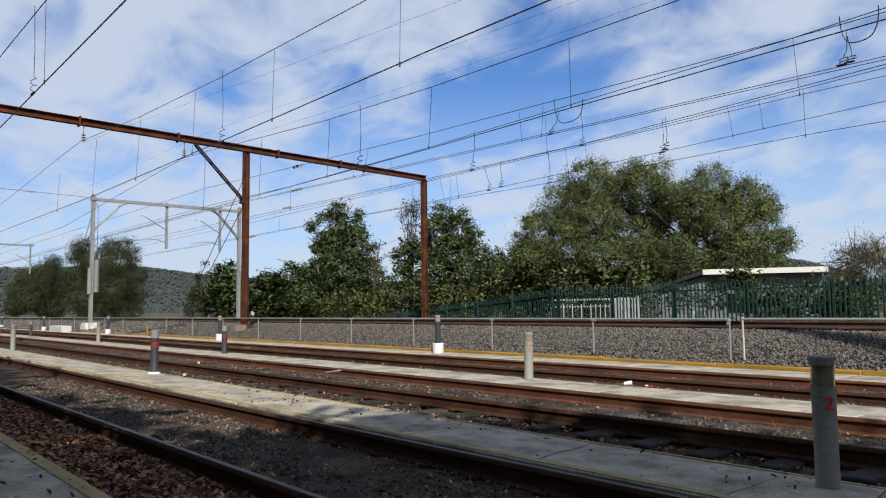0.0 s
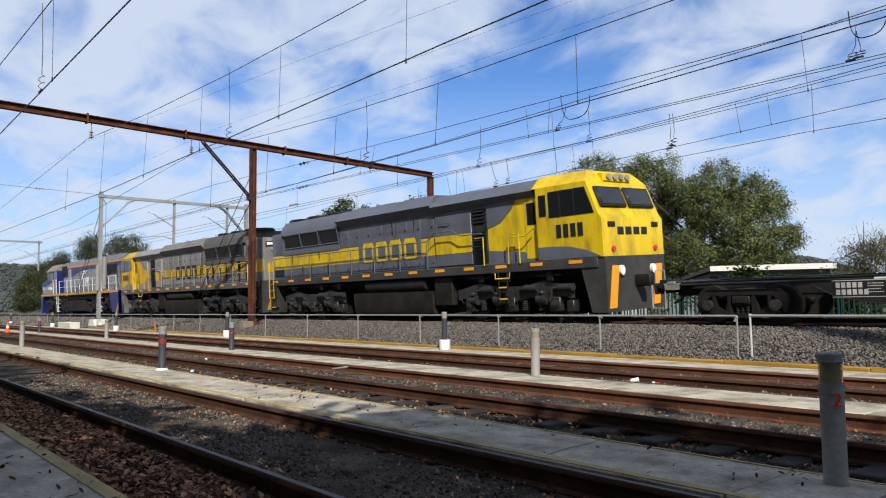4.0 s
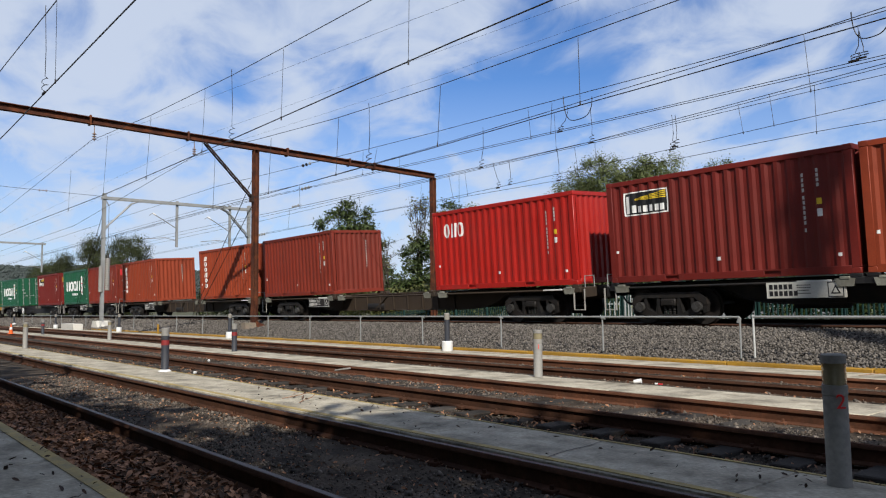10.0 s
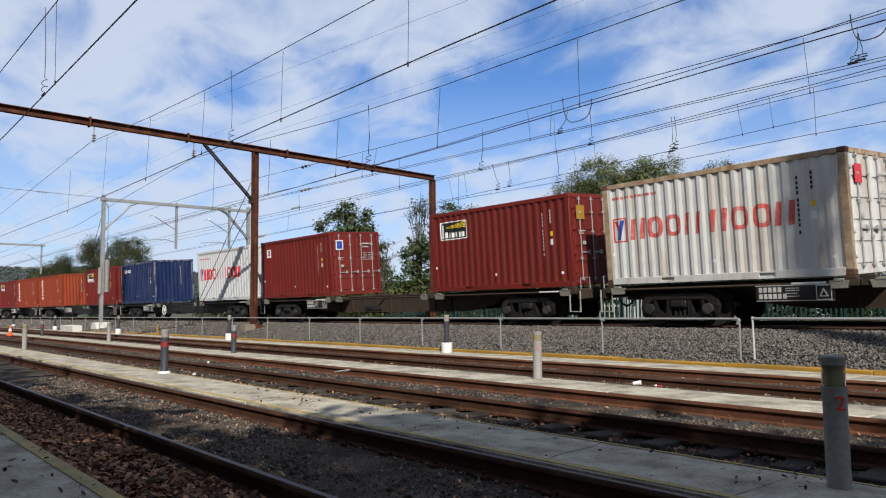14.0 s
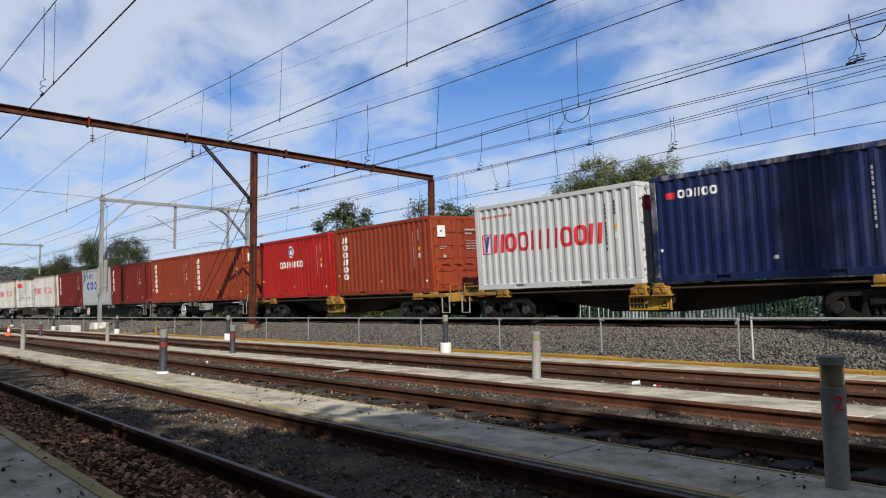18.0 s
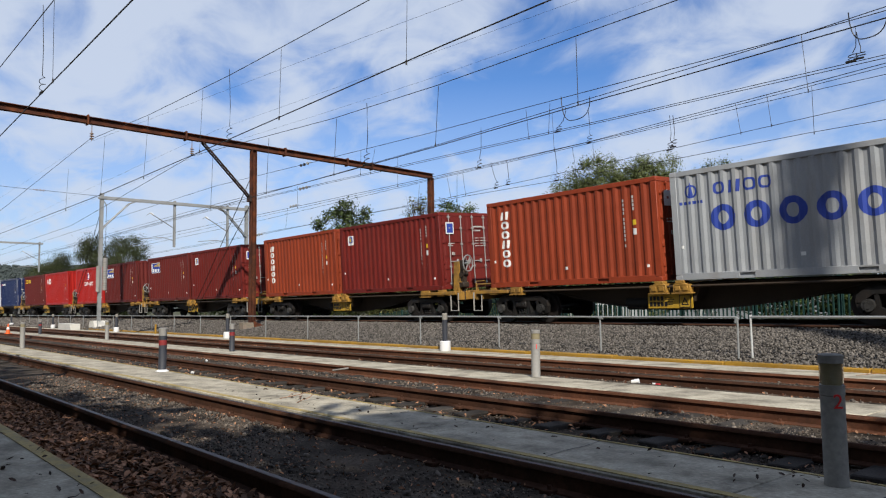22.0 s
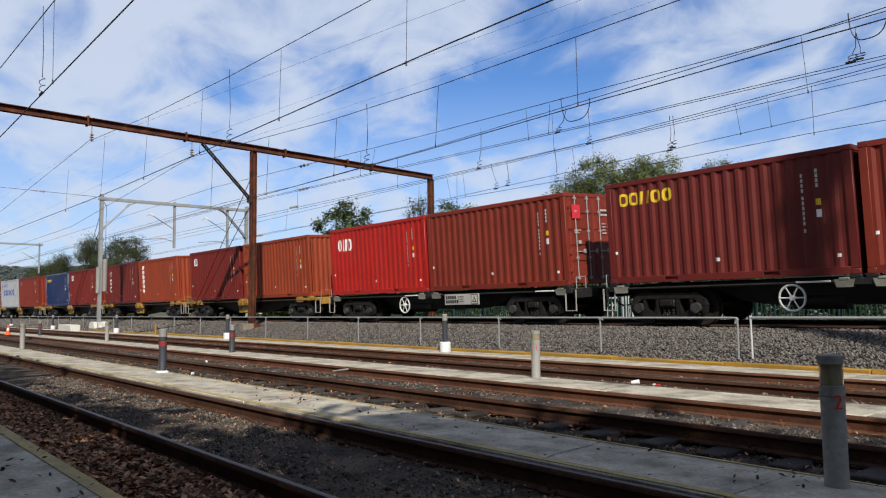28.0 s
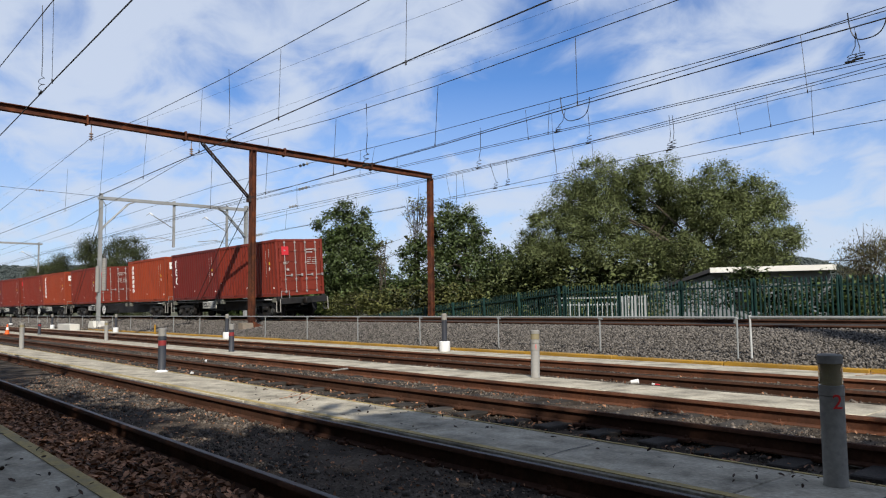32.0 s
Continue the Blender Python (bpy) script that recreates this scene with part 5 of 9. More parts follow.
def tree(name, at, lobes, trunk, clumps, per, leaf, spread, material, label, seed, limbs=16, category="tree", droop=0.5, trunk_r=0.2, twigs=0, upright=False, broad=1.0):
    rg = np.random.default_rng(seed)
    t = empty(name, pose(*at), label, category, "trees beside the line")
    c, p, out = crown_points(lobes, clumps, per, spread, rg)
    p[:, 2] = np.maximum(p[:, 2], 0.05)
    rot = flat_turns(len(p), rg, droop)
    if upright:
        rot = rot @ np.array([(0, 0, -1), (0, 1, 0), (1, 0, 0)])[None]
    v, f = scatter(KITE_V * np.array((1, broad, 1)), KITE_F, p, rg.uniform(leaf * 0.6, leaf * 1.35, len(p)), rot)
    me = bulk("crown", v, f, material, smooth=True)
    # leaves catch the light as the clump does that they grow on
    own = rot[:, :, 2] if not upright else rot[:, :, 1]
    out /= np.linalg.norm(out, axis=1)[:, None] + 1e-6
    own = own * np.where((own * out).sum(1) < 0, -1.0, 1.0)[:, None]
    nrm = 0.4 * own + 0.7 * out
    nrm /= np.linalg.norm(nrm, axis=1)[:, None] + 1e-6
    me.normals_split_custom_set_from_vertices(np.repeat(nrm, len(KITE_V), axis=0))
    o = new("crown", me)
    o.parent = t
    g = Geo()
    for tx, ty, th in trunk:
        bend = rg.normal(0, 0.12, 2)
        pts = [Vector((tx, ty, -0.3)), Vector((tx + bend[0], ty + bend[1], th * 0.5)), Vector((tx * 1.1 + bend[0] * 2, ty * 1.1 + bend[1] * 2, th))]
        rad = [trunk_r, trunk_r * 0.75, trunk_r * 0.5]
        for a in range(2):
            g.tube(pts[a], pts[a + 1], rad[a], 9, rad[a + 1], cap=a == 0)
    obj("trunk", g, M_BARK, t)
    pick = rg.choice(len(c), min(limbs, len(c)), replace=False)
    for k in pick:
        tx, ty, th = trunk[int(rg.integers(len(trunk)))]
        a = Vector((tx, ty, th * rg.uniform(0.55, 1.0)))
        b = Vector(c[k])
        mid = a.lerp(b, 0.5) + Vector((0, 0, 0.35))
        g = Geo()
        g.tube(a, mid, trunk_r * 0.36, 6, trunk_r * 0.22, cap=False).tube(mid, b, trunk_r * 0.22, 5, 0.02, cap=False)
        for _ in range(twigs):
            e = b + Vector(rg.normal(0, 0.5, 3))
            g.tube(mid.lerp(b, 0.7), e, 0.02, 4, 0.006, cap=False)
        obj("limb", g, M_BARK, t)
    return t


def balls(rows, depth=1.0):
    """Crown lobes from rows of (x, y, height, radius)."""
    return [(x, y, z, r * 1.02, r * depth, r * 0.95) for x, y, z, r in rows]


def planting():
    # large spreading tree behind the fence
    tree("broadleaf_tree", (-25.0, 38.0, -0.2), balls([(-2.49, -1.64, 8.65, 1.75), (-4.41, -2.3, 7.42, 1.59), (-5.53, -3.64, 5.77, 1.47), (-5.8, -4.41, 4.52, 1.11), (-1.86, -0.03, 8.48, 1.43), (0.02, 0.01, 8.69, 1.47), (0.73, 1.08, 7.8, 1.42), (3.2, 2.11, 8.19, 1.33), (4.37, 3.47, 7.44, 1.42), (5.52, 3.63, 6.65, 0.98), (5.95, 3.56, 4.73, 1.04), (5.12, 2.41, 4.9, 1.45), (2.86, 0.92, 6.87, 1.45), (3.99, 1.43, 5.9, 1.44), (-2.07, -2.56, 6.39, 1.78), (-1.29, 2.5, 6.84, 1.49), (0.5, 2.13, 5.93, 1.63), (-3.37, -3.65, 5.07, 1.64), (-1.35, -2.8, 4.13, 1.69), (0.17, -1.08, 3.87, 1.44), (2.28, -0.3, 4.01, 1.53), (4.27, 1.37, 3.95, 1.43), (5.67, 3.01, 3.6, 1.11), (-4.95, -4.45, 3.77, 1.37), (-1.48, 0.46, 5.76, 1.58)]),
         [(-1.0, 0, 4.4), (1.2, 0.3, 4.2), (3.6, 1.6, 4.0)], 1650, 190, 0.054, 0.25, LEAF_A, "broad spreading tree with olive-green leaves behind the fence", 21, limbs=40, droop=1.1, trunk_r=0.28)
    # dark trees and shrubs on the middle bank
    tree("broadleaf_tree", (-57.1, 37.0, -0.2), balls([(-0.05, -0.08, 10.4, 0.79), (-1.09, -0.77, 9.83, 0.63), (0.61, 1.49, 10.03, 0.53), (-1.17, -1.81, 9.03, 0.52), (0.09, 0.14, 8.93, 1.26), (-0.19, -1.21, 8.09, 0.83), (0.69, 1.62, 8.44, 0.95), (1.29, 0.89, 6.78, 1.66), (-0.33, -0.51, 6.57, 1.47), (-1.37, -1.38, 6.86, 0.74), (1.06, -0.2, 4.43, 2.17), (-1.46, -1.33, 4.78, 1.69), (0.95, 2.38, 4.76, 1.58), (0.68, -1.16, 2.14, 2.06), (1.89, 1.08, 2.37, 1.96), (-1.44, -2.23, 2.43, 1.68), (1.51, 3.25, 2.64, 1.27)], 0.95),
         [(0, 0, 8.4), (0.8, 0.6, 5)], 640, 80, 0.12, 0.30, LEAF_B, "tall dark glossy-leaved tree on the bank", 22, limbs=32, droop=0.9)
    tree("broadleaf_tree", (-40.6, 35.0, -0.2), balls([(0.17, 0.2, 8.19, 0.83), (0.54, 1.55, 8.17, 0.67), (0.14, -0.61, 7.14, 0.9), (0.67, 1.24, 6.95, 1.08), (1.59, 1.85, 6.2, 0.83), (-0.27, -1.08, 5.78, 1.15), (1.25, -0.08, 5.31, 1.46), (1.76, 2.35, 5.09, 1.08), (2.36, 3.5, 4.84, 0.83), (-1.92, -1.62, 5.25, 0.92), (0.38, -1.4, 3.49, 1.53), (1.81, 0.57, 3.27, 1.62), (2.84, 2.68, 3.27, 1.31), (-1.94, -2.25, 3.57, 1.07), (3.09, 4.81, 3.92, 1.09), (1.05, -0.93, 1.87, 1.45), (2.59, 1.48, 1.84, 1.38), (3.49, 4.05, 2.23, 1.24), (-2.43, -2.82, 1.93, 1.07)], 0.95),
         [(0.4, 0, 6.4), (1.6, 0.6, 5.0)], 640, 80, 0.095, 0.25, LEAF_B, "dark green tree rising behind the far gantry post", 23, limbs=30, droop=0.9)
    tree("sapling", (-42.6, 34.0, -0.2), balls([(0, 0, 8.6, 0.9), (1.1, 0, 8.8, 0.7), (-0.6, 0, 7.4, 0.6), (-0.4, 0, 6.4, 0.8)]), [(0, 0, 5.4), (-0.5, 0, 4.6)], 40, 13, 0.12, 0.25, LEAF_C,
         "thin pale sapling with sparse leaves", 24, limbs=26, trunk_r=0.08, twigs=3)
    tree("sapling", (-50.0, 36.0, -0.2), balls([(0, 0, 6.4, 0.9), (0.6, 0, 5.4, 1.0)]), [(0, 0, 5.0), (0.5, 0, 4.6)], 16, 8, 0.12, 0.25, LEAF_C,
         "bare twiggy sapling between two dark trees", 31, limbs=16, trunk_r=0.07, twigs=3)
    tree("shrub", (-67.0, 38.0, -0.2), balls([(0, 0, 4.0, 2.1), (-5.2, 0, 3.6, 2.0), (-9.6, 0, 3.2, 1.8), (3.5, 0, 3.2, 2.2), (-2.5, 0, 1.9, 2.2), (-7.5, 0, 1.7, 2.0), (2.5, 0, 1.6, 2.0)], 0.9),
         [(-3, 0, 2), (2, 0, 2.4)], 430, 40, 0.22, 0.40, LEAF_B, "dense dark green shrubs along the bank", 25, limbs=14, category="shrub", trunk_r=0.1)
    tree("shrub", (-81.0, 37.0, -0.2), balls([(-0.6, 0, 5.3, 1.6), (1.4, 0, 3.4, 2.2), (-2.0, 0, 2.2, 1.9), (3.6, 0, 1.9, 1.9)]),
         [(0, 0, 3), (3, 0, 2.4)], 230, 36, 0.23, 0.40, LEAF_B, "dark rounded shrubs beside the railway", 26, limbs=12, category="shrub", trunk_r=0.12)
    tree("shrub", (-38.1, 29.0, -0.3), balls([(-3.8, 0.4, 1.9, 1.0), (-6.7, 0.8, 1.5, 1.0), (-0.6, 0, 1.6, 1.0), (4.5, 0, 1.8, 1.1), (6.5, 0, 1.5, 1.0), (1.8, 0, 1.7, 1.0), (-2, 0, 0.8, 1.0), (3, 0, 0.8, 1.0), (-9.5, 1, 1.3, 1.0)]),
         [(0, 0, 0.8), (-5, 0, 0.8)], 330, 34, 0.11, 0.28, LEAF_C, "scrubby yellow-green bushes at the fence", 27, limbs=14, category="shrub", trunk_r=0.05)
    tree("shrub", (-28.6, 34.0, -0.2), balls([(-1.7, 0, 3.2, 1.4), (0.5, 0, 2.9, 1.3), (-3.9, 0, 3.0, 1.3), (3.0, 0, 2.7, 1.2), (5.2, 0, 2.7, 1.0), (-5.6, 0, 2.4, 1.4), (-2.6, 0, 1.5, 1.5), (1.6, 0, 1.5, 1.4), (4.6, 0, 1.4, 1.2)]),
         [(0, 0, 2)], 330, 40, 0.15, 0.34, LEAF_A, "olive-green undergrowth below the spreading tree", 28, limbs=12, category="shrub", trunk_r=0.1)
    tree("shrub", (-10.8, 31.0, -0.2), balls([(0.1, 0, 3.4, 0.55), (-0.5, 0, 3.0, 0.6), (0.8, 0, 3.2, 0.6), (0.4, 0, 2.5, 0.9), (-0.7, 0, 2.3, 0.6), (1.6, 0, 2.4, 0.9), (2.6, 0, 2.6, 0.8)]),
         [(0, 0, 1.4), (1.2, 0, 1.6)], 420, 34, 0.055, 0.22, LEAF_E, "wispy brownish-green shrub behind the fence", 29, limbs=40, category="shrub", trunk_r=0.05, twigs=4, upright=True, broad=0.4)
    tree("shrub", (-13.6, 27.5, -0.3), balls([(-3.1, 0, 1.7, 0.45), (-0.4, 0, 2.3, 0.55), (0.1, 0, 1.8, 0.7), (-1.6, 0, 1.7, 0.5), (2.7, 0, 1.7, 0.7), (1.5, 0, 1.5, 0.7), (3.8, 0, 1.5, 0.7), (0.8, 0, 0.9, 0.7), (3.2, 0, 0.8, 0.7)]),
         [(0, 0, 0.8)], 260, 34, 0.085, 0.22, LEAF_B, "leafy dark bush growing in front of the shed", 30, limbs=10, category="shrub", trunk_r=0.05)
    # feathery grey-green trees far along the line
    tree("casuarina_tree", (-118.0, 34.9, -0.2), balls([(-1.05, -3.54, 11.54, 1.42), (-1.78, -4.26, 9.84, 1.43), (-0.28, -2.72, 8.95, 1.7), (0.02, 0.08, 11.11, 1.42), (0.18, 2.03, 11.45, 1.52), (0.94, 3.18, 10.3, 1.14), (1.31, 0.9, 8.72, 2.26), (0.6, -1.48, 7.39, 2.45), (-1.23, -4.16, 6.56, 2.09), (1.0, 3.39, 7.05, 1.71), (1.66, 0.32, 4.39, 3.0), (0.08, -3.25, 3.56, 2.63), (1.21, 4.08, 3.98, 1.52), (1.64, 2.03, 1.81, 2.45), (0.42, -2.09, 1.26, 2.45)]),
         [(-0.8, -3, 9), (0.3, 1, 9)], 1050, 90, 0.13, 0.42, LEAF_D, "feathery grey-green conifer-like trees far along the line", 40, limbs=40, droop=0.35, trunk_r=0.16, upright=True, broad=0.4)
    tree("casuarina_tree", (-126.0, 27.3, -0.2), balls([(0.34, 1.59, 9.25, 0.99), (0.58, 0.78, 7.63, 1.39), (0.23, 2.48, 7.24, 1.1), (-0.14, -0.64, 7.81, 0.89), (-0.39, -1.8, 6.57, 1.39), (1.08, 0.26, 5.42, 1.77), (-1.0, -2.71, 4.85, 1.4), (0.49, 2.25, 4.58, 1.29), (0.74, -1.32, 3.26, 1.97), (0.82, 1.44, 1.95, 1.78), (-0.72, -3.31, 2.43, 1.39)]),
         [(0, 0, 6)], 760, 84, 0.13, 0.42, LEAF_D, "low feathery conifer-like trees beside the distant line", 41, limbs=26, droop=0.35, trunk_r=0.14, upright=True, broad=0.4)
    tree("casuarina_tree", (-91.5, 38.0, -0.2), balls([(0.7, 0, 5.8, 0.6), (-0.1, 0, 3.7, 1.1), (-0.9, 0, 2.0, 1.6), (1.3, 0, 7.4, 0.35)]), [(0, 0, 6)], 110, 24, 0.13, 0.30, LEAF_D,
         "slender feathery young conifer-like tree", 50, limbs=20, droop=1.2, trunk_r=0.06)


planting()


def distant_hill():
    """Wooded ridge far behind: a ridge sheet and clumps of foliage on it."""
    rg = np.random.default_rng(9)
    t = empty("wooded_hill", pose(0, 0, 0), "hazy forest-covered ridge on the horizon", "hill", kind="structure")
    R0, R1 = 620.0, 900.0
    v, f = [], []
    az = np.linspace(radians(-8), radians(178), 90)
    rows = 7

    def height(a):
        return 30 + 12 * math.sin(a * 3.1 + 0.6) + 7 * math.sin(a * 9.0 + 1.3) + 16 * math.exp(-((a - radians(164)) / 0.10) ** 2) + 22 * math.exp(-((a - radians(172.5)) / 0.075) ** 2) - 26 * math.exp(-((a - radians(85)) / 0.45) ** 2) + 21 * math.exp(-((a - radians(114)) / 0.10) ** 2)
    for a in az:
        for k in range(rows):
            u = k / (rows - 1)
            r = R0 + (R1 - R0) * u
            v.append((r * math.cos(a), r * math.sin(a), -1 + height(a) * math.sin(u * 1.57)))
    for i in range(len(az) - 1):
        for k in range(rows - 1):
            f.append((i * rows + k, (i + 1) * rows + k, (i + 1) * rows + k + 1, i * rows + k + 1))
    obj("slope", Geo().add(v, f).mesh("slope", fix=False), LEAF_FAR, t)
    n = 34000
    a = rg.uniform(radians(60), radians(176), n)
    u = rg.uniform(0, 1, n)
    r = R0 + (R1 - R0) * u
    z = np.array([height(x) for x in a]) * np.sin(u * 1.57) + rg.uniform(-0.8, 1.3, n)
    p = np.stack([r * np.cos(a), r * np.sin(a), z], -1)
    vv, ff = scatter(PEBBLE_V, PEBBLE_F, p, rg.uniform(0.9, 2.0, n), turns(n, rg))
    o = new("tree_canopy", bulk("tree_canopy", vv, ff, LEAF_FAR, smooth=True))
    o.parent = t
    o["kind"] = "stuff"


distant_hill()


def shade_trees():
    """Unseen trees on the camera's side of the yard, set to shade near tracks."""
    big = [(7.0, -4.0, 10.3), (12.8, -4.2, 10.6), (18.8, -4.8, 11), (2.0, -10, 11.5), (9.0, -10.5, 12.5), (-5, -11.5, 12), (-12.5, -12.5, 12), (-20, -13.5, 11.5), (17, -12, 14), (26, -12, 13), (-28, -14, 11.5), (2, -18, 15), (-36, -14, 11), (-45, -15, 11), (-55, -15, 11), (34, -14, 13), (43, -16, 13), (30, -4, 10), (42, -3, 10), (-3.4, -6, 9.5), (-11.4, -6, 9.1), (-19.2, -6, 9.6), (-27, -6.5, 9.9), (10.7, -4.6, 10.4)]
    for k, (x, y, h) in enumerate(big):
        tree("broadleaf_tree", (x - 0.4, y + 1.25, -0.14), [(0, 0, h - 2.0, 3.2, 2.4, 2.0), (2.8, 0.3, h - 2.8, 2.8, 2.4, 2.0), (-2.8, 0, h - 2.9, 2.8, 2.4, 2.0), (0.4, 0.2, h - 4.4, 4.2, 2.6, 1.8), (0, -0.5, h - 6.5, 3.8, 2.4, 1.8)],
             [(0, 0, h * 0.62)], 240, 29, 0.28, 0.5, LEAF_B, "leafy tree on the platform side of the yard", 60 + k, limbs=5, trunk_r=0.22)
    # extra crown out of view, added to keep the sun off the near bollard
    tree("broadleaf_tree", (6.5, -1.1, -0.14), [(0.2, 0.6, 7.4, 1.7, 1.3, 1.3), (-1.0, 0.9, 6.2, 1.5, 1.2, 1.2), (1.6, 0.2, 8.4, 1.4, 1.2, 1.2)],
         [(0, 0, 5.6)], 150, 40, 0.22, 0.4, LEAF_B, "unseen young leafy tree added to shade the near bollard", 91, limbs=5, trunk_r=0.12)
    # unseen tall row, added to hold back sky light from behind the platform
    for k, (x, h) in enumerate(((-72, 17), (-62, 18), (-52, 17.5), (-42, 18), (-32, 17), (-22, 17.5), (-12, 16.5), (-2, 16))):
        tree("broadleaf_tree", (x, -18.5 - (k % 3) * 1.2, -0.14), [(0, 0, h - 2.5, 3.6, 2.6, 2.5), (3.2, 0.3, h - 5.0, 3.4, 2.6, 2.6), (-3.2, 0, h - 5.5, 3.4, 2.6, 2.6), (0.4, 0.2, h - 8.5, 5.2, 2.8, 2.8), (0, -0.5, h - 12.5, 5.0, 2.6, 2.8)],
             [(0, 0, h * 0.62)], 330, 30, 0.34, 0.6, LEAF_B, "unseen tall leafy tree added behind the platform to block sky light", 110 + k, limbs=5, trunk_r=0.3)
    # out of view; lobes shaped to throw a shade band on train and bank
    tree("slender_tree", (16.7, 0.6, -0.14), [(0, 0, 25.4, 0.30, 0.30, 3.0), (0.06, 0, 20.5, 0.34, 0.34, 2.6), (0.06, 0, 16.0, 0.33, 0.33, 2.4), (1.3, 0, 20.0, 0.85, 0.45, 1.2)],
         [(0, 0, 25)], 520, 40, 0.09, 0.08, LEAF_D, "unseen tall slender tree added for the shade band on the train", 92, limbs=5, trunk_r=0.16)


shade_trees()


def sheds():
    t = empty("flat_roofed_shed", pose(-20.36, 36.0, -0.25, 0, 0, 30), "low grey shed with a flat roof and a cream fascia", "shed")
    w, d, h = 6.0, 7.0, 3.28
    obj("wall", Geo().box(0.2, w - 0.2, 0.7, d, 0, h - 0.3), M_SHEDWALL, t)
    obj("roof", Geo().box(-0.02, w, 0.06, d, h - 0.28, h - 0.03), M_SHEDWALL, t)
    obj("fascia", Geo().box(0, w, 0.0, 0.06, h - 0.28, h, 0.01), M_CREAM, t, label="cream fascia board")
    obj("side_wall", Geo().prism([(-2.3, 0), (-2.3, h - 1.05), (0.2, h - 0.3), (0.2, 0)], 1, 0.5, 0.6), M_SHEDWALL, t)
    obj("side_roof", Geo().prism([(-2.45, h - 1.05), (-2.4, h - 0.87), (0.0, h - 0.05), (0.0, h - 0.25)], 1, 0.0, 3.0), M_GRILLE, t)
    obj("window", Geo().box(1.2, 2.6, 0.64, 0.7, 1.0, 2.0), M_GLASS, t)
    # white slatted gate and a pile of pale blocks inside the fence
    t = empty("slatted_gate", pose(-23.5, 27.5, -0.2), "white-painted slatted gate standing behind the fence", "gate")
    for k in range(13):
        obj("slat", Geo().box(0.35 + k * 0.27, 0.35 + k * 0.27 + 0.035, 0, 0.03, 0.2, 1.45, 0.004), M_PICKET, t)
    for k in range(6):
        obj("board", Geo().box(3.55 + k * 0.24, 3.55 + k * 0.24 + 0.17, 0, 0.03, 0.2, 1.68 + 0.05 * (k % 2), 0.004), M_PICKET, t)
    for z in (1.30, 1.62):
        obj("rail", Geo().box(0, 4.95, 0.03, 0.07, z, z + 0.07, 0.005), M_PICKET, t)
    rr = random.Random(17)
    t = empty("pale_block_stack", pose(-16.4, 27.5, -0.2), "stack of pale concrete blocks behind the fence", "block stack")
    for x, z in ((0, 0.45), (0.22, 0.45), (0.02, 0.8), (0.24, 0.8), (0.0, 1.15), (0.62, 0.45), (0.65, 0.8), (1.2, 0.5)):
        obj("block", Geo().box(x, x + 0.2, 0, 0.3, z - 0.01, z + 0.3, 0.015), M_PICKET, t, pose(0, rr.uniform(-0.1, 0.1), 0))
    obj("base", Geo().box(-0.2, 1.6, -0.2, 0.5, -0.1, 0.44, 0.02), M_CONC, t)


sheds()
# ---- freight containers ----
CL, CW, CH = 6.058, 2.438, 2.591


def corrugated(length, height, depth, count, flat=0.27, slope=0.235):
    """Open sheet in x-z with trapezoid folds toward -y; returns (verts, faces)."""
    xs, ys = [], []
    p = length / count
    for k in range(count):
        b = k * p
        for u, d in ((0, 0), (flat, 0), (flat + slope, 1), (1 - slope, 1)):
            xs.append(b + u * p); ys.append(d * depth)
    xs.append(length); ys.append(0)
    v = [(x, y, z) for x, y in zip(xs, ys) for z in (0, height)]
    f = [(2 * i, 2 * i + 2, 2 * i + 3, 2 * i + 1) for i in range(len(xs) - 1)]
    return v, f


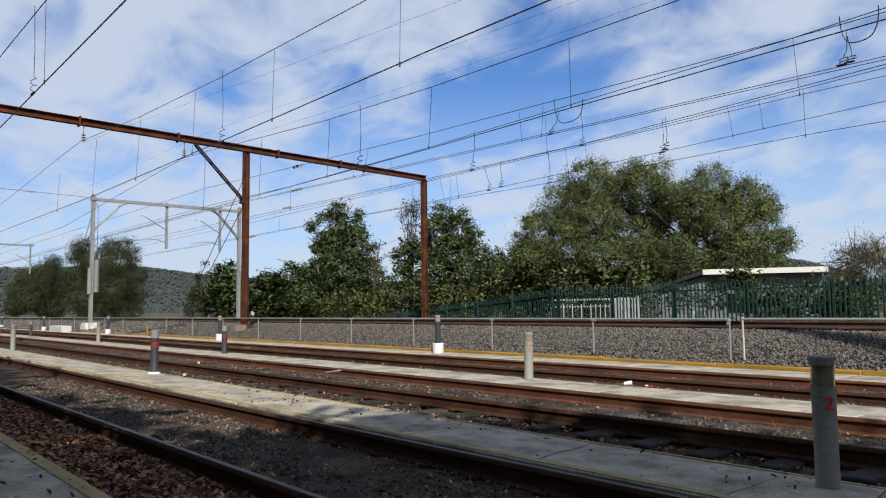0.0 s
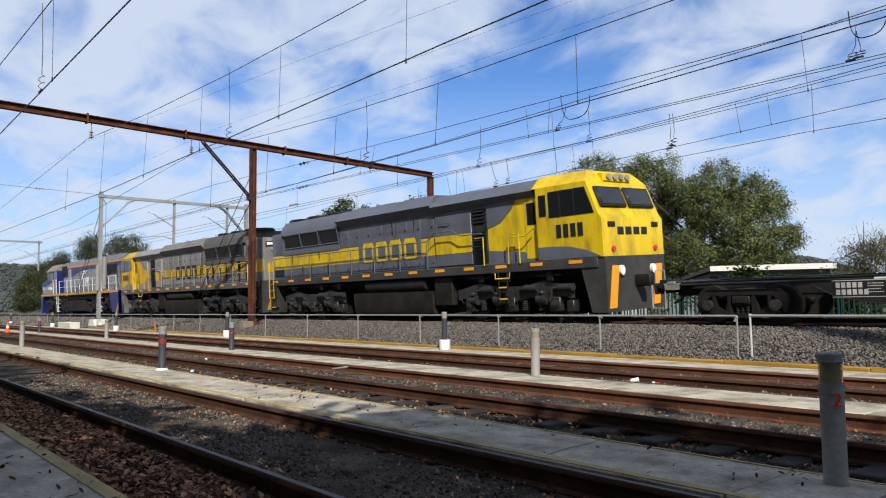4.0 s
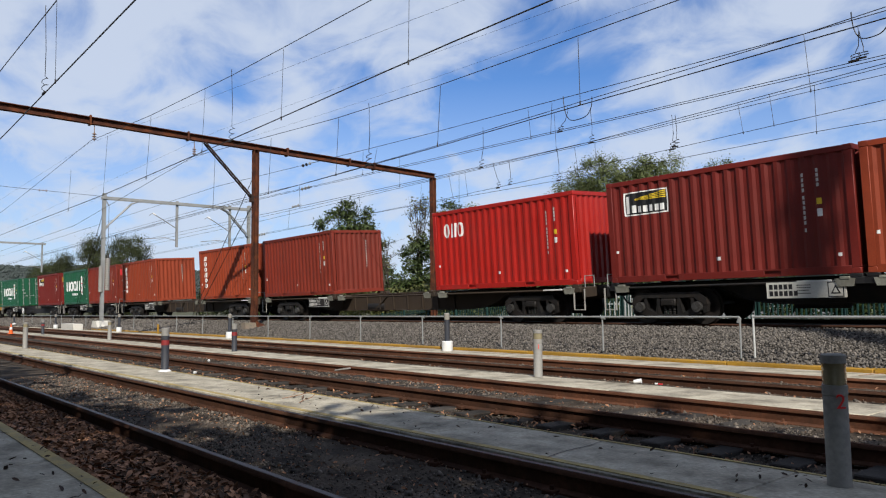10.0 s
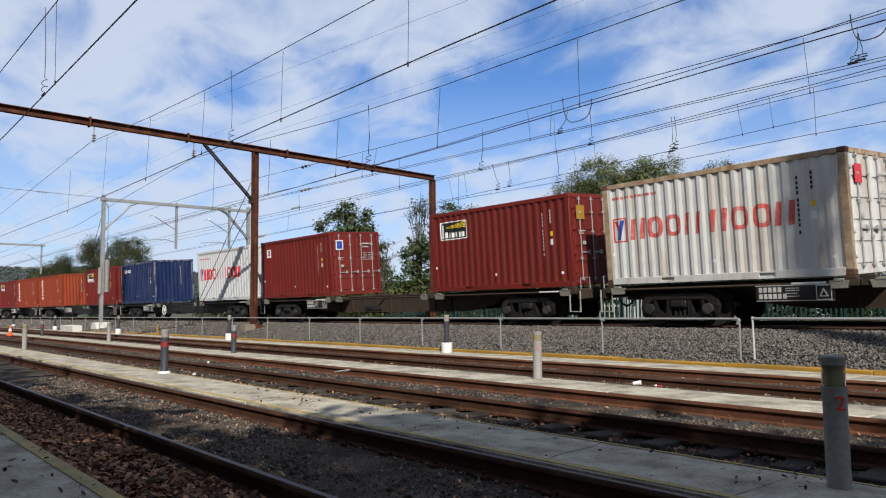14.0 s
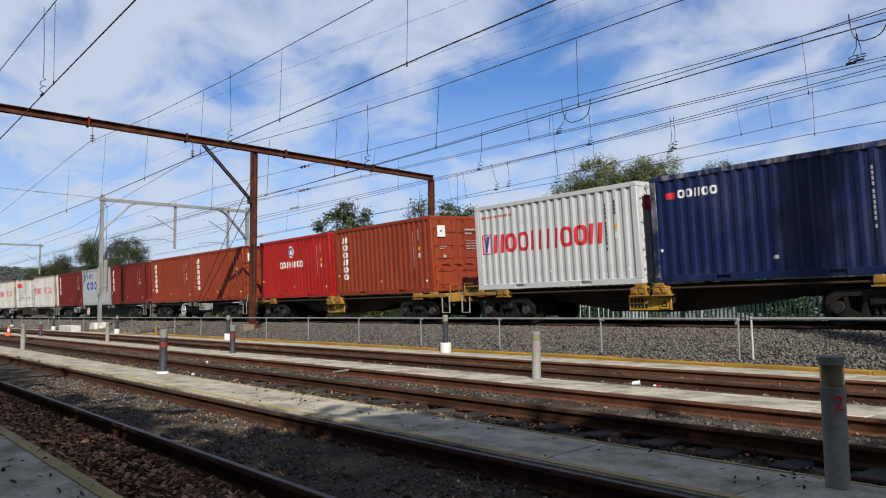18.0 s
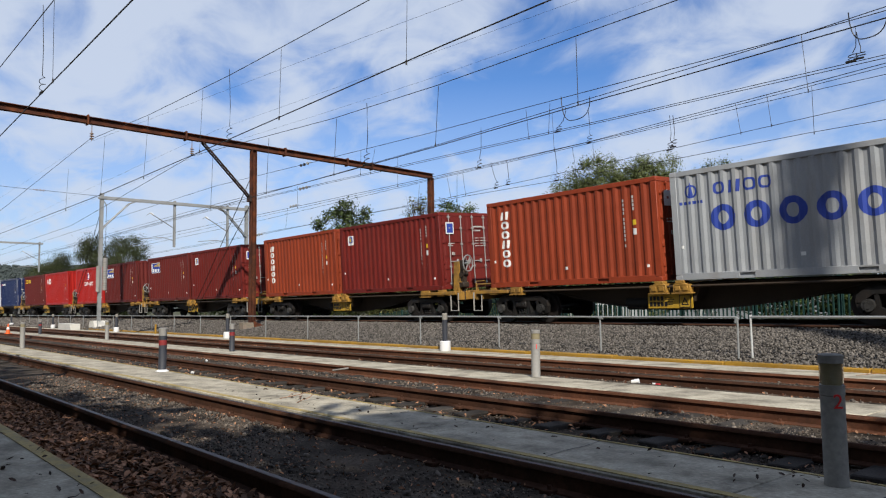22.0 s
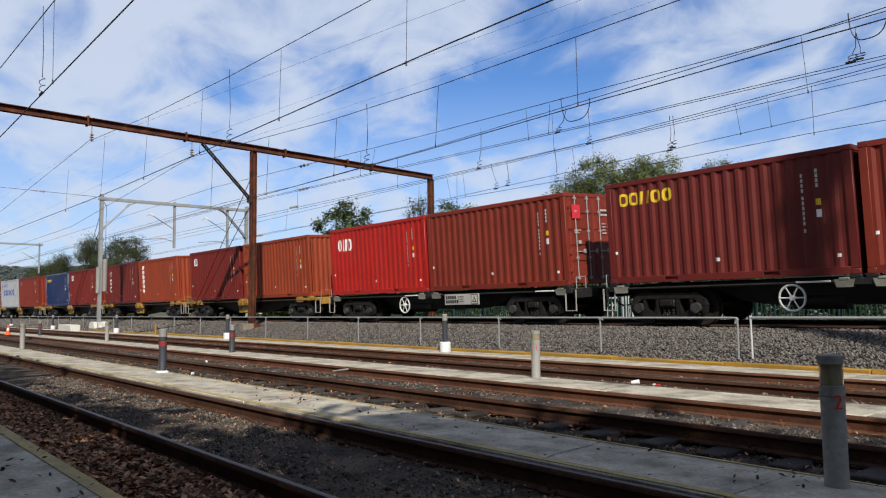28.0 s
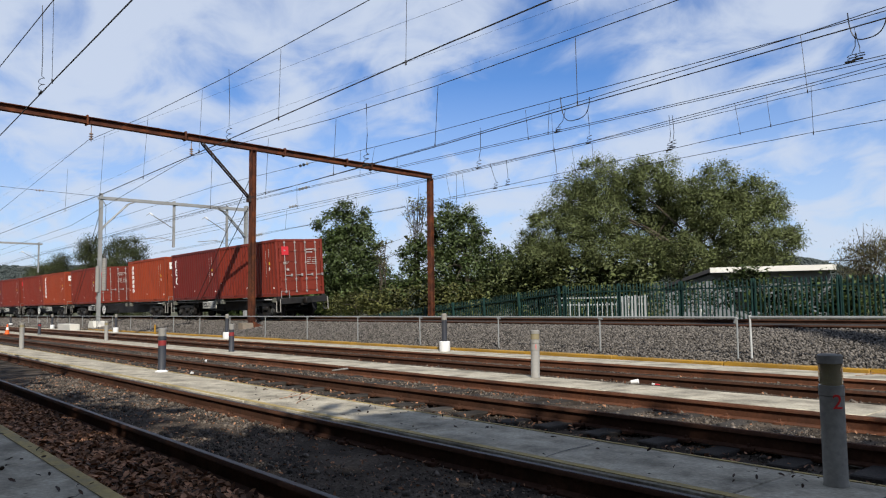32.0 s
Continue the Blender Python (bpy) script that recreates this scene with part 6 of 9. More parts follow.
def container_meshes():
    M = {}
    h0, h1 = 0.16, CH - 0.11
    v, f = corrugated(CL - 0.32, h1 - h0, 0.036, 20)
    M["side_near"] = Geo().add([(x - CL / 2 + 0.16, y - CW / 2 + 0.010, z + h0) for x, y, z in v], f).mesh("side_wall", smooth=False, fix=False)
    M["side_far"] = Geo().add([(x - CL / 2 + 0.16, CW / 2 - 0.010 - y, z + h0) for x, y, z in v], [tuple(reversed(q)) for q in f]).mesh("side_wall", smooth=False, fix=False)
    v, f = corrugated(CW - 0.30, h1 - h0, 0.045, 9)
    M["end"] = Geo().add([(CL / 2 - 0.02 - y, x - CW / 2 + 0.15, z + h0) for x, y, z in v], f).mesh("front_wall", smooth=False, fix=False)
    M["end_back"] = Geo().add([(-CL / 2 + 0.02 + y, x - CW / 2 + 0.15, z + h0) for x, y, z in v], f).mesh("end_wall", smooth=False, fix=False)
    g = Geo()
    for k in range(14):
        x = -CL / 2 + 0.25 + k * (CL - 0.5) / 14
        g.box(x + 0.06, x + 0.30, -CW / 2 + 0.16, CW / 2 - 0.16, CH - 0.03, CH - 0.012)
    g.box(-CL / 2 + 0.1, CL / 2 - 0.1, -CW / 2 + 0.05, CW / 2 - 0.05, CH - 0.06, CH - 0.03)
    M["roof"] = g.mesh("roof", smooth=False)
    M["post"] = Geo().box(-0.085, 0.085, -0.06, 0.06, 0.118, CH - 0.118, 0.012).mesh("corner_post")
    M["casting"] = Geo().box(-0.089, 0.089, -0.081, 0.081, 0, 0.118, 0.012).mesh("corner_casting")
    M["toprail"] = Geo().box(-CL / 2 + 0.17, CL / 2 - 0.17, -0.03, 0.03, -0.06, 0.06, 0.008).mesh("top_rail")
    g = Geo()
    a = -CL / 2 + 0.17
    for x0, x1 in ((a, -1.42), (-1.06, 1.06), (1.42, -a)):
        g.box(x0, x1, -0.025, 0.025, 0.0, 0.16, 0.006)
    for x in (-1.42, 1.06):
        g.box(x, x + 0.36, -0.025, 0.025, 0.125, 0.16).box(x, x + 0.36, -0.025, 0.025, 0.0, 0.035).box(x, x + 0.36, 0.012, 0.025, 0.035, 0.125)
    M["botrail"] = g.mesh("bottom_rail")
    M["floor"] = Geo().box(-CL / 2 + 0.1, CL / 2 - 0.1, -CW / 2 + 0.06, CW / 2 - 0.06, 0.10, 0.15).mesh("floor")
    M["endtop"] = Geo().box(-0.05, 0.05, -CW / 2 + 0.15, CW / 2 - 0.15, -0.06, 0.055, 0.008).mesh("end_rail")
    M["endbot"] = Geo().box(-0.05, 0.05, -CW / 2 + 0.15, CW / 2 - 0.15, 0.0, 0.15, 0.008).mesh("end_sill")
    g = Geo()   # door leaf with pressed panels, faces +x
    w = (CW - 0.30) / 2 - 0.01
    g.box(0.0, 0.03, 0, w, h0, h1, 0.006)
    n = 5
    for k in range(n):
        z = h0 + 0.08 + k * (h1 - h0 - 0.1) / n
        zz = z + (h1 - h0 - 0.1) / n - 0.1
        g.prism([(0.03, 0.04), (0.052, 0.09), (0.052, w - 0.09), (0.03, w - 0.04)], 2, z, zz)
    M["door"] = g.mesh("door", smooth=False)
    g = Geo().tube((0, 0, h0 - 0.03), (0, 0, h1 + 0.03), 0.017, 8)
    for z in (h0 + 0.03, h0 + 0.6, h0 + 1.35, h0 + 1.9, h1 - 0.05):
        g.box(-0.03, 0.025, -0.045, 0.045, z - 0.03, z + 0.03, 0.005)
    g.box(-0.01, 0.025, -0.02, 0.34, 0.92, 0.95).box(-0.02, 0.03, 0.28, 0.36, 0.88, 1.0, 0.006)
    M["rod"] = g.mesh("lock_rod")
    g = Geo()
    for z in (0.4, 0.9, 1.6, 2.2):
        g.box(-0.02, 0.03, -0.05, 0.05, z - 0.05, z + 0.05, 0.008)
    M["hinges"] = g.mesh("hinges")
    return M


CM = container_meshes()


SIDE_X0, SIDE_P = -CL / 2 + 0.16, (CL - 0.32) / 20


def side_depth(x):
    """How far the pressed side wall lies behind its outermost plane."""
    u = ((x - SIDE_X0) / SIDE_P) % 1.0
    if u < 0.27:
        return 0.0
    if u < 0.505:
        return 0.036 * (u - 0.27) / 0.235
    return 0.036 if u < 0.765 else 0.036 * (1 - u) / 0.235


def drape(g, prof, layer=1):
    """A painted patch on the pressed side wall: a convex outline in x-z that follows the folds."""
    xs = {round(x, 4) for x, z in prof}
    lo, hi = min(xs), max(xs)
    k = math.floor((lo - SIDE_X0) / SIDE_P)
    while SIDE_X0 + k * SIDE_P < hi:
        for u in (0, 0.27, 0.505, 0.765):
            x = round(SIDE_X0 + (k + u) * SIDE_P, 4)
            if lo < x < hi:
                xs.add(x)
        k += 1
    xs = sorted(xs)
    v = []
    for x in xs:
        zs = []
        for (xa, za), (xb, zb) in zip(prof, prof[1:] + prof[:1]):
            if min(xa, xb) - 1e-4 <= x <= max(xa, xb) + 1e-4:
                zs += [za, zb] if abs(xb - xa) < 1e-4 else [za + (zb - za) * (x - xa) / (xb - xa)]
        y = -CW / 2 + 0.010 + side_depth(x) - 0.0025 * layer
        v += [(x, y, min(zs)), (x, y, max(zs))]
    return g.add(v, [(2 * i, 2 * i + 2, 2 * i + 3, 2 * i + 1) for i in range(len(xs) - 1)])


def plate(g, x0, x1, z0, z1, layer=1):
    drape(g, [(x0, z0), (x1, z0), (x1, z1), (x0, z1)], layer)


def ring_mark(g, x0, x1, z0, z1, bold, layer=1, power=3.2):
    """A plain hollow frame with rounded corners, draped on the folds; power 2 is round, a high one square."""
    cx, cz, a, b = (x0 + x1) / 2, (z0 + z1) / 2, (x1 - x0) / 2, (z1 - z0) / 2

    def rim(a, b):
        out = []
        for k in range(20):
            u, w = math.cos(k * math.pi / 10 + math.pi / 20), math.sin(k * math.pi / 10 + math.pi / 20)
            r = (abs(u) ** power + abs(w) ** power) ** (-1 / power)
            out.append((cx + a * u * r, cz + b * w * r))
        return out
    o, n = rim(a, b), rim(a - bold, b - bold * 0.85)
    for k in range(20):
        j = (k + 1) % 20
        drape(g, [o[k], o[j], n[j], n[k]], layer)
    return g


def glyph(x0, x1, z0, z1, k, bold=0.24):
    """One plain shape for each big character: a hollow frame, or two bars."""
    g = Geo()
    w = bold * min(x1 - x0, z1 - z0) + 0.012
    if k % 3 == 1:
        w = (x1 - x0) * 0.32
        for a in (x0, x1 - w):   # two broad leaning bars
            drape(g, [(a - w * 0.12, z0), (a + w * 0.76, z0), (a + w * 1.12, z1), (a + w * 0.24, z1)])
        return g
    return ring_mark(g, x0, x1, z0, z1, w)


def row(x0, z0, w, h, n, gap):
    return [glyph(x0 + k * (w + gap), x0 + k * (w + gap) + w, z0, z0 + h, k + n) for k in range(n)]


def column(x0, z_top, w, h, n, gap):
    return [glyph(x0, x0 + w, z_top - k * (h + gap) - h, z_top - k * (h + gap), k + 1) for k in range(n)]


def bars(x0, x1, z0, h, seed=0):
    g = Geo()
    rr = random.Random(seed)
    x = x0
    while x < x1 - 0.03:
        w = rr.uniform(0.05, 0.11)
        plate(g, x, min(x + w, x1), z0, z0 + h)
        x += w + 0.035
    return g


def mark_meshes():
    D = {}
    lab = Geo(); plate(lab, 1.34, 1.78, 0.70, 2.10)
    inner = Geo()
    for z in (0.86, 1.18, 1.52, 1.86):
        plate(inner, 1.44, 1.70, z, z + 0.06, 2)
    D["shipping"] = [("lettering", row(-2.28, 1.02, 0.80, 0.74, 4, 0.08), M_WHITE), ("name_panel", lab, M_WHITE), ("panel_text", inner, M_REDMARK),
                     ("caption_strip", bars(-0.95, 0.45, 0.68, 0.15, 4), M_WHITE)]
    D["stack"] = [("lettering", column(-2.46, 2.26, 0.31, 0.235, 6, 0.05), M_WHITE)]
    D["short"] = [("lettering", row(-2.48, 1.70, 0.28, 0.46, 3, 0.05), M_WHITE)]
    b = Geo(); plate(b, -2.50, -1.22, 1.68, 2.28)
    yl = []
    for k in range(4):   # pale rays above the word
        q = drape(Geo(), [(-2.18, 2.06 + k * 0.012), (-1.28, 2.05 + k * 0.052), (-1.28, 2.08 + k * 0.052), (-2.18, 2.067 + k * 0.012)], 2)
        yl.append(q)
    lt = Geo()
    for k in range(6):
        plate(lt, -2.26 + k * 0.165, -2.15 + k * 0.165, 1.75, 1.94 - (0.03 if k else 0), 2)
    plate(lt, -2.44, -2.34, 1.74, 2.18, 2)
    bd = ring_mark(Geo(), -2.50, -1.22, 1.68, 2.28, 0.035, 2, 40)
    D["panel"] = [("sign_board", b, M_BLACKMARK), ("board_edge", bd, M_WHITE), *[("yellow_ray", q, M_YELLOW) for q in yl], ("board_text", lt, M_WHITE)]
    bb = Geo(); plate(bb, -2.50, -1.22, 1.68, 2.28)
    D["panel_blue"] = [("sign_board", bb, M_BLUEMARK), ("board_edge", bd, M_WHITE), *[("yellow_ray", q, M_YELLOW) for q in yl], ("board_text", lt, M_WHITE)]
    D["panel_pale"] = [("sign_board", bb, M_WHITE), ("board_text", lt, PAINTS["grey"])]
    sq = ring_mark(Geo(), -2.76, -2.36, 1.08, 1.70, 0.035, 1, 40)
    arm = drape(Geo(), [(-2.72, 1.62), (-2.62, 1.62), (-2.50, 1.36), (-2.60, 1.36)])
    si = drape(Geo(), [(-2.42, 1.64), (-2.52, 1.64), (-2.63, 1.14), (-2.53, 1.14)], 2)
    red = row(-2.22, 1.12, 0.42, 0.52, 4, 0.09)
    red += row(-0.02, 1.12, 0.42, 0.52, 4, 0.09)
    D["line"] = [("emblem", sq, M_REDMARK), ("emblem_arm", arm, M_REDMARK), ("emblem_inset", si, M_BLUEMARK), ("lettering", red, M_FADEDRED), ("caption_strip", bars(-2.75, -1.4, 2.18, 0.07, 6), M_FADEDRED)]
    D["line_bold"] = [("emblem", sq, M_REDMARK), ("emblem_arm", arm, M_REDMARK), ("emblem_inset", si, M_BLUEMARK), ("lettering", row(-2.24, 1.10, 0.44, 0.56, 4, 0.07) + row(-0.10, 1.10, 0.44, 0.56, 4, 0.07), M_REDMARK), D["line"][-1]]
    D["big"] = [("lettering", [ring_mark(Geo(), -2.02 + k * 0.79, -1.42 + k * 0.79, 1.10, 1.70, 0.17, 1, 2.0) for k in range(5)], M_BLUEMARK), ("caption_block", [glyph(-1.92 + k * 0.36, -1.64 + k * 0.36, 1.94, 2.22, k, 0.16) for k in range(4)], M_BLUEMARK),
                ("emblem_star", drape(Geo(), [(-2.56, 1.96), (-2.44, 1.96), (-2.50, 2.32)], 2), M_BLUEMARK), ("emblem", ring_mark(Geo(), -2.66, -2.34, 1.92, 2.24, 0.05, 1, 2.0), M_BLUEMARK), ("small_caption", bars(-2.8, -2.2, 1.78, 0.07, 8), M_BLUEMARK)]
    D["three"] = [("lettering", column(-2.54, 2.26, 0.26, 0.40, 3, 0.08), M_WHITE)]
    D["ues"] = [("lettering", column(-2.05, 2.15, 0.36, 0.36, 3, 0.14), M_WHITE)]
    D["yellow_word"] = [("lettering", row(-2.62, 1.96, 0.27, 0.32, 5, 0.05), M_YELLOW)]
    def disc(x, z, r, layer):
        return drape(Geo(), [(x + r * math.cos(a * math.pi / 14), z + r * math.sin(a * math.pi / 14)) for a in range(28)], layer)
    dsc = disc(-0.15, 1.98, 0.25, 1)
    din = disc(-0.15, 1.98, 0.19, 2)
    dr = drape(Geo(), [(-0.24, 1.86), (-0.06, 1.86), (-0.15, 2.12)], 3)
    D["disc"] = [("emblem", dsc, M_WHITE), ("emblem_inset", din, M_BLUEMARK), ("emblem_star", dr, M_WHITE), ("lettering", row(-1.15, 1.30, 0.2, 0.27, 8, 0.05), M_WHITE)]
    s0 = Geo(); plate(s0, -2.58, -2.34, 2.0, 2.16)
    D["sea"] = [("emblem", s0, M_REDMARK), ("lettering", row(-2.26, 2.0, 0.17, 0.20, 5, 0.04), M_WHITE)]
    D["sea_yellow"] = [("lettering", row(-2.55, 1.96, 0.17, 0.20, 5, 0.04), M_YELLOW)]
    f0 = Geo(); plate(f0, -2.48, -2.14, 1.86, 2.22)
    f1 = Geo(); plate(f1, -2.44, -2.18, 1.94, 2.18, 2)
    f2 = Geo(); plate(f2, -2.40, -2.24, 1.98, 2.14, 3)
    D["flag"] = [("badge", f0, M_WHITE), ("badge_field", f1, M_BLUEMARK), ("badge_mark", f2, M_YELLOW)]
    tl = Geo(); plate(tl, -2.35, -1.92, 0.42, 2.10)
    ti = Geo()
    for k in range(8):
        plate(ti, -2.24, -2.03, 0.5 + k * 0.19, 0.62 + k * 0.19, 2)
    D["label_strip"] = [("name_panel", tl, M_WHITE), ("panel_text", ti, PAINTS["teal"])]
    bd = disc(-2.2, 2.1, 0.16, 1)
    D["dot"] = [("badge", bd, PAINTS["teal"])]
    D["none"] = []
    idc = Geo()
    for k in range(11):
        plate(idc, 1.99, 2.04, 2.05 - k * 0.105 - (0.05 if k > 3 else 0) - (0.05 if k > 9 else 0), 2.125 - k * 0.105 - (0.05 if k > 3 else 0) - (0.05 if k > 9 else 0))
    for k in range(4):
        plate(idc, 2.295, 2.345, 2.12 - k * 0.10, 2.195 - k * 0.10)
    st1 = Geo(); plate(st1, 2.27, 2.38, 1.45, 1.58)
    st2 = Geo(); plate(st2, 2.27, 2.38, 1.20, 1.36)
    s1 = Geo(); plate(s1, -0.05, 0.07, 0.42, 0.50)
    s2 = Geo(); plate(s2, 2.62, 2.69, 0.36, 0.43)
    s3 = Geo(); plate(s3, -2.82, -2.76, 0.75, 0.82)
    base = [("serial_code", idc, M_STENCIL), ("yellow_sticker", st1, M_YELLOW), ("white_sticker", st2, M_WHITE), ("sticker", s1, M_WHITE), ("sticker", s2, M_WHITE), ("sticker", s3, M_WHITE)]

    def welded(n, g):
        me = g.mesh(n, smooth=False, fix=False)
        bm = bmesh.new(); bm.from_mesh(me)
        bmesh.ops.remove_doubles(bm, verts=bm.verts, dist=0.0004)
        bm.to_mesh(me); bm.free()
        return me
    for k in list(D):
        out = []
        for n, g, m in D[k]:
            if isinstance(g, list):   # one part for each shape
                for b in g:
                    out.append(("letter_shape", welded("letter_shape", b), m))
            else:
                out.append((n, welded(n, g), m))
        D[k] = out
    return D, [(n, g.mesh(n, smooth=False, fix=False), m) for n, g, m in base]


MARKS, BASE_MARKS = mark_meshes()
g = Geo()
for k in range(11):
    g.box(CL / 2 + 0.035, CL / 2 + 0.040, 0.365, 0.405, 2.11 - k * 0.105, 2.165 - k * 0.105)
END_CODE = g.mesh("end_code", smooth=False)
g = Geo()
rr = random.Random(2)
for y0, y1, z0, h in ((0.30, 0.82, 2.08, 0.055), (0.30, 0.62, 1.95, 0.05), (0.34, 0.52, 1.70, 0.03), (0.60, 0.86, 1.70, 0.03), (0.34, 0.52, 1.61, 0.03), (0.60, 0.86, 1.61, 0.03),
                      (0.34, 0.50, 1.52, 0.03), (0.60, 0.84, 1.52, 0.03), (0.34, 0.54, 1.43, 0.03), (0.60, 0.86, 1.43, 0.03), (-0.75, -0.62, 1.15, 0.10), (-0.9, -0.6, 1.52, 0.03), (-0.9, -0.68, 1.45, 0.03)):
    y = y0
    while y < y1:
        ww = min(rr.uniform(0.025, 0.05), y1 - y)
        g.box(CL / 2 + 0.040, CL / 2 + 0.046, y, y + ww, z0, z0 + h)
        y += ww + 0.018
DOOR_CODE = g.mesh("door_text", smooth=False)
DOOR_FIELD = Geo().box(CL / 2 + 0.047, CL / 2 + 0.050, -0.93, -0.66, 1.90, 2.21).mesh("badge_field", smooth=False)
DOOR_BADGE = Geo().box(CL / 2 + 0.040, CL / 2 + 0.046, -0.97, -0.62, 1.86, 2.25).mesh("door_badge", smooth=False)


def container(colour, end, mark, words):
    t = empty("shipping_container", Matrix(), words, "container", "containers on the train")
    p = PAINTS[colour]
    edge = {"white": M_RUSTEDGE, "blue": M_SCUFFBLUE}.get(colour, p)
    obj("side_wall", CM["side_near"], p, t)
    obj("side_wall", CM["side_far"], p, t)
    obj("roof", CM["roof"], p, t)
    obj("floor", CM["floor"], M_FRAME, t)
    for sx, sy in itertools.product((-1, 1), (-1, 1)):
        obj("corner_post", CM["post"], edge, t, pose(sx * (CL / 2 - 0.088), sy * (CW / 2 - 0.062), 0))
        for z in (0, CH - 0.118):
            obj("corner_casting", CM["casting"], M_CASTING if colour == "white" else p, t, pose(sx * (CL / 2 - 0.088), sy * (CW / 2 - 0.080), z))
    for sy in (-1, 1):
        obj("top_rail", CM["toprail"], edge, t, pose(0, sy * (CW / 2 - 0.033), CH - 0.064))
        obj("bottom_rail", CM["botrail"], p, t, pose(0, sy * (CW / 2 - 0.030), 0.0))
    for sx in (-1, 1):
        obj("end_rail", CM["endtop"], edge, t, pose(sx * (CL / 2 - 0.055), 0, CH - 0.06))
        obj("end_sill", CM["endbot"], p, t, pose(sx * (CL / 2 - 0.055), 0, 0.01))
    obj("end_wall", CM["end_back"], p, t)
    if end == "door":
        for k, y in enumerate((-CW / 2 + 0.15, 0.005)):
            d = obj("door", CM["door"], p, t, pose(CL / 2 - 0.05, y, 0))
            for yy in (0.26, 0.80):
                obj("lock_rod", CM["rod"], M_ROD if colour != "orange" else p, d, pose(0.075, yy, 0))
            obj("hinges", CM["hinges"], p, d, pose(0.03, 0.02 if k == 0 else (CW - 0.3) / 2 - 0.03, 0))["kind"] = "stuff"
        obj("door_text", DOOR_CODE, M_STENCIL, t)["kind"] = "stuff"
        if mark in ("panel", "flag", "stack", "none", "line", "line_bold"):
            b = obj("door_badge", DOOR_BADGE, {"panel": M_KERB, "none": M_REDMARK, "line": M_REDMARK, "line_bold": M_REDMARK}.get(mark, M_WHITE), t)
            if mark == "flag":
                obj("badge_field", DOOR_FIELD, M_BLUEMARK, b)
    else:
        obj("front_wall", CM["end"], p, t)
        obj("end_code", END_CODE, M_STENCIL, t)["kind"] = "stuff"
    for n, me, m in MARKS[mark] + BASE_MARKS:
        if colour in ("white", "clean", "grey") and n == "serial_code":
            m = M_BLACKMARK
        o = obj(n, me, m, t)
        if n in ("serial_code", "small_stickers", "caption_strip", "small_caption", "panel_text", "board_text"):
            o["kind"] = "stuff"
    return t
# ---- wagons ----
DECK = 1.07
WR = 0.43


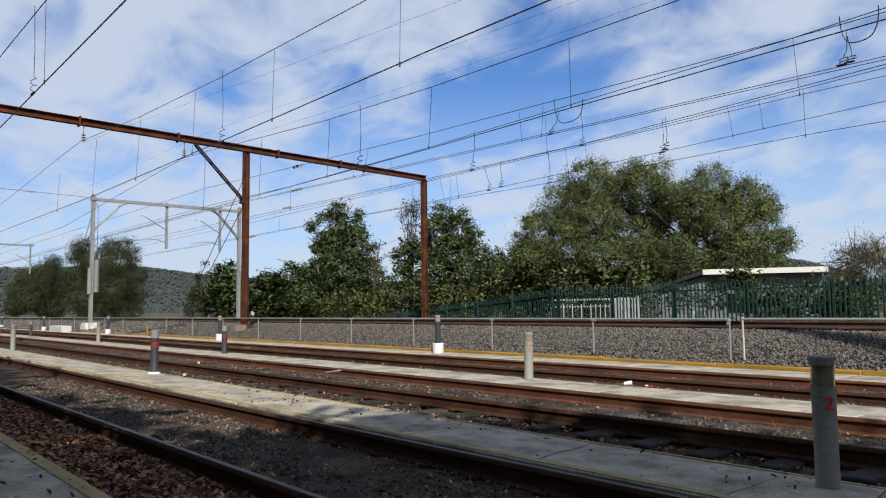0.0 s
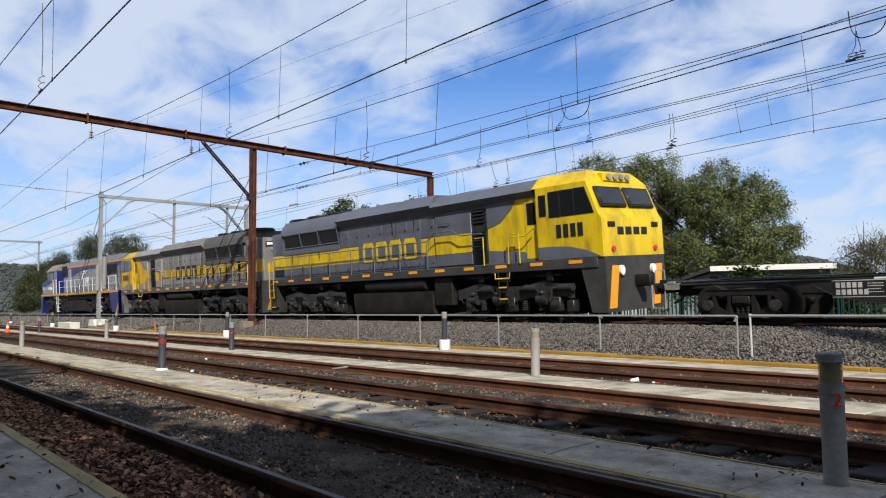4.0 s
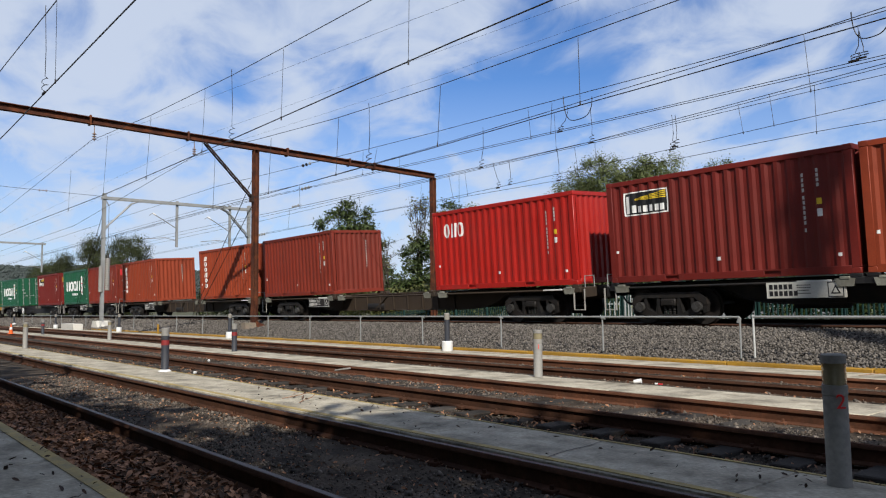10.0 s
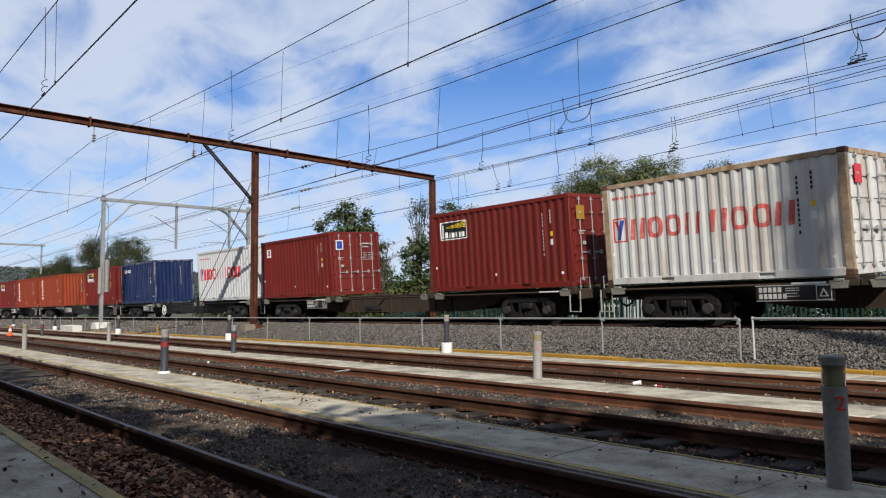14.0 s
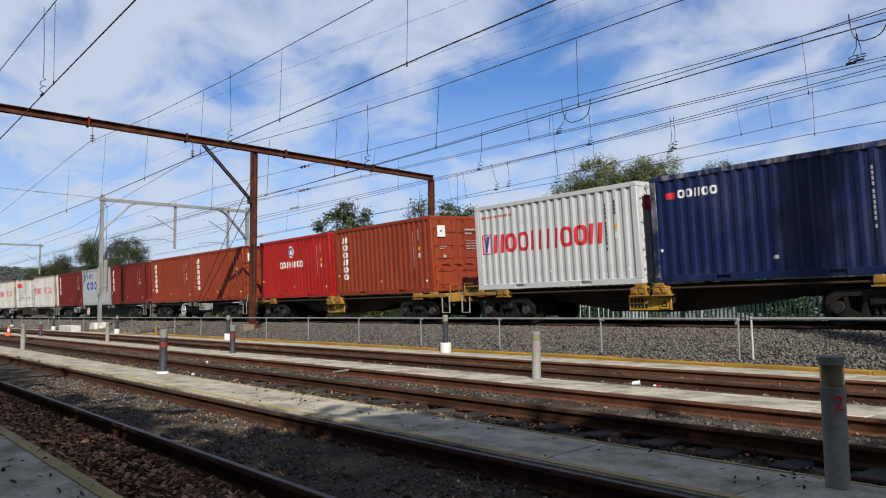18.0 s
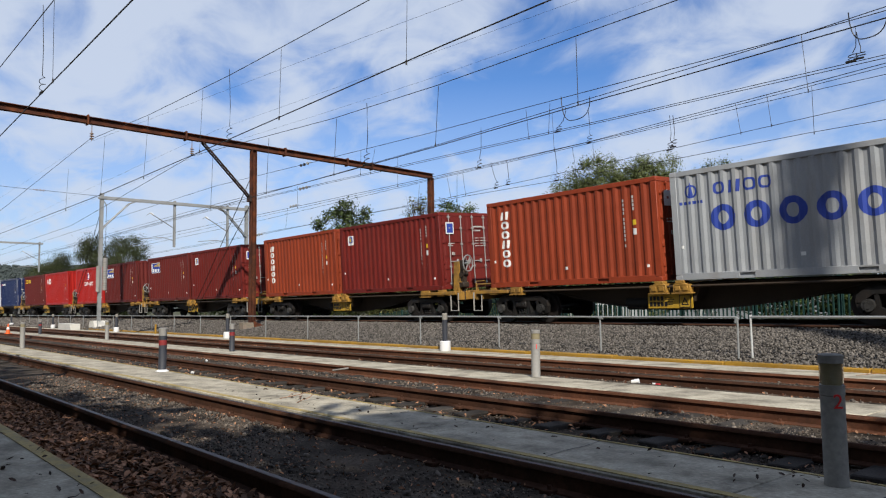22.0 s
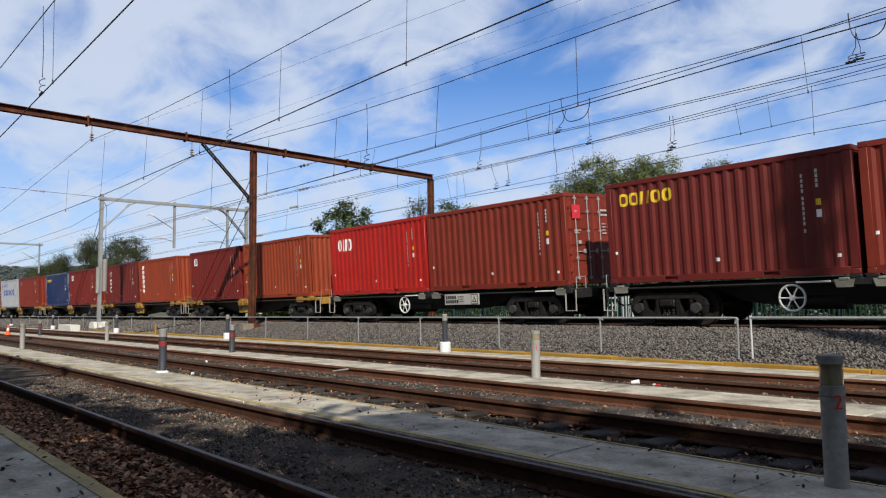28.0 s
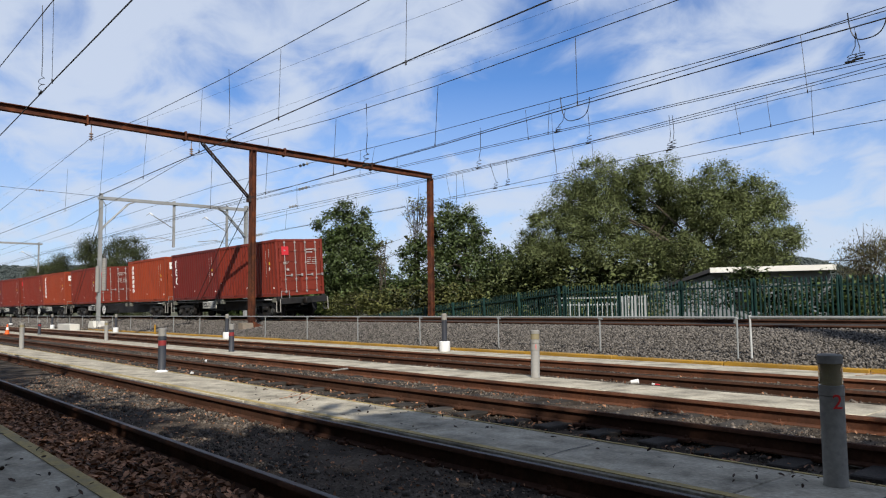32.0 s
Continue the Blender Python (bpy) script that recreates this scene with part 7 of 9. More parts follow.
def bogie_meshes():
    M = {}
    g = Geo()   # one cast side frame, in x-z
    g.prism([(-1.20, 0.50), (-1.17, 0.66), (-0.95, 0.82), (0.95, 0.82), (1.17, 0.66), (1.20, 0.50), (1.08, 0.50), (0.80, 0.68), (-0.80, 0.68), (-1.08, 0.50)], 1, -0.075, 0.075)
    g.prism([(-0.98, 0.27), (-0.80, 0.25), (-0.44, 0.15), (0.44, 0.15), (0.80, 0.25), (0.98, 0.27), (0.84, 0.42), (0.68, 0.40), (0.36, 0.26), (-0.36, 0.26), (-0.68, 0.40), (-0.84, 0.42)], 1, -0.07, 0.07)
    for sx in (-1, 1):
        g.box(*sorted((sx * 0.27, sx * 0.38)), -0.06, 0.06, 0.24, 0.70)
        g.prism([(sx * 0.36, 0.24), (sx * 0.46, 0.24), (sx * 0.40, 0.44), (sx * 0.36, 0.60)], 1, -0.06, 0.06)
        g.prism([(sx * 1.06, 0.28), (sx * 1.16, 0.32), (sx * 1.20, 0.52), (sx * 1.06, 0.56)], 1, -0.06, 0.06)
        g.prism([(sx * 0.70, 0.38), (sx * 0.76, 0.34), (sx * 0.80, 0.66), (sx * 0.70, 0.68)], 1, -0.065, 0.065)
    g.box(-0.24, 0.24, -0.10, 0.06, 0.46, 0.66, 0.03).box(-0.16, 0.16, -0.115, -0.09, 0.50, 0.61, 0.01)
    g.box(-0.30, 0.30, -0.10, 0.08, 0.14, 0.20, 0.01)
    M["side_frame"] = g.moved(Matrix.Diagonal((0.88, 1, 0.96, 1))).mesh("side_frame")
    g = Geo()
    for x in (0.0,):
        g.tube((x, 0, WR), (x, -0.15, WR), 0.125, 14).tube((x, -0.15, WR), (x, -0.165, WR), 0.07, 10)
        for a in range(3):
            g.tube((x + 0.08 * math.cos(a * 2.1), -0.15, WR + 0.08 * math.sin(a * 2.1)), (x + 0.08 * math.cos(a * 2.1), -0.17, WR + 0.08 * math.sin(a * 2.1)), 0.018, 6)
    M["axle_box"] = g.mesh("axle_box")
    prof = []
    for k in range(4):
        z = 0.21 + k * 0.062
        prof += [(0.036, z), (0.052, z + 0.014), (0.052, z + 0.034), (0.036, z + 0.05)]
    g = Geo().lathe(prof, 10)
    M["springs"] = g.mesh("springs")
    g = Geo()
    prof = [(0.06, -0.02), (0.12, -0.06), (0.30, -0.03), (WR - 0.07, -0.06), (WR, -0.065), (WR, 0.045), (WR + 0.028, 0.055), (WR + 0.028, 0.075), (0.3, 0.06), (0.06, 0.08)]
    g.lathe(prof, 28).moved(pose(0, 0, 0, -90, 0, 0))
    M["wheel"] = g.mesh("wheel")
    M["axle"] = Geo().tube((0, -1.0, WR), (0, 1.0, WR), 0.075, 10).mesh("axle")
    g = Geo().box(-0.20, 0.20, -1.05, 1.05, 0.62, 0.80, 0.02).tube((0, 0, 0.8), (0, 0, 0.9), 0.2, 14)
    g.box(-0.95, 0.95, -0.58, -0.52, 0.40, 0.46).box(-0.95, 0.95, 0.52, 0.58, 0.40, 0.46)
    for x in (-0.42, 0.42):
        g.box(x - 0.03, x + 0.03, -0.85, 0.85, 0.40, 0.52)
    M["bolster"] = g.mesh("bogie")
    return M


BM = bogie_meshes()


def bogie(parent, x):
    b = obj("bogie", BM["bolster"], M_BOGIE, parent, pose(x, 0, 0))
    for sy in (-1, 1):
        turn = 0 if sy < 0 else 180
        obj("side_frame", BM["side_frame"], M_BOGIE, b, pose(0, sy * 1.0, 0))
        for dx in (-0.80, 0.80):
            obj("axle_box", BM["axle_box"], M_AXLECAP, b, pose(dx, sy * 1.0, 0, 0, 0, turn))
        for dx in (-0.12, 0.0, 0.12):
            obj("spring", BM["springs"], M_BOGIE, b, pose(dx, sy * 1.0, 0))
        for dx in (-0.80, 0.80):
            obj("wheel", BM["wheel"], M_WHEEL, b, pose(dx, sy * 0.77, WR, 0, 0, 0 if sy < 0 else 180))
    for dx in (-0.80, 0.80):
        obj("axle", BM["axle"], M_BOGIE, b, pose(dx, 0, 0))


def hand_wheel(r):
    g = Geo()
    ring = [(r * math.cos(a), 0, r * math.sin(a)) for a in np.linspace(0, 2 * math.pi, 25)]
    g.path(ring, 0.022, 6)
    for a in range(6):
        g.tube((0, 0, 0), (r * math.cos(a * math.pi / 3), 0, r * math.sin(a * math.pi / 3)), 0.015, 5)
    g.tube((0, -0.04, 0), (0, 0.08, 0), 0.045, 10)
    return g


HANDWHEEL = hand_wheel(0.24).mesh("hand_wheel")


LOCK = Geo().prism([(-0.20, 0.10), (0.20, 0.10), (0.15, -0.06), (-0.15, -0.06)], 1, -0.075, 0.06).box(-0.10, 0.10, -0.085, 0.0, 0.08, 0.14, 0.01).mesh("lock_bracket")


def side_sill(kind, half):
    """Outline of the belly plate in x-z, from end to end along the bottom and back along the top."""
    pts = []
    for x in np.linspace(-half, half, 49):
        a = abs(x)
        if kind == "Y":
            z = 0.86 if a > half - 2.9 else 0.35 + 0.51 * (a / (half - 2.9)) ** 2
        else:
            flat, edge, low = (half - 5.6, half - 3.7, 0.40) if kind == "Q" else (half - 4.7, half - 3.1, 0.46)
            u = min(max((a - flat) / (edge - flat), 0), 1)
            z = 0.84 - (0.84 - low) * math.sqrt(max(0.0, 1 - u * u)) if a < edge else 0.84
        pts.append((float(x), z))
    return pts


def strip(rings):
    """A closed bar through rings of corners."""
    g, n = Geo(), len(rings[0])
    f = [(k * n + i, k * n + (i + 1) % n, (k + 1) * n + (i + 1) % n, (k + 1) * n + i) for k in range(len(rings) - 1) for i in range(n)]
    return g.add([p for r in rings for p in r], f + [tuple(range(n)), tuple(range(len(rings) * n - 1, len(rings) * n - n - 1, -1))])


def wagon(kind, length, slots, words, brown=False, turned=False, dim=False):
    """kind P: black two-box flat; Q: long three-box skeletal flat; Y: yellow two-box flat."""
    t = empty("container_wagon", Matrix(), words, "wagon", "wagons of the freight train")
    half = length / 2 - 0.42
    body = M_YFRAME if kind == "Y" else (M_BROWNFRAME if brown else M_FRAME)
    dark = M_BROWNFRAME if kind == "Y" else body
    low = side_sill(kind, half)
    for y in (-0.64, 0.60):
        g = strip([[(x, y, z), (x, y, 0.97), (x, y + 0.04, 0.97), (x, y + 0.04, z)] for x, z in low])
        obj("side_sill", g, dark, t)
        g = strip([[(x, y - 0.06, z - 0.022), (x, y + 0.10, z - 0.022), (x, y + 0.10, z), (x, y - 0.06, z)] for x, z in low])
        obj("belly_flange", g, dark, t)
        obj("sill_flange", Geo().box(-half, half, y - 0.06, y + 0.10, 0.97, 0.995), dark, t)
        if kind == "Q" and brown:
            for k in range(9):
                x = -half + 6.0 + k * (2 * half - 12) / 8
                obj("stiffener", Geo().box(x - 0.02, x + 0.02, y - 0.05, y + 0.09, 0.42, 0.96), dark, t)
            obj("stiffener", Geo().prism([(-1.2, 0.42), (-1.1, 0.42), (-0.3, 0.95), (-0.4, 0.95)], 1, y - 0.05, y), dark, t)
    obj("centre_sill", Geo().box(-half, half, -0.17, 0.17, 0.62, 0.95, 0.01), dark, t)
    for sy in (-1, 1):
        obj("deck_tube", Geo().tube((-half + 0.3, sy * 1.16, 0.93), (half - 0.3, sy * 1.16, 0.93), 0.028, 8), dark, t)
    ped = Geo().box(-0.17, 0.17, -1.24, 1.24, 0.86, 1.0, 0.01)
    for sy in (-1, 1):
        ped.box(-0.12, 0.12, sy * 1.14 - 0.1, sy * 1.14 + 0.1, 1.0, DECK, 0.008)
    ped = ped.mesh("cross_bearer")
    for x in slots:
        for dx in (-CL / 2 + 0.1, CL / 2 - 0.1):
            obj("cross_bearer", ped, body, t, pose(x + dx, 0, 0))
            if kind != "Y":
                obj("lock_bracket", LOCK, M_LOCK, t, pose(x + dx * 0.93, -1.19, 0.88))
        if kind != "Y" and x:
            obj("rail_strip", Geo().box(x + 1.75, x + 2.45, -1.235, -1.20, 0.925, 0.965, 0.006), M_ALU, t, label="short white-painted strip")
    for s in (-1, 1):
        g = Geo().box(half - 0.10, half, -1.2, 1.2, 0.72, 0.99, 0.01).box(half - 0.9, half - 0.1, -1.0, 1.0, 0.975, 0.995)
        obj("end_platform", g, body, t, pose(0, 0, 0, 0, 0, 0 if s > 0 else 180))
        g = Geo().box(half, half + 0.30, -0.10, 0.10, 0.74, 0.92, 0.02).box(half + 0.22, half + 0.41, -0.16, 0.16, 0.70, 0.97, 0.03)
        obj("coupler", g, M_BOGIE, t, pose(0, 0, 0, 0, 0, 0 if s > 0 else 180))
        g = Geo().path([(s * (half + 0.05), 0.3, 0.8), (s * (half + 0.22), 0.34, 0.5), (s * (half + 0.42), 0.3, 0.42)], 0.025, 6)
        obj("brake_hose", g, M_GRILLE, t)
        for sy in (-1, 1):
            x = s * (half - 0.16)
            g = Geo().path([(x - 0.2, sy * 1.22, 0.95), (x - 0.2, sy * 1.24, 0.38), (x + 0.16, sy * 1.24, 0.38), (x + 0.16, sy * 1.22, 0.95)], 0.025, 6)
            obj("step", g, M_BOLLGREY, t, label="pale tube step")
        g = Geo().path([(s * (half - 0.02), -1.15, 0.98), (s * (half - 0.02), -1.15, 1.30), (s * (half - 0.02), -0.75, 1.30), (s * (half - 0.02), -0.75, 0.98)], 0.016, 6)
        obj("end_handrail", g, M_YFRAME if kind == "Y" else M_GALV, t)
    bx = half - {"P": 1.75, "Q": 2.15, "Y": 1.85}[kind]
    bogie(t, -bx); bogie(t, bx)
    # brake gear
    obj("air_reservoir", Geo().tube((-1.7, -0.5, 0.52), (-0.6, -0.5, 0.52), 0.19, 14), M_FRAME, t)
    obj("brake_cylinder", Geo().tube((0.6, 0.35, 0.6), (1.2, 0.35, 0.6), 0.15, 12).tube((1.2, 0.35, 0.6), (2.6, 0.35, 0.6), 0.03, 6), M_FRAME, t)
    # number board
    bxm = {"P": -1.18 if turned else 1.64, "Q": -1.3 if turned else -4.43, "Y": -0.1}[kind]
    z0 = {"P": 0.60, "Q": 0.58, "Y": 0.40}[kind]
    bw, by = (0.62, -1.07) if kind == "Y" else (0.82, -1.205)
    plain = (kind == "Q" and not turned) or dim   # black board with white marks
    board = M_BOARD if kind == "Y" else (M_FRAME if plain else M_DATABOARD)
    ink = M_STENCIL if plain else M_BLACKMARK
    obj("number_board", Geo().box(bxm - bw, bxm + bw, by - 0.03, by, z0, z0 + 0.34, 0.004), board, t, label="stencilled data board")
    g = Geo()
    for k, (a, b, c) in enumerate(((0.04, 0.38, 0.19), (0.04, 0.50, 0.05), (0.54, 0.70, 0.26), (0.54, 0.72, 0.21), (0.54, 0.68, 0.15), (0.54, 0.71, 0.09))):
        x = bxm - bw + a * bw * 2 * 0.72 + 0.02
        while x < bxm - bw + b * bw * 2 * 0.80:
            w = 0.075 if k < 2 else 0.03
            g.box(x, x + w, by - 0.036, by - 0.031, z0 + c, z0 + c + (0.105 if k < 2 else 0.018))
            x += w * 1.4
    obj("stencil_text", g, ink, t)["kind"] = "stuff"
    e = bxm + bw - 0.20
    for r, m in ((0.155, ink), (0.135, board)):
        obj("triangle_box", Geo().box(e - r, e + r, by - 0.0355 + (0.155 - r) * -0.1, by - 0.031, z0 + 0.17 - r, z0 + 0.17 + r), m, t)
    obj("warning_triangle", Geo().prism([(e - 0.10, z0 + 0.08), (e + 0.10, z0 + 0.08), (e, z0 + 0.265)], 1, by - 0.042, by - 0.038), ink, t)
    obj("triangle_field", Geo().prism([(e - 0.055, z0 + 0.105), (e + 0.055, z0 + 0.105), (e, z0 + 0.21)], 1, by - 0.046, by - 0.0425), board, t)
    if plain:
        obj("board_edge", Geo().box(bxm - bw, bxm + bw, by - 0.036, by - 0.03, z0 + 0.325, z0 + 0.34).box(bxm - bw, bxm + bw, by - 0.036, by - 0.03, z0, z0 + 0.012), M_STENCIL, t)["kind"] = "stuff"
    if kind == "Y":
        for x in (-half + 1.6, -0.56, 0.10, half - 1.9):
            mid = abs(x) < 1
            z = 0.78 if mid else 0.86
            g = Geo().box(x, x + 0.46, -1.24, -1.06, z, z + 0.20, 0.01).box(x - 0.05, x + 0.51, -1.25, -1.08, z - 0.03, z, 0.006)
            g.box(x + 0.06, x + 0.20, -1.262, -1.24, z + 0.05, z + 0.16, 0.006).box(x + 0.27, x + 0.41, -1.262, -1.24, z + 0.05, z + 0.16, 0.006)
            obj("lock_bracket", g, M_YFRAME, t, label="yellow twistlock bracket")
        obj("mid_bracket", Geo().prism([(-0.75, 0.98), (0.75, 0.98), (0.55, 0.56), (-0.55, 0.56)], 1, -1.05, -0.60), M_BROWNFRAME, t)
        e, far = half - 0.10, pose(0, 0, 0, 0, 0, 180 if turned else 0)   # hand brake at one end, or behind at the other
        g = Geo().prism([(e - 0.34, 0.99), (e + 0.02, 0.99), (e, 1.98), (e - 0.26, 1.98)], 1, -1.02, -0.80)
        obj("brake_stand", g, M_YFRAME, t, far)
        g = Geo().box(e - 0.02, e + 0.16, -1.0, -0.84, 1.20, 2.02, 0.02).tube((e + 0.05, -0.92, 1.9), (e + 0.34, -0.92, 1.9), 0.035, 8).tube((e + 0.06, -0.92, 0.70), (e + 0.06, -0.92, 1.3), 0.05, 8)
        g.box(e - 0.05, e + 0.22, -1.06, -0.80, 1.12, 1.30, 0.03).tube((e + 0.10, -1.05, 1.55), (e + 0.10, -0.8, 1.55), 0.09, 12)
        obj("brake_gear", g, M_BROWNFRAME, t, far, label="rusty hand-brake gear")
        obj("hand_wheel", HANDWHEEL, M_GALV, t, far @ pose(e + 0.32, -0.92, 1.90, 0, 0, 101) @ Matrix.Diagonal((1.08, 1, 1.08, 1)))
        obj("end_rail_frame", Geo().path([(-half + 0.1, -1.16, 0.98), (-half + 0.1, -1.16, 1.2), (-half + 1.2, -1.16, 1.2), (-half + 1.2, -1.16, 0.98)], 0.03, 6), M_YFRAME, t)
        for a, b in ((half - 1.9, half - 0.1), (-half + 0.1, -half + 1.5)):
            obj("end_sill_plate", Geo().box(a, b, -1.26, -1.10, 0.90, 1.0, 0.01), M_YFRAME, t)
    else:
        obj("hand_wheel", HANDWHEEL, M_ALU, t, pose((1.7 if turned else -1.47) if kind == "P" else -2.0, 1.08 if brown or turned else -1.16, 0.62) @ Matrix.Diagonal((1.15, 1, 1.15, 1)))
    return t


# ---- locomotives ----
def rails_run(x0, x1, step, y, z0, z1, r, mids=(0.5,)):
    """Handrail with stanchions: returns a list of (name, Geo)."""
    out = []
    n = max(1, round((x1 - x0) / step))
    for k in range(n + 1):
        x = x0 + (x1 - x0) * k / n
        out.append(("stanchion", Geo().tube((x, y, z0), (x, y, z1), r, 6)))
    g = Geo().tube((x0, y, z1), (x1, y, z1), r, 6)
    out.append(("rail_bar", g))
    for m in mids:
        out.append(("rail_bar", Geo().tube((x0, y, z0 + (z1 - z0) * m), (x1, y, z0 + (z1 - z0) * m), r * 0.8, 6)))
    return out


def ladder(x, y, z0, z1, w, r, steps):
    g = Geo().tube((x - w / 2, y, z0), (x - w / 2, y, z1), r, 6).tube((x + w / 2, y, z0), (x + w / 2, y, z1), r, 6)
    for k in range(steps):
        z = z0 + (z1 - z0) * (k + 0.15) / steps
        g.box(x - w / 2, x + w / 2, y - 0.02, y + 0.14, z, z + 0.03)
    return g


def loco_bogie(parent, x, mat_f, q=1.0):
    g = Geo().box(-2.1 * q, 2.1 * q, -0.3, 0.3, 0.62, 0.85, 0.03)
    b = obj("bogie", g, M_BOGIE, parent, pose(x, 0, 0))
    for dx in (-1.1 * q, 0.65 * q, 2.0 * q):
        g = Geo().box(dx - 0.42, dx + 0.36, -0.66, 0.66, 0.14, 0.70, 0.08).tube((dx - 0.03, -0.7, 0.44), (dx - 0.03, 0.7, 0.44), 0.27, 14)
        obj("traction_motor", g, M_UNDER, b)
    for sy in (-1, 1):
        g = Geo().prism([(a * q, 0.55 + (c - 0.55) * 1.6) for a, c in ((-2.35, 0.62), (-2.35, 0.82), (-1.3, 0.95), (-0.6, 0.86), (0.6, 0.86), (1.3, 0.95), (2.35, 0.82), (2.35, 0.62), (2.0, 0.66), (1.4, 0.55), (0.9, 0.66), (0.35, 0.60), (-0.35, 0.60), (-0.9, 0.66), (-1.4, 0.55), (-2.0, 0.66))],
                        1, sy * 1.12 - 0.06, sy * 1.12 + 0.06)
        obj("side_frame", g, mat_f, b)
        for dx in (-1.75 * q, 0, 1.75 * q):
            g = Geo().box(dx - 0.20, dx + 0.20, sy * 1.14 - 0.10, sy * 1.14 + 0.10, 0.30, 0.72, 0.03)
            g.tube((dx, sy * 1.1, 0.5), (dx, sy * 1.30, 0.5), 0.13, 12)
            obj("axle_box", g, mat_f, b)
            obj("wheel", BM["wheel"], M_WHEEL, b, pose(dx, sy * 0.77, 0.5, 0, 0, 0 if sy < 0 else 180) @ Matrix.Diagonal((1.16, 1, 1.16, 1)))
        for dx in (-1.2 * q, -0.55, 0.55, 1.2 * q):
            pts = [(dx + 0.075 * math.cos(a), sy * 1.16 + 0.075 * math.sin(a), 0.34 + a * 0.0095) for a in np.arange(0, 32, 0.8)]
            obj("spring", Geo().path(pts, 0.02, 5), mat_f, b)
        for dx in (-2.2 * q, -0.9, 0.9):
            g = Geo().tube((dx - 0.25, sy * 1.24, 0.98), (dx + 0.25, sy * 1.24, 0.98), 0.11, 10).tube((dx + 0.25, sy * 1.24, 0.98), (dx + 0.55, sy * 1.24, 0.94), 0.035, 6).tube((dx + 0.5, sy * 1.24, 0.96), (dx + 0.62, sy * 1.24, 0.6), 0.035, 6)
            obj("brake_cylinder", g, mat_f, b)
        for dx, r in ((-1.3 * q, 0.17), (0.45 * q, 0.17), (1.55 * q, 0.15)):
            g = Geo().tube((dx - 0.16, sy * 1.20, 0.66), (dx + 0.16, sy * 1.20, 0.66), r, 14).tube((dx + 0.16, sy * 1.20, 0.66), (dx + 0.22, sy * 1.20, 0.66), r * 0.6, 10)
            g.box(dx - 0.10, dx + 0.10, sy * 1.20 - 0.2, sy * 1.20 + 0.16, 0.80, 0.90, 0.02)
            obj("motor_housing", g, mat_f, b)
        for dx in (-1.75 * q, 0, 1.75 * q):
            obj("bearing_cap", Geo().lathe([(0.10, 0), (0.10, 0.03), (0.06, 0.05), (0.02, 0.055)], 12).moved(pose(dx, sy * 1.30, 0.5, 90 if sy < 0 else -90, 0, 0)), M_WHEEL, b)
            pts = [(dx + 0.25, sy * 1.28, 0.92), (dx + 0.32, sy * 1.33, 0.75), (dx + 0.22, sy * 1.33, 0.58), (dx + 0.05, sy * 1.30, 0.62)]
            obj("hose", Geo().path(pts, 0.018, 6), M_GRILLE, b)
        obj("sand_pipe", Geo().box(-2.5, -2.25, sy * 1.2 - 0.12, sy * 1.2 + 0.12, 0.30, 0.62, 0.02), mat_f, b)


def fans(t, xs, z, m):
    for x in xs:
        obj("roof_fan", Geo().lathe([(0.62, z), (0.64, z + 0.05), (0.58, z + 0.10), (0.12, z + 0.10), (0.1, z + 0.13)], 20, x, 0), m, t)


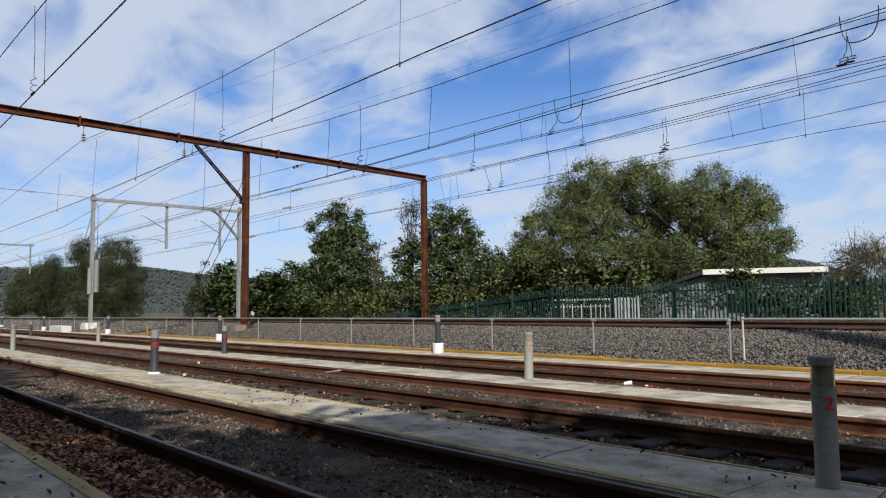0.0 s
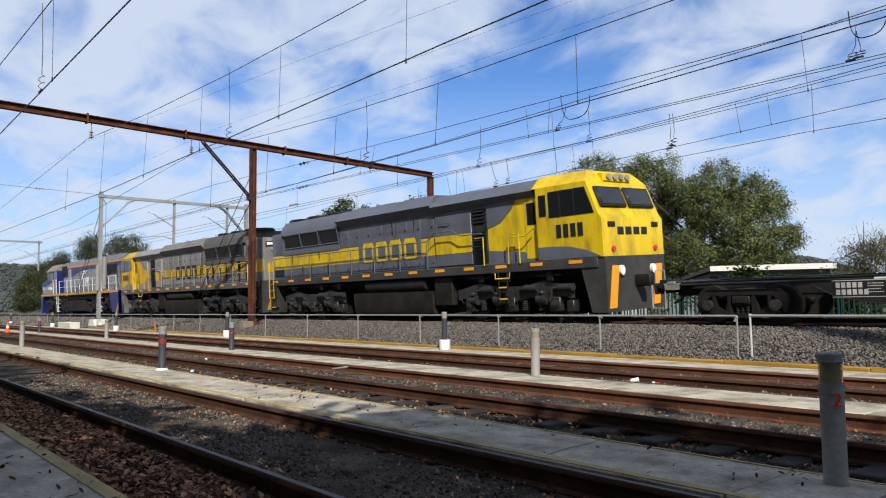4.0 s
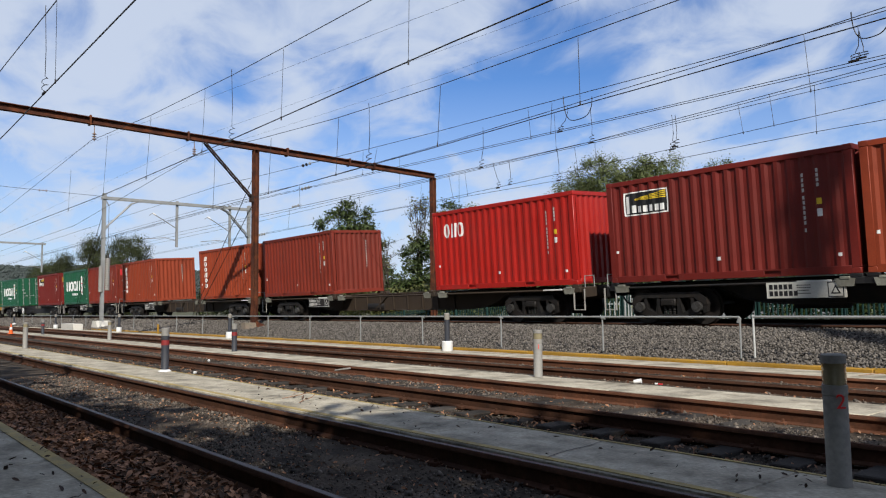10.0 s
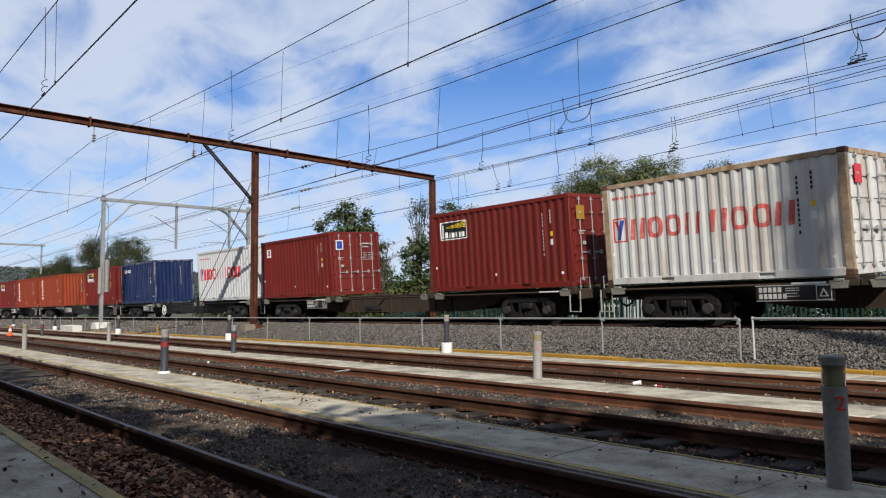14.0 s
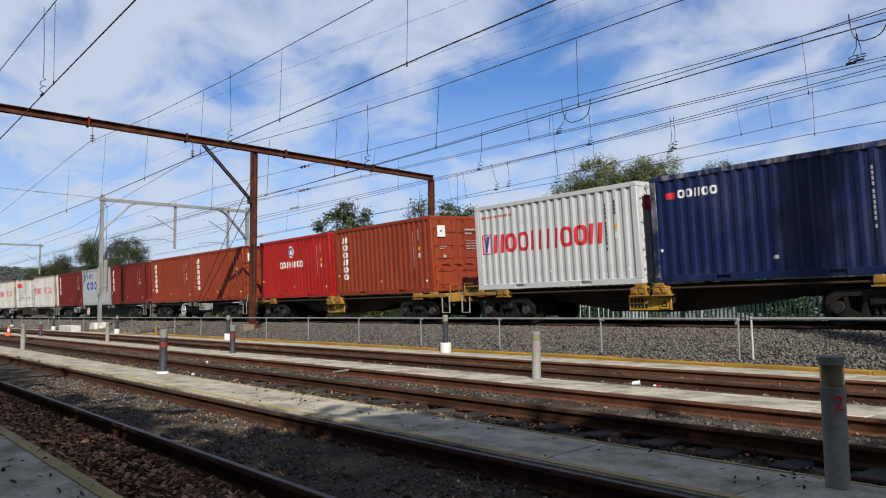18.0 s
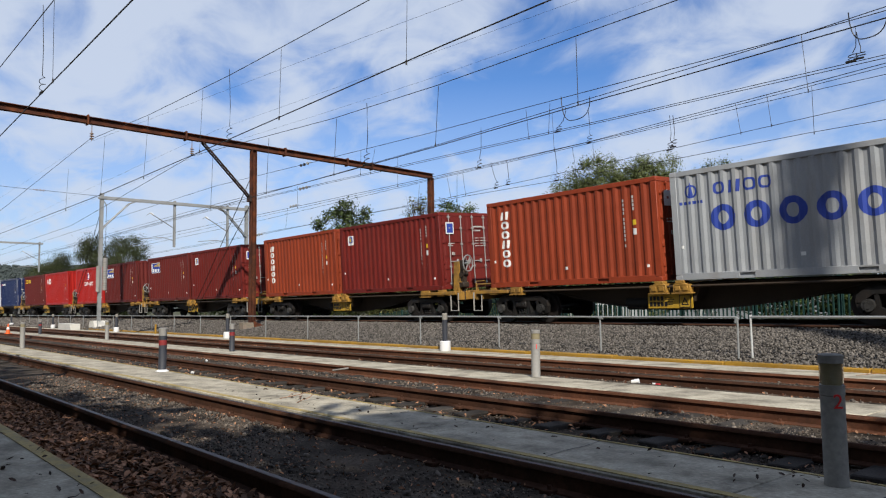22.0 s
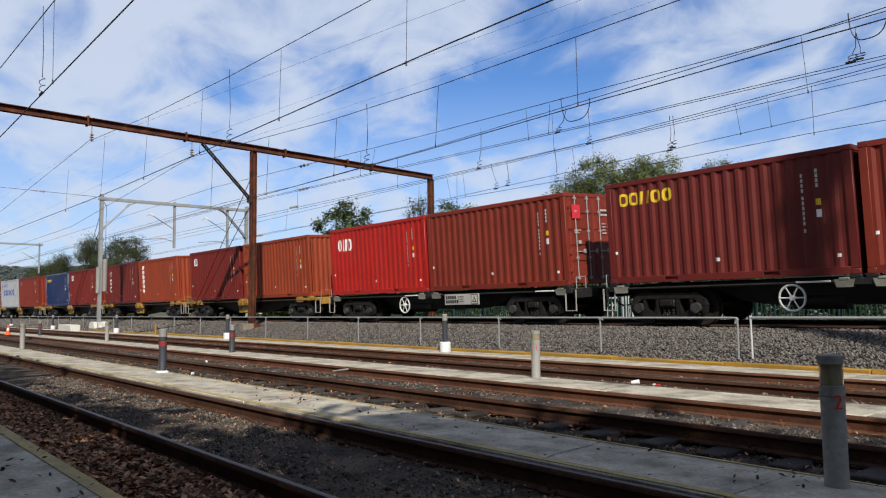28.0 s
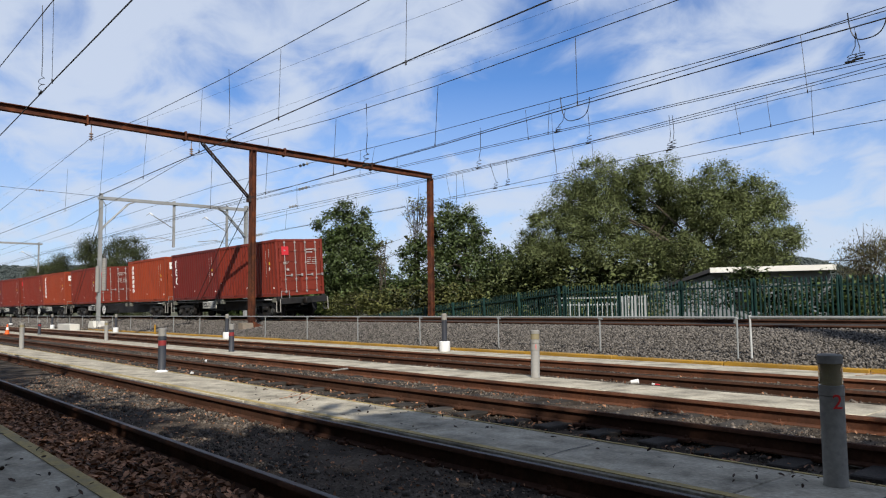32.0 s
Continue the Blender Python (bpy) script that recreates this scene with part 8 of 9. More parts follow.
def blue_loco():
    t = empty("locomotive", Matrix(), "blue and silver-grey diesel locomotive with yellow stripes and white handrails", "locomotive", "locomotives")
    P = lambda n, g, m, lab="": obj(n, g, m, t, label=lab)
    P("frame", Geo().box(-9.05, 9.05, -1.42, 1.42, 1.62, 1.80, 0.02), M_LOCOBLUE)
    P("frame_beam", Geo().box(-8.6, 8.6, -1.25, 1.25, 1.30, 1.62, 0.03), M_UNDER, "sooty black frame beam")
    for sy in (-1, 1):
        P("sill_stripe", Geo().box(-9.1, 9.1, sy * 1.435 - 0.015, sy * 1.435 + 0.015, 1.68, 1.83), M_ORANGE)
    P("pilot", Geo().prism([(-9.28, 0.28), (-9.22, 1.68), (-8.3, 1.68), (-8.62, 1.35), (-8.82, 0.28)], 1, -1.45, 1.45), M_LOCOBLUE)
    P("pilot", Geo().prism([(9.2, 0.32), (9.2, 1.68), (7.55, 1.68), (7.95, 0.36)], 1, -1.45, 1.45), M_LOCOBLUE)
    P("pilot_stripe", Geo().prism([(8.95, 0.34), (9.2, 0.62), (9.2, 1.0), (8.68, 0.34)], 1, -1.456, -1.45), M_ORANGE)
    P("nose", Geo().prism([(-9.22, 1.80), (-9.22, 2.70), (-9.08, 2.80), (-7.7, 3.10), (-7.4, 3.10), (-7.4, 1.80)], 1, -1.30, 1.30), M_LOCOBLUE)
    P("nose_panel", Geo().prism([(-9.12, 1.86), (-9.12, 2.10), (-7.9, 2.52), (-5.9, 2.78), (-5.0, 3.06), (-5.0, 1.86)], 1, -1.312, -1.302), M_LOCOSILVER)
    P("cab", Geo().prism([(-7.7, 1.80), (-7.7, 3.68), (-7.1, 3.68), (-4.95, 3.68), (-4.95, 1.80)], 1, -1.298, 1.298), M_LOCOBLUE)
    P("cab_roof", Geo().prism([(-1.34, 3.63), (-1.34, 3.70), (-0.8, 4.19), (0.8, 4.19), (1.34, 3.70), (1.34, 3.63)], 0, -7.78, -5.1), M_ROOFTAN, "weathered tan cab roof")
    for x0, x1 in ((-7.55, -7.06), (-6.98, -5.91)):
        P("cab_window", Geo().box(x0, x1, -1.318, -1.30, 2.88, 3.55, 0.008), M_GLASS)
        P("window_seal", Geo().tube((x0, -1.322, 2.86), (x1, -1.322, 2.86), 0.018, 5).tube((x0, -1.322, 3.57), (x1, -1.322, 3.57), 0.018, 5), M_GRILLE)
        P("sliding_bar", Geo().box((x0 * 2 + x1) / 3 - 0.02, (x0 * 2 + x1) / 3 + 0.02, -1.328, -1.316, 2.88, 3.55), M_GRILLE)
    P("windscreen", Geo().box(-7.715, -7.70, -1.1, 1.1, 3.14, 3.6, 0.005), M_GLASS)
    P("cab_door", Geo().box(-5.66, -5.04, -1.325, -1.30, 1.86, 3.56, 0.01), M_LOCOSILVER)
    P("door_window", Geo().box(-5.5, -5.18, -1.335, -1.325, 2.98, 3.46, 0.004), M_GLASS)
    for y in (-1.05, -0.75, 0.75, 1.05):
        P("headlight", Geo().tube((-9.22, y, 2.3), (-9.26, y, 2.3), 0.11, 12), M_PLASTIC)
    P("number_light", Geo().box(-8.52, -8.24, -1.322, -1.306, 2.2, 2.44), M_STENCIL)
    P("number_light", Geo().box(-9.1, -8.84, -1.322, -1.306, 2.2, 2.46), M_STENCIL)
    g = Geo()
    for k in range(5):
        g.box(-7.4 + k * 0.2 + (0.1 if k > 1 else 0), -7.25 + k * 0.2 + (0.1 if k > 1 else 0), -1.324, -1.312, 2.2, 2.40)
    P("number_marks", g, M_WHITE)
    # long hood
    hood = [(-0.98, 1.80), (-0.98, 3.92), (-0.62, 4.22), (0.62, 4.22), (0.98, 3.92), (0.98, 1.80)]
    P("hood", Geo().prism(hood, 0, -4.5, 8.95), M_LOCOSILVER)
    P("hood_roof", Geo().prism([(-1.0, 3.92), (-0.64, 4.26), (0.64, 4.26), (1.0, 3.92), (0.9, 3.88), (-0.9, 3.88)], 0, -4.55, 9.05), M_LOCOGREY)
    for sy in (-1, 1):
        P("top_stripe", Geo().box(-3.35, 9.0, sy * 0.995 - 0.012, sy * 0.995 + 0.012, 3.76, 3.91), M_ORANGE)
        P("top_band", Geo().prism([(-4.48, 1.9), (-4.48, 3.9), (-3.35, 3.9), (-3.35, 3.76), (9.0, 3.76), (9.0, 3.50), (1.2, 3.50), (-0.15, 3.43), (-1.83, 3.10), (-2.3, 3.02), (-3.9, 2.85), (-3.9, 1.9)], 1, sy * 0.993 - 0.006, sy * 0.993 + 0.006), M_LOCOBLUE)
    for x0, x1, z0, z1 in ((-4.4, -3.22, 3.2, 3.96), (4.1, 5.86, 3.0, 3.62), (6.08, 7.82, 3.0, 3.62)):
        g = Geo().box(x0, x1, -1.05, -0.99, z0, z1)
        for k in range(9):
            g.box(x0, x1, -1.065, -1.05, z0 + k * (z1 - z0) / 9, z0 + k * (z1 - z0) / 9 + 0.02)
        P("grille", g, M_GRILLE, "black louvred grille")
    for x in np.arange(-3.0, 3.2, 0.9):
        P("hood_door", Geo().box(x, x + 0.84, -1.0, -0.985, 1.94, 3.06, 0.004), M_LOCOSILVER)
    for x0 in (4.5, 5.3, 7.0):
        P("hood_door", Geo().box(x0, x0 + 0.6, -1.0, -0.985, 1.96, 3.04, 0.004), M_GRILLE if x0 < 6 else M_LOCOSILVER)
    # plain emblem: three nested white chevrons and two bars
    for k, (dx, dz, w) in enumerate(((0.0, 0.0, 1.25), (0.16, -0.16, 0.95), (0.75, -0.52, 1.05), (0.88, -0.68, 0.8))):
        x, z = 0.28 + dx, 3.43 + dz
        P("emblem", Geo().prism([(x, z - 0.62), (x + 0.12, z - 0.10), (x + 0.28, z), (x + w, z), (x + w - 0.05, z - 0.11), (x + 0.34, z - 0.11), (x + 0.24, z - 0.17), (x + 0.13, z - 0.62)], 1, -1.012, -1.004), M_WHITE, "plain white angular emblem stroke")
    P("emblem", Geo().prism([(0.29, 2.75), (0.94, 2.75), (0.98, 2.86), (0.31, 2.86)], 1, -1.012, -1.004), M_WHITE)
    P("rear_face", Geo().box(8.95, 9.02, -0.98, 0.98, 1.84, 3.5), M_LOCOBLUE)
    P("rear_header", Geo().box(8.95, 9.03, -1.0, 1.0, 3.5, 3.92), M_ORANGE)
    for n, g in rails_run(-4.03, -2.01, 2.0, -1.40, 1.82, 2.78, 0.026) + rails_run(-2.01, 5.0, 1.0, -1.40, 1.82, 2.78, 0.024) + rails_run(5.9, 8.8, 1.45, -1.40, 1.82, 2.78, 0.024) + rails_run(-5.62, -4.78, 0.84, -1.42, 1.82, 2.95, 0.024):
        P(n, g, M_ALU)
    for x in (-4.4, 5.6):
        P("ladder", ladder(x, -1.46, 0.36, 1.60, 0.40, 0.026, 4), M_ALU)
        P("ladder_grab", Geo().path([(x - 0.20, -1.47, 1.0), (x - 0.30, -1.48, 1.1), (x - 0.30, -1.48, 1.5), (x - 0.20, -1.47, 1.6)], 0.02, 6).path([(x + 0.20, -1.47, 1.0), (x + 0.30, -1.48, 1.1), (x + 0.30, -1.48, 1.5), (x + 0.20, -1.47, 1.6)], 0.02, 6), M_ALU)
    P("fuel_tank", Geo().prism([(-0.9, 0.36), (-1.3, 0.46), (-1.3, 1.24), (1.3, 1.24), (1.3, 0.46), (0.9, 0.36)], 0, -2.4, 1.75), M_TANK)
    for x in (-1.1, 0.0, 1.1):
        P("tank_strap", Geo().box(x - 0.03, x + 0.03, -1.315, -1.3, 0.47, 1.24), M_UNDER)
    P("filler_cap", Geo().tube((-2.0, -1.3, 1.1), (-2.0, -1.38, 1.12), 0.07, 10), M_BOGIE)
    P("hood_box", Geo().box(-3.8, -2.22, -1.12, -0.98, 1.84, 3.02, 0.02), M_LOCOSILVER, "plain silver-grey equipment cabinet")
    P("hood_box", Geo().box(-2.75, -2.22, -1.10, -0.98, 3.02, 3.66, 0.02), M_LOCOSILVER)
    P("box_vent", Geo().box(-3.1, -2.75, -1.128, -1.118, 2.06, 2.18), M_GRILLE)
    # flat black plate on the hood; a recess's shade is put into its colour
    P("cab_recess", Geo().box(-4.02, -3.82, -1.02, -0.99, 1.86, 2.5), M_GRILLE)
    rr = random.Random(33)
    g, q = Geo(), Geo()
    for k in range(70):
        x, top, w = rr.uniform(-1.9, 8.8), rr.choice((3.4, 3.0, 2.5, 2.1)), rr.uniform(0.008, 0.035)
        g.prism([(x - w * 0.4, top - rr.uniform(0.15, 0.55)), (x - w, top), (x + w, top), (x + w * 0.3, top - rr.uniform(0.15, 0.55))], 1, -1.009, -1.0065)
    P("grime_coat", g, M_UNDER, "dark streaks run down the hood panels")["kind"] = "stuff"
    for x in np.arange(-1.85, 8.9, 0.62):
        for z in (1.92, 2.28, 2.72, 3.10, 3.44):
            q.box(x - 0.016, x + 0.016, -1.011, -0.99, z, z + 0.03)
    P("latch_row", q, M_GRILLE)["kind"] = "stuff"
    for x in (3.75, 5.95, 7.95, 8.5):
        P("door_seam", Geo().box(x - 0.010, x + 0.010, -1.006, -0.99, 1.9, 3.74), M_GRILLE)
    for x in np.arange(-1.15, 3.2, 0.9):
        P("door_seam", Geo().box(x - 0.012, x + 0.012, -1.006, -0.99, 1.9, 3.7), M_GRILLE)
        P("door_latch", Geo().box(x - 0.09, x - 0.04, -1.02, -1.0, 2.35, 2.5, 0.006), M_BOGIE)
        P("grime_streak", Geo().prism([(x - 0.06, 1.9), (x - 0.03, 2.3), (x - 0.02, 2.3), (x, 1.9)], 1, -1.004, -1.001), M_UNDER)
    P("cab_step", Geo().box(-5.5, -5.0, -1.44, -1.3, 1.40, 1.68, 0.01), M_LOCOBLUE)
    P("stripe_step", Geo().box(-2.1, -1.75, -1.46, -1.44, 1.60, 1.80), M_ORANGE)
    for x in (-7.9, -6.6, -4.4, 4.4, 6.6):
        P("air_reservoir", Geo().lathe([(0.02, -0.45), (0.13, -0.42), (0.15, -0.36), (0.15, 0.36), (0.13, 0.42), (0.02, 0.45)], 14).moved(pose(x, -1.16, 1.17, 0, 90, 0)), M_BOGIE)
    for x in (-7.1, -5.2, -3.3, -2.8, 3.4, 5.2, 7.2):
        P("pipe_bracket", Geo().box(x - 0.1, x + 0.1, -1.26, -1.0, 0.95, 1.5, 0.02).tube((x - 0.25, -1.24, 1.32), (x + 0.3, -1.24, 1.32), 0.035, 6), M_BOGIE)
    P("underframe", Geo().box(-8.4, 8.4, -0.9, 0.9, 1.0, 1.32), M_UNDER)
    P("coupler", Geo().box(-9.75, -9.2, -0.12, 0.12, 0.72, 0.95, 0.03), M_BOGIE)
    P("coupler", Geo().box(9.2, 9.5, -0.12, 0.12, 0.72, 0.95, 0.03), M_BOGIE)
    loco_bogie(t, -5.47, M_BOGIE, 1.17); loco_bogie(t, 5.47, M_BOGIE, 1.17)
    fans(t, (3.8, 5.4, 7.0), 4.24, M_LOCOGREY)
    return t


def yellow_loco(body, yel, words, flip=False):
    """Cab at -x; the detailed side is at -y, or at +y when flipped."""
    t = empty("locomotive", Matrix(), words, "locomotive", "locomotives")

    def P(n, g, m, lab=""):
        # heights over the rail: walkway 1.75, band 2.2 to 2.8, eaves 3.85, roof 4.22
        if n in ("stanchion", "rail_bar", "grab_rail"):
            g.v = [(x, y, z + 0.3) for x, y, z in g.v]
        elif max(v[0] for v in g.v) < -4.9:
            g.v = [(x, y, float(np.interp(z, (0, 0.28, 1.12, 1.42, 3.52, 3.96), (0, 0.28, 1.47, 1.75, 3.80, 4.16)))) for x, y, z in g.v]
        else:
            g.v = [(x, y, float(np.interp(z, (0, 0.28, 0.72, 0.925, 1.12, 1.42, 1.50, 2.165, 2.84, 2.90, 3.40, 3.46, 3.52, 3.93, 4.03, 4.3),
                                          (0, 0.29, 1.0, 1.24, 1.47, 1.75, 1.80, 2.19, 2.79, 3.04, 3.57, 3.63, 3.85, 4.12, 4.22, 4.49)))) for x, y, z in g.v]
        if flip:
            g.v = [(x, -y, z) for x, y, z in g.v]
        return obj(n, g, m, t, label=lab)
    e = 0.0 if flip else 0.72   # the older engine has a longer rear hood
    x0, xe = -9.4, 9.1 + e
    P("frame", Geo().box(x0 + 0.2, xe, -1.40, 1.40, 1.12, 1.42, 0.02), M_SILL if flip else M_LOCOSOOT)
    soot, worn = (body, body) if flip else (M_LOCOSOOT, M_LOCOWORN)
    for k in range(13):
        x = x0 + 0.7 + k * 1.42
        for sy in (-1, 1):
            P("reflector", Geo().box(x, x + 0.46, sy * 1.408 - 0.005, sy * 1.408 + 0.005, 1.27, 1.37), M_AMBER)
    P("pilot", Geo().prism([(x0 - 0.02, 0.28), (x0 - 0.02, 1.42), (x0 + 0.85, 1.42), (x0 + 0.5, 0.28)], 1, -1.36, 1.36), M_SILL if flip else M_LOCOWORN)
    P("pilot", Geo().prism([(xe + 0.05, 0.28), (xe + 0.05, 1.42), (xe - 0.7, 1.42), (xe - 0.4, 0.28)], 1, -1.36, 1.36), M_SILL)
    P("pilot_stripe", Geo().prism([(-1.15, 0.35), (-0.80, 0.35), (-0.55, 1.10), (-0.72, 1.15)], 0, xe + 0.05, xe + 0.07), M_KERB)
    P("end_lamp", Geo().tube((xe + 0.05, -0.78, 1.22), (xe + 0.17, -0.78, 1.22), 0.11, 14), M_GALV)
    for y in (-1.0, 1.0):
        P("pilot_stripe", Geo().prism([(y - 0.30, 0.35), (y, 0.35), (y + 0.22, 1.15), (y - 0.08, 1.15)], 0, x0 - 0.04, x0 - 0.02), M_AMBER)
        P("ditch_light", Geo().tube((x0 - 0.02, y * 0.72, 1.05), (x0 - 0.10, y * 0.72, 1.05), 0.10, 12), M_PLASTIC)
    # cab with a raked face
    P("cab", Geo().prism([(x0, 1.42), (x0, 2.45), (x0 + 0.10, 2.60), (x0 + 0.46, 3.52), (-7.15, 3.52), (-7.15, 1.42)], 1, -1.39, 1.39), yel)
    P("cab_roof", Geo().add([(x0 + 0.46, -1.39, 3.52), (x0 + 0.46, 1.39, 3.52), (x0 + 0.70, -1.0, 3.93), (x0 + 0.70, 1.0, 3.93), (-7.0, -1.39, 3.52), (-7.0, 1.39, 3.52), (-7.0, -1.0, 3.96), (-7.0, 1.0, 3.96)],
                            [(0, 1, 3, 2), (2, 3, 7, 6), (0, 2, 6, 4), (1, 5, 7, 3), (4, 6, 7, 5), (0, 4, 5, 1)]), yel)
    P("cab_rear", Geo().box(-7.15, -4.95, -1.20, 1.20, 1.42, 3.52), yel)
    for sy in (-1, 1):
        a, b = sorted((sy * 1.39, sy * 1.402))
        P("lower_sweep", Geo().prism([(x0 + 0.05, 1.43), (x0 + 0.5, 1.62), (x0 + 1.1, 1.76), (x0 + 1.7, 1.80), (-7.15, 1.80), (-7.15, 1.43)], 1, a, b), body)
        P("cab_window", Geo().prism([(x0 + 0.22, 2.62), (x0 + 0.50, 3.36), (-7.62, 3.36), (-7.62, 2.62)], 1, a, b), M_GLASS)
        for xx in (-8.55, -8.05):
            P("window_post", Geo().box(xx, xx + 0.05, *sorted((sy * 1.40, sy * 1.412)), 2.62, 3.36), M_GRILLE)
        P("quarter_window", Geo().box(-7.52, -7.26, a, b, 2.68, 3.3), M_GLASS)
        a, b = sorted((sy * 1.20, sy * 1.216))
        P("upper_sweep", Geo().prism([(-6.3, 3.5), (-4.95, 3.5), (-4.95, 2.55), (-5.5, 2.68), (-6.0, 3.05)], 1, a, b), body)
        P("rear_sweep", Geo().prism([(-7.13, 1.43), (-7.13, 1.62), (-6.2, 1.75), (-4.95, 1.85), (-4.95, 1.43)], 1, a, b), body)
        P("cab_door", Geo().box(-7.05, -6.55, *sorted((sy * 1.20, sy * 1.226)), 1.5, 3.3, 0.01), yel)
        P("door_window", Geo().box(-6.97, -6.63, *sorted((sy * 1.22, sy * 1.235)), 2.5, 3.16, 0.006), M_GLASS)
    tilt = pose(x0 + 0.25, 0, 3.08, 0, 21.4, 0)
    for y in (-0.64, 0.64):
        P("windscreen_frame", Geo().box(-0.045, 0.02, y - 0.58, y + 0.58, -0.32, 0.30, 0.02).moved(tilt), M_GRILLE)
        P("windscreen", Geo().box(-0.06, 0.0, y - 0.52, y + 0.52, -0.27, 0.25, 0.02).moved(tilt), M_GLASS)
        P("marker_light", Geo().box(x0 - 0.03, x0 + 0.02, y * 1.55 - 0.15, y * 1.55 + 0.15, 2.22, 2.36, 0.01), M_GRILLE)
        P("tail_light", Geo().tube((x0 + 0.01, y * 1.5, 1.62), (x0 - 0.04, y * 1.5, 1.62), 0.08, 10), M_REDMARK)
    P("headlight_box", Geo().box(x0 + 0.42, x0 + 0.75, -0.62, 0.62, 3.52, 3.86, 0.04), yel)
    for y in (-0.42, -0.14, 0.14, 0.42):
        P("headlight", Geo().tube((x0 + 0.43, y, 3.70), (x0 + 0.37, y, 3.70), 0.095, 12), M_BOLLGREY)
    for k in range(4):
        y = 0.62 - k * 0.36
        P("letter_block", Geo().box(x0 - 0.012, x0 + 0.002, y - 0.27, y, 2.0, 2.22, 0.004), M_BLACKMARK)
        P("number_block", Geo().box(-8.78 + k * 0.25, -8.61 + k * 0.25, -1.404, -1.392, 2.03, 2.40), M_BLACKMARK)
    # hood behind the cab, under an overhanging roof
    P("hood", Geo().box(-4.95, 8.95, -1.16, 1.16, 1.42, 3.45), body)
    P("roof", Geo().prism([(-1.16, 3.40), (-1.40, 3.50), (-1.02, 3.93), (1.02, 3.93), (1.40, 3.50), (1.16, 3.40)], 0, -7.0, -2.4), body)
    P("roof", Geo().prism([(-1.16, 3.40), (-1.41, 3.52), (-1.05, 4.03), (1.05, 4.03), (1.41, 3.52), (1.16, 3.40)], 0, -2.4, 3.45), body if flip else worn)
    P("radiator_roof", Geo().prism([(-1.16, 3.42), (-1.27, 3.47), (-1.24, 3.60), (-1.0, 4.03), (1.0, 4.03), (1.24, 3.60), (1.27, 3.47), (1.16, 3.42)], 0, 3.45, 8.12), soot)
    P("end_hood", Geo().box(8.1, 9.12 + e, -1.175, 1.175, 1.42, 3.50, 0.02), worn)
    v0, v1, c0, c1, out = (-4.85, -4.28, -4.2, -2.42, 1.205) if flip else (-4.40, -3.52, -3.44, -2.45, 1.30)   # louvres and the locker beside them
    g = Geo().box(v0, v1, -1.19, -1.16, 1.55, 3.34)
    P("louvre_frame", g, M_GRILLE)
    for k in range(17):
        P("louvre", Geo().prism([(-1.25, 1.58 + k * 0.104), (-1.19, 1.63 + k * 0.104), (-1.19, 1.645 + k * 0.104), (-1.25, 1.595 + k * 0.104)], 0, v0 + 0.02, v1 - 0.02), M_GRILLE)
    P("equipment_box", Geo().box(c0, c1, -out, -1.16, 1.50, 3.30, 0.02), body)
    P("box_band", Geo().box(c0, c1, -out - 0.008, -out - 0.002, 2.165, 2.84), yel)
    P("box_grab", Geo().path([(-3.2, -out, 3.05), (-3.2, -out - 0.07, 3.05), (-2.7, -out - 0.07, 3.08), (-2.7, -out, 3.08)], 0.015, 5), body)
    n = 15
    for k in range(n):
        a = -2.36 + k * 11.2 / n
        b = a + 11.2 / n - 0.03
        P("hood_door", Geo().box(a, b, -1.182, -1.16, 1.50, 2.16, 0.006), body if k < 8 else worn)
        P("band_panel", Geo().box(a, b, -1.182, -1.16, 2.165, 2.84, 0.006), yel)
        if b < 3.6 or b > 8.4:
            P("upper_door", Geo().box(a, b, -1.182, -1.16, 2.845, 3.38, 0.006), body if b < 3 else worn)
        P("bolt_row", Geo().box(a + 0.28, a + 0.31, -1.19, -1.181, 1.62, 1.65).box(a + 0.28, a + 0.31, -1.19, -1.181, 2.02, 2.05).box(a + 0.28, a + 0.31, -1.19, -1.181, 3.2, 3.23), M_GRILLE)["kind"] = "stuff"
        for z in (1.72, 2.98):
            P("latch", Geo().box(a + 0.08, a + 0.15, -1.20, -1.18, z, z + 0.05), M_GRILLE)
    rr = random.Random(8 if flip else 21)
    g = Geo()
    for k in range(10 if flip else 44):
        x = -2.36 + rr.randrange(0 if flip else 6, 15) * 11.2 / n + rr.uniform(-0.12, 0.12)
        top = rr.choice((2.82, 2.82, 2.2, 2.6))
        w = rr.uniform(0.02, 0.085)
        g.prism([(x - w * 0.4, top - rr.uniform(0.3, 0.9)), (x - w, top), (x + w, top), (x + w * 0.3, top - rr.uniform(0.3, 0.9))], 1, -1.188, -1.1835)
    for k in range(14 if flip else 80):   # fine runs below the latches and vents, thickest at the radiators
        x = rr.uniform(-2.3, 8.6) if flip or k < 25 else rr.uniform(3.0, 8.6)
        top, w = rr.choice((3.36, 2.84, 2.16, 2.16)), rr.uniform(0.008, 0.03)
        g.prism([(x - w * 0.3, top - rr.uniform(0.2, 0.6)), (x - w, top), (x + w, top), (x + w * 0.3, top - rr.uniform(0.2, 0.6))], 1, -1.1875, -1.1835)
    P("grime_coat", g, M_UNDER, "black grime run down the panel joints")["kind"] = "stuff"
    for k in range(3):
        P("roof_hatch", Geo().box(-1.6 + k * 1.7, -0.4 + k * 1.7, -0.9, 0.9, 4.0, 4.08, 0.02), body)
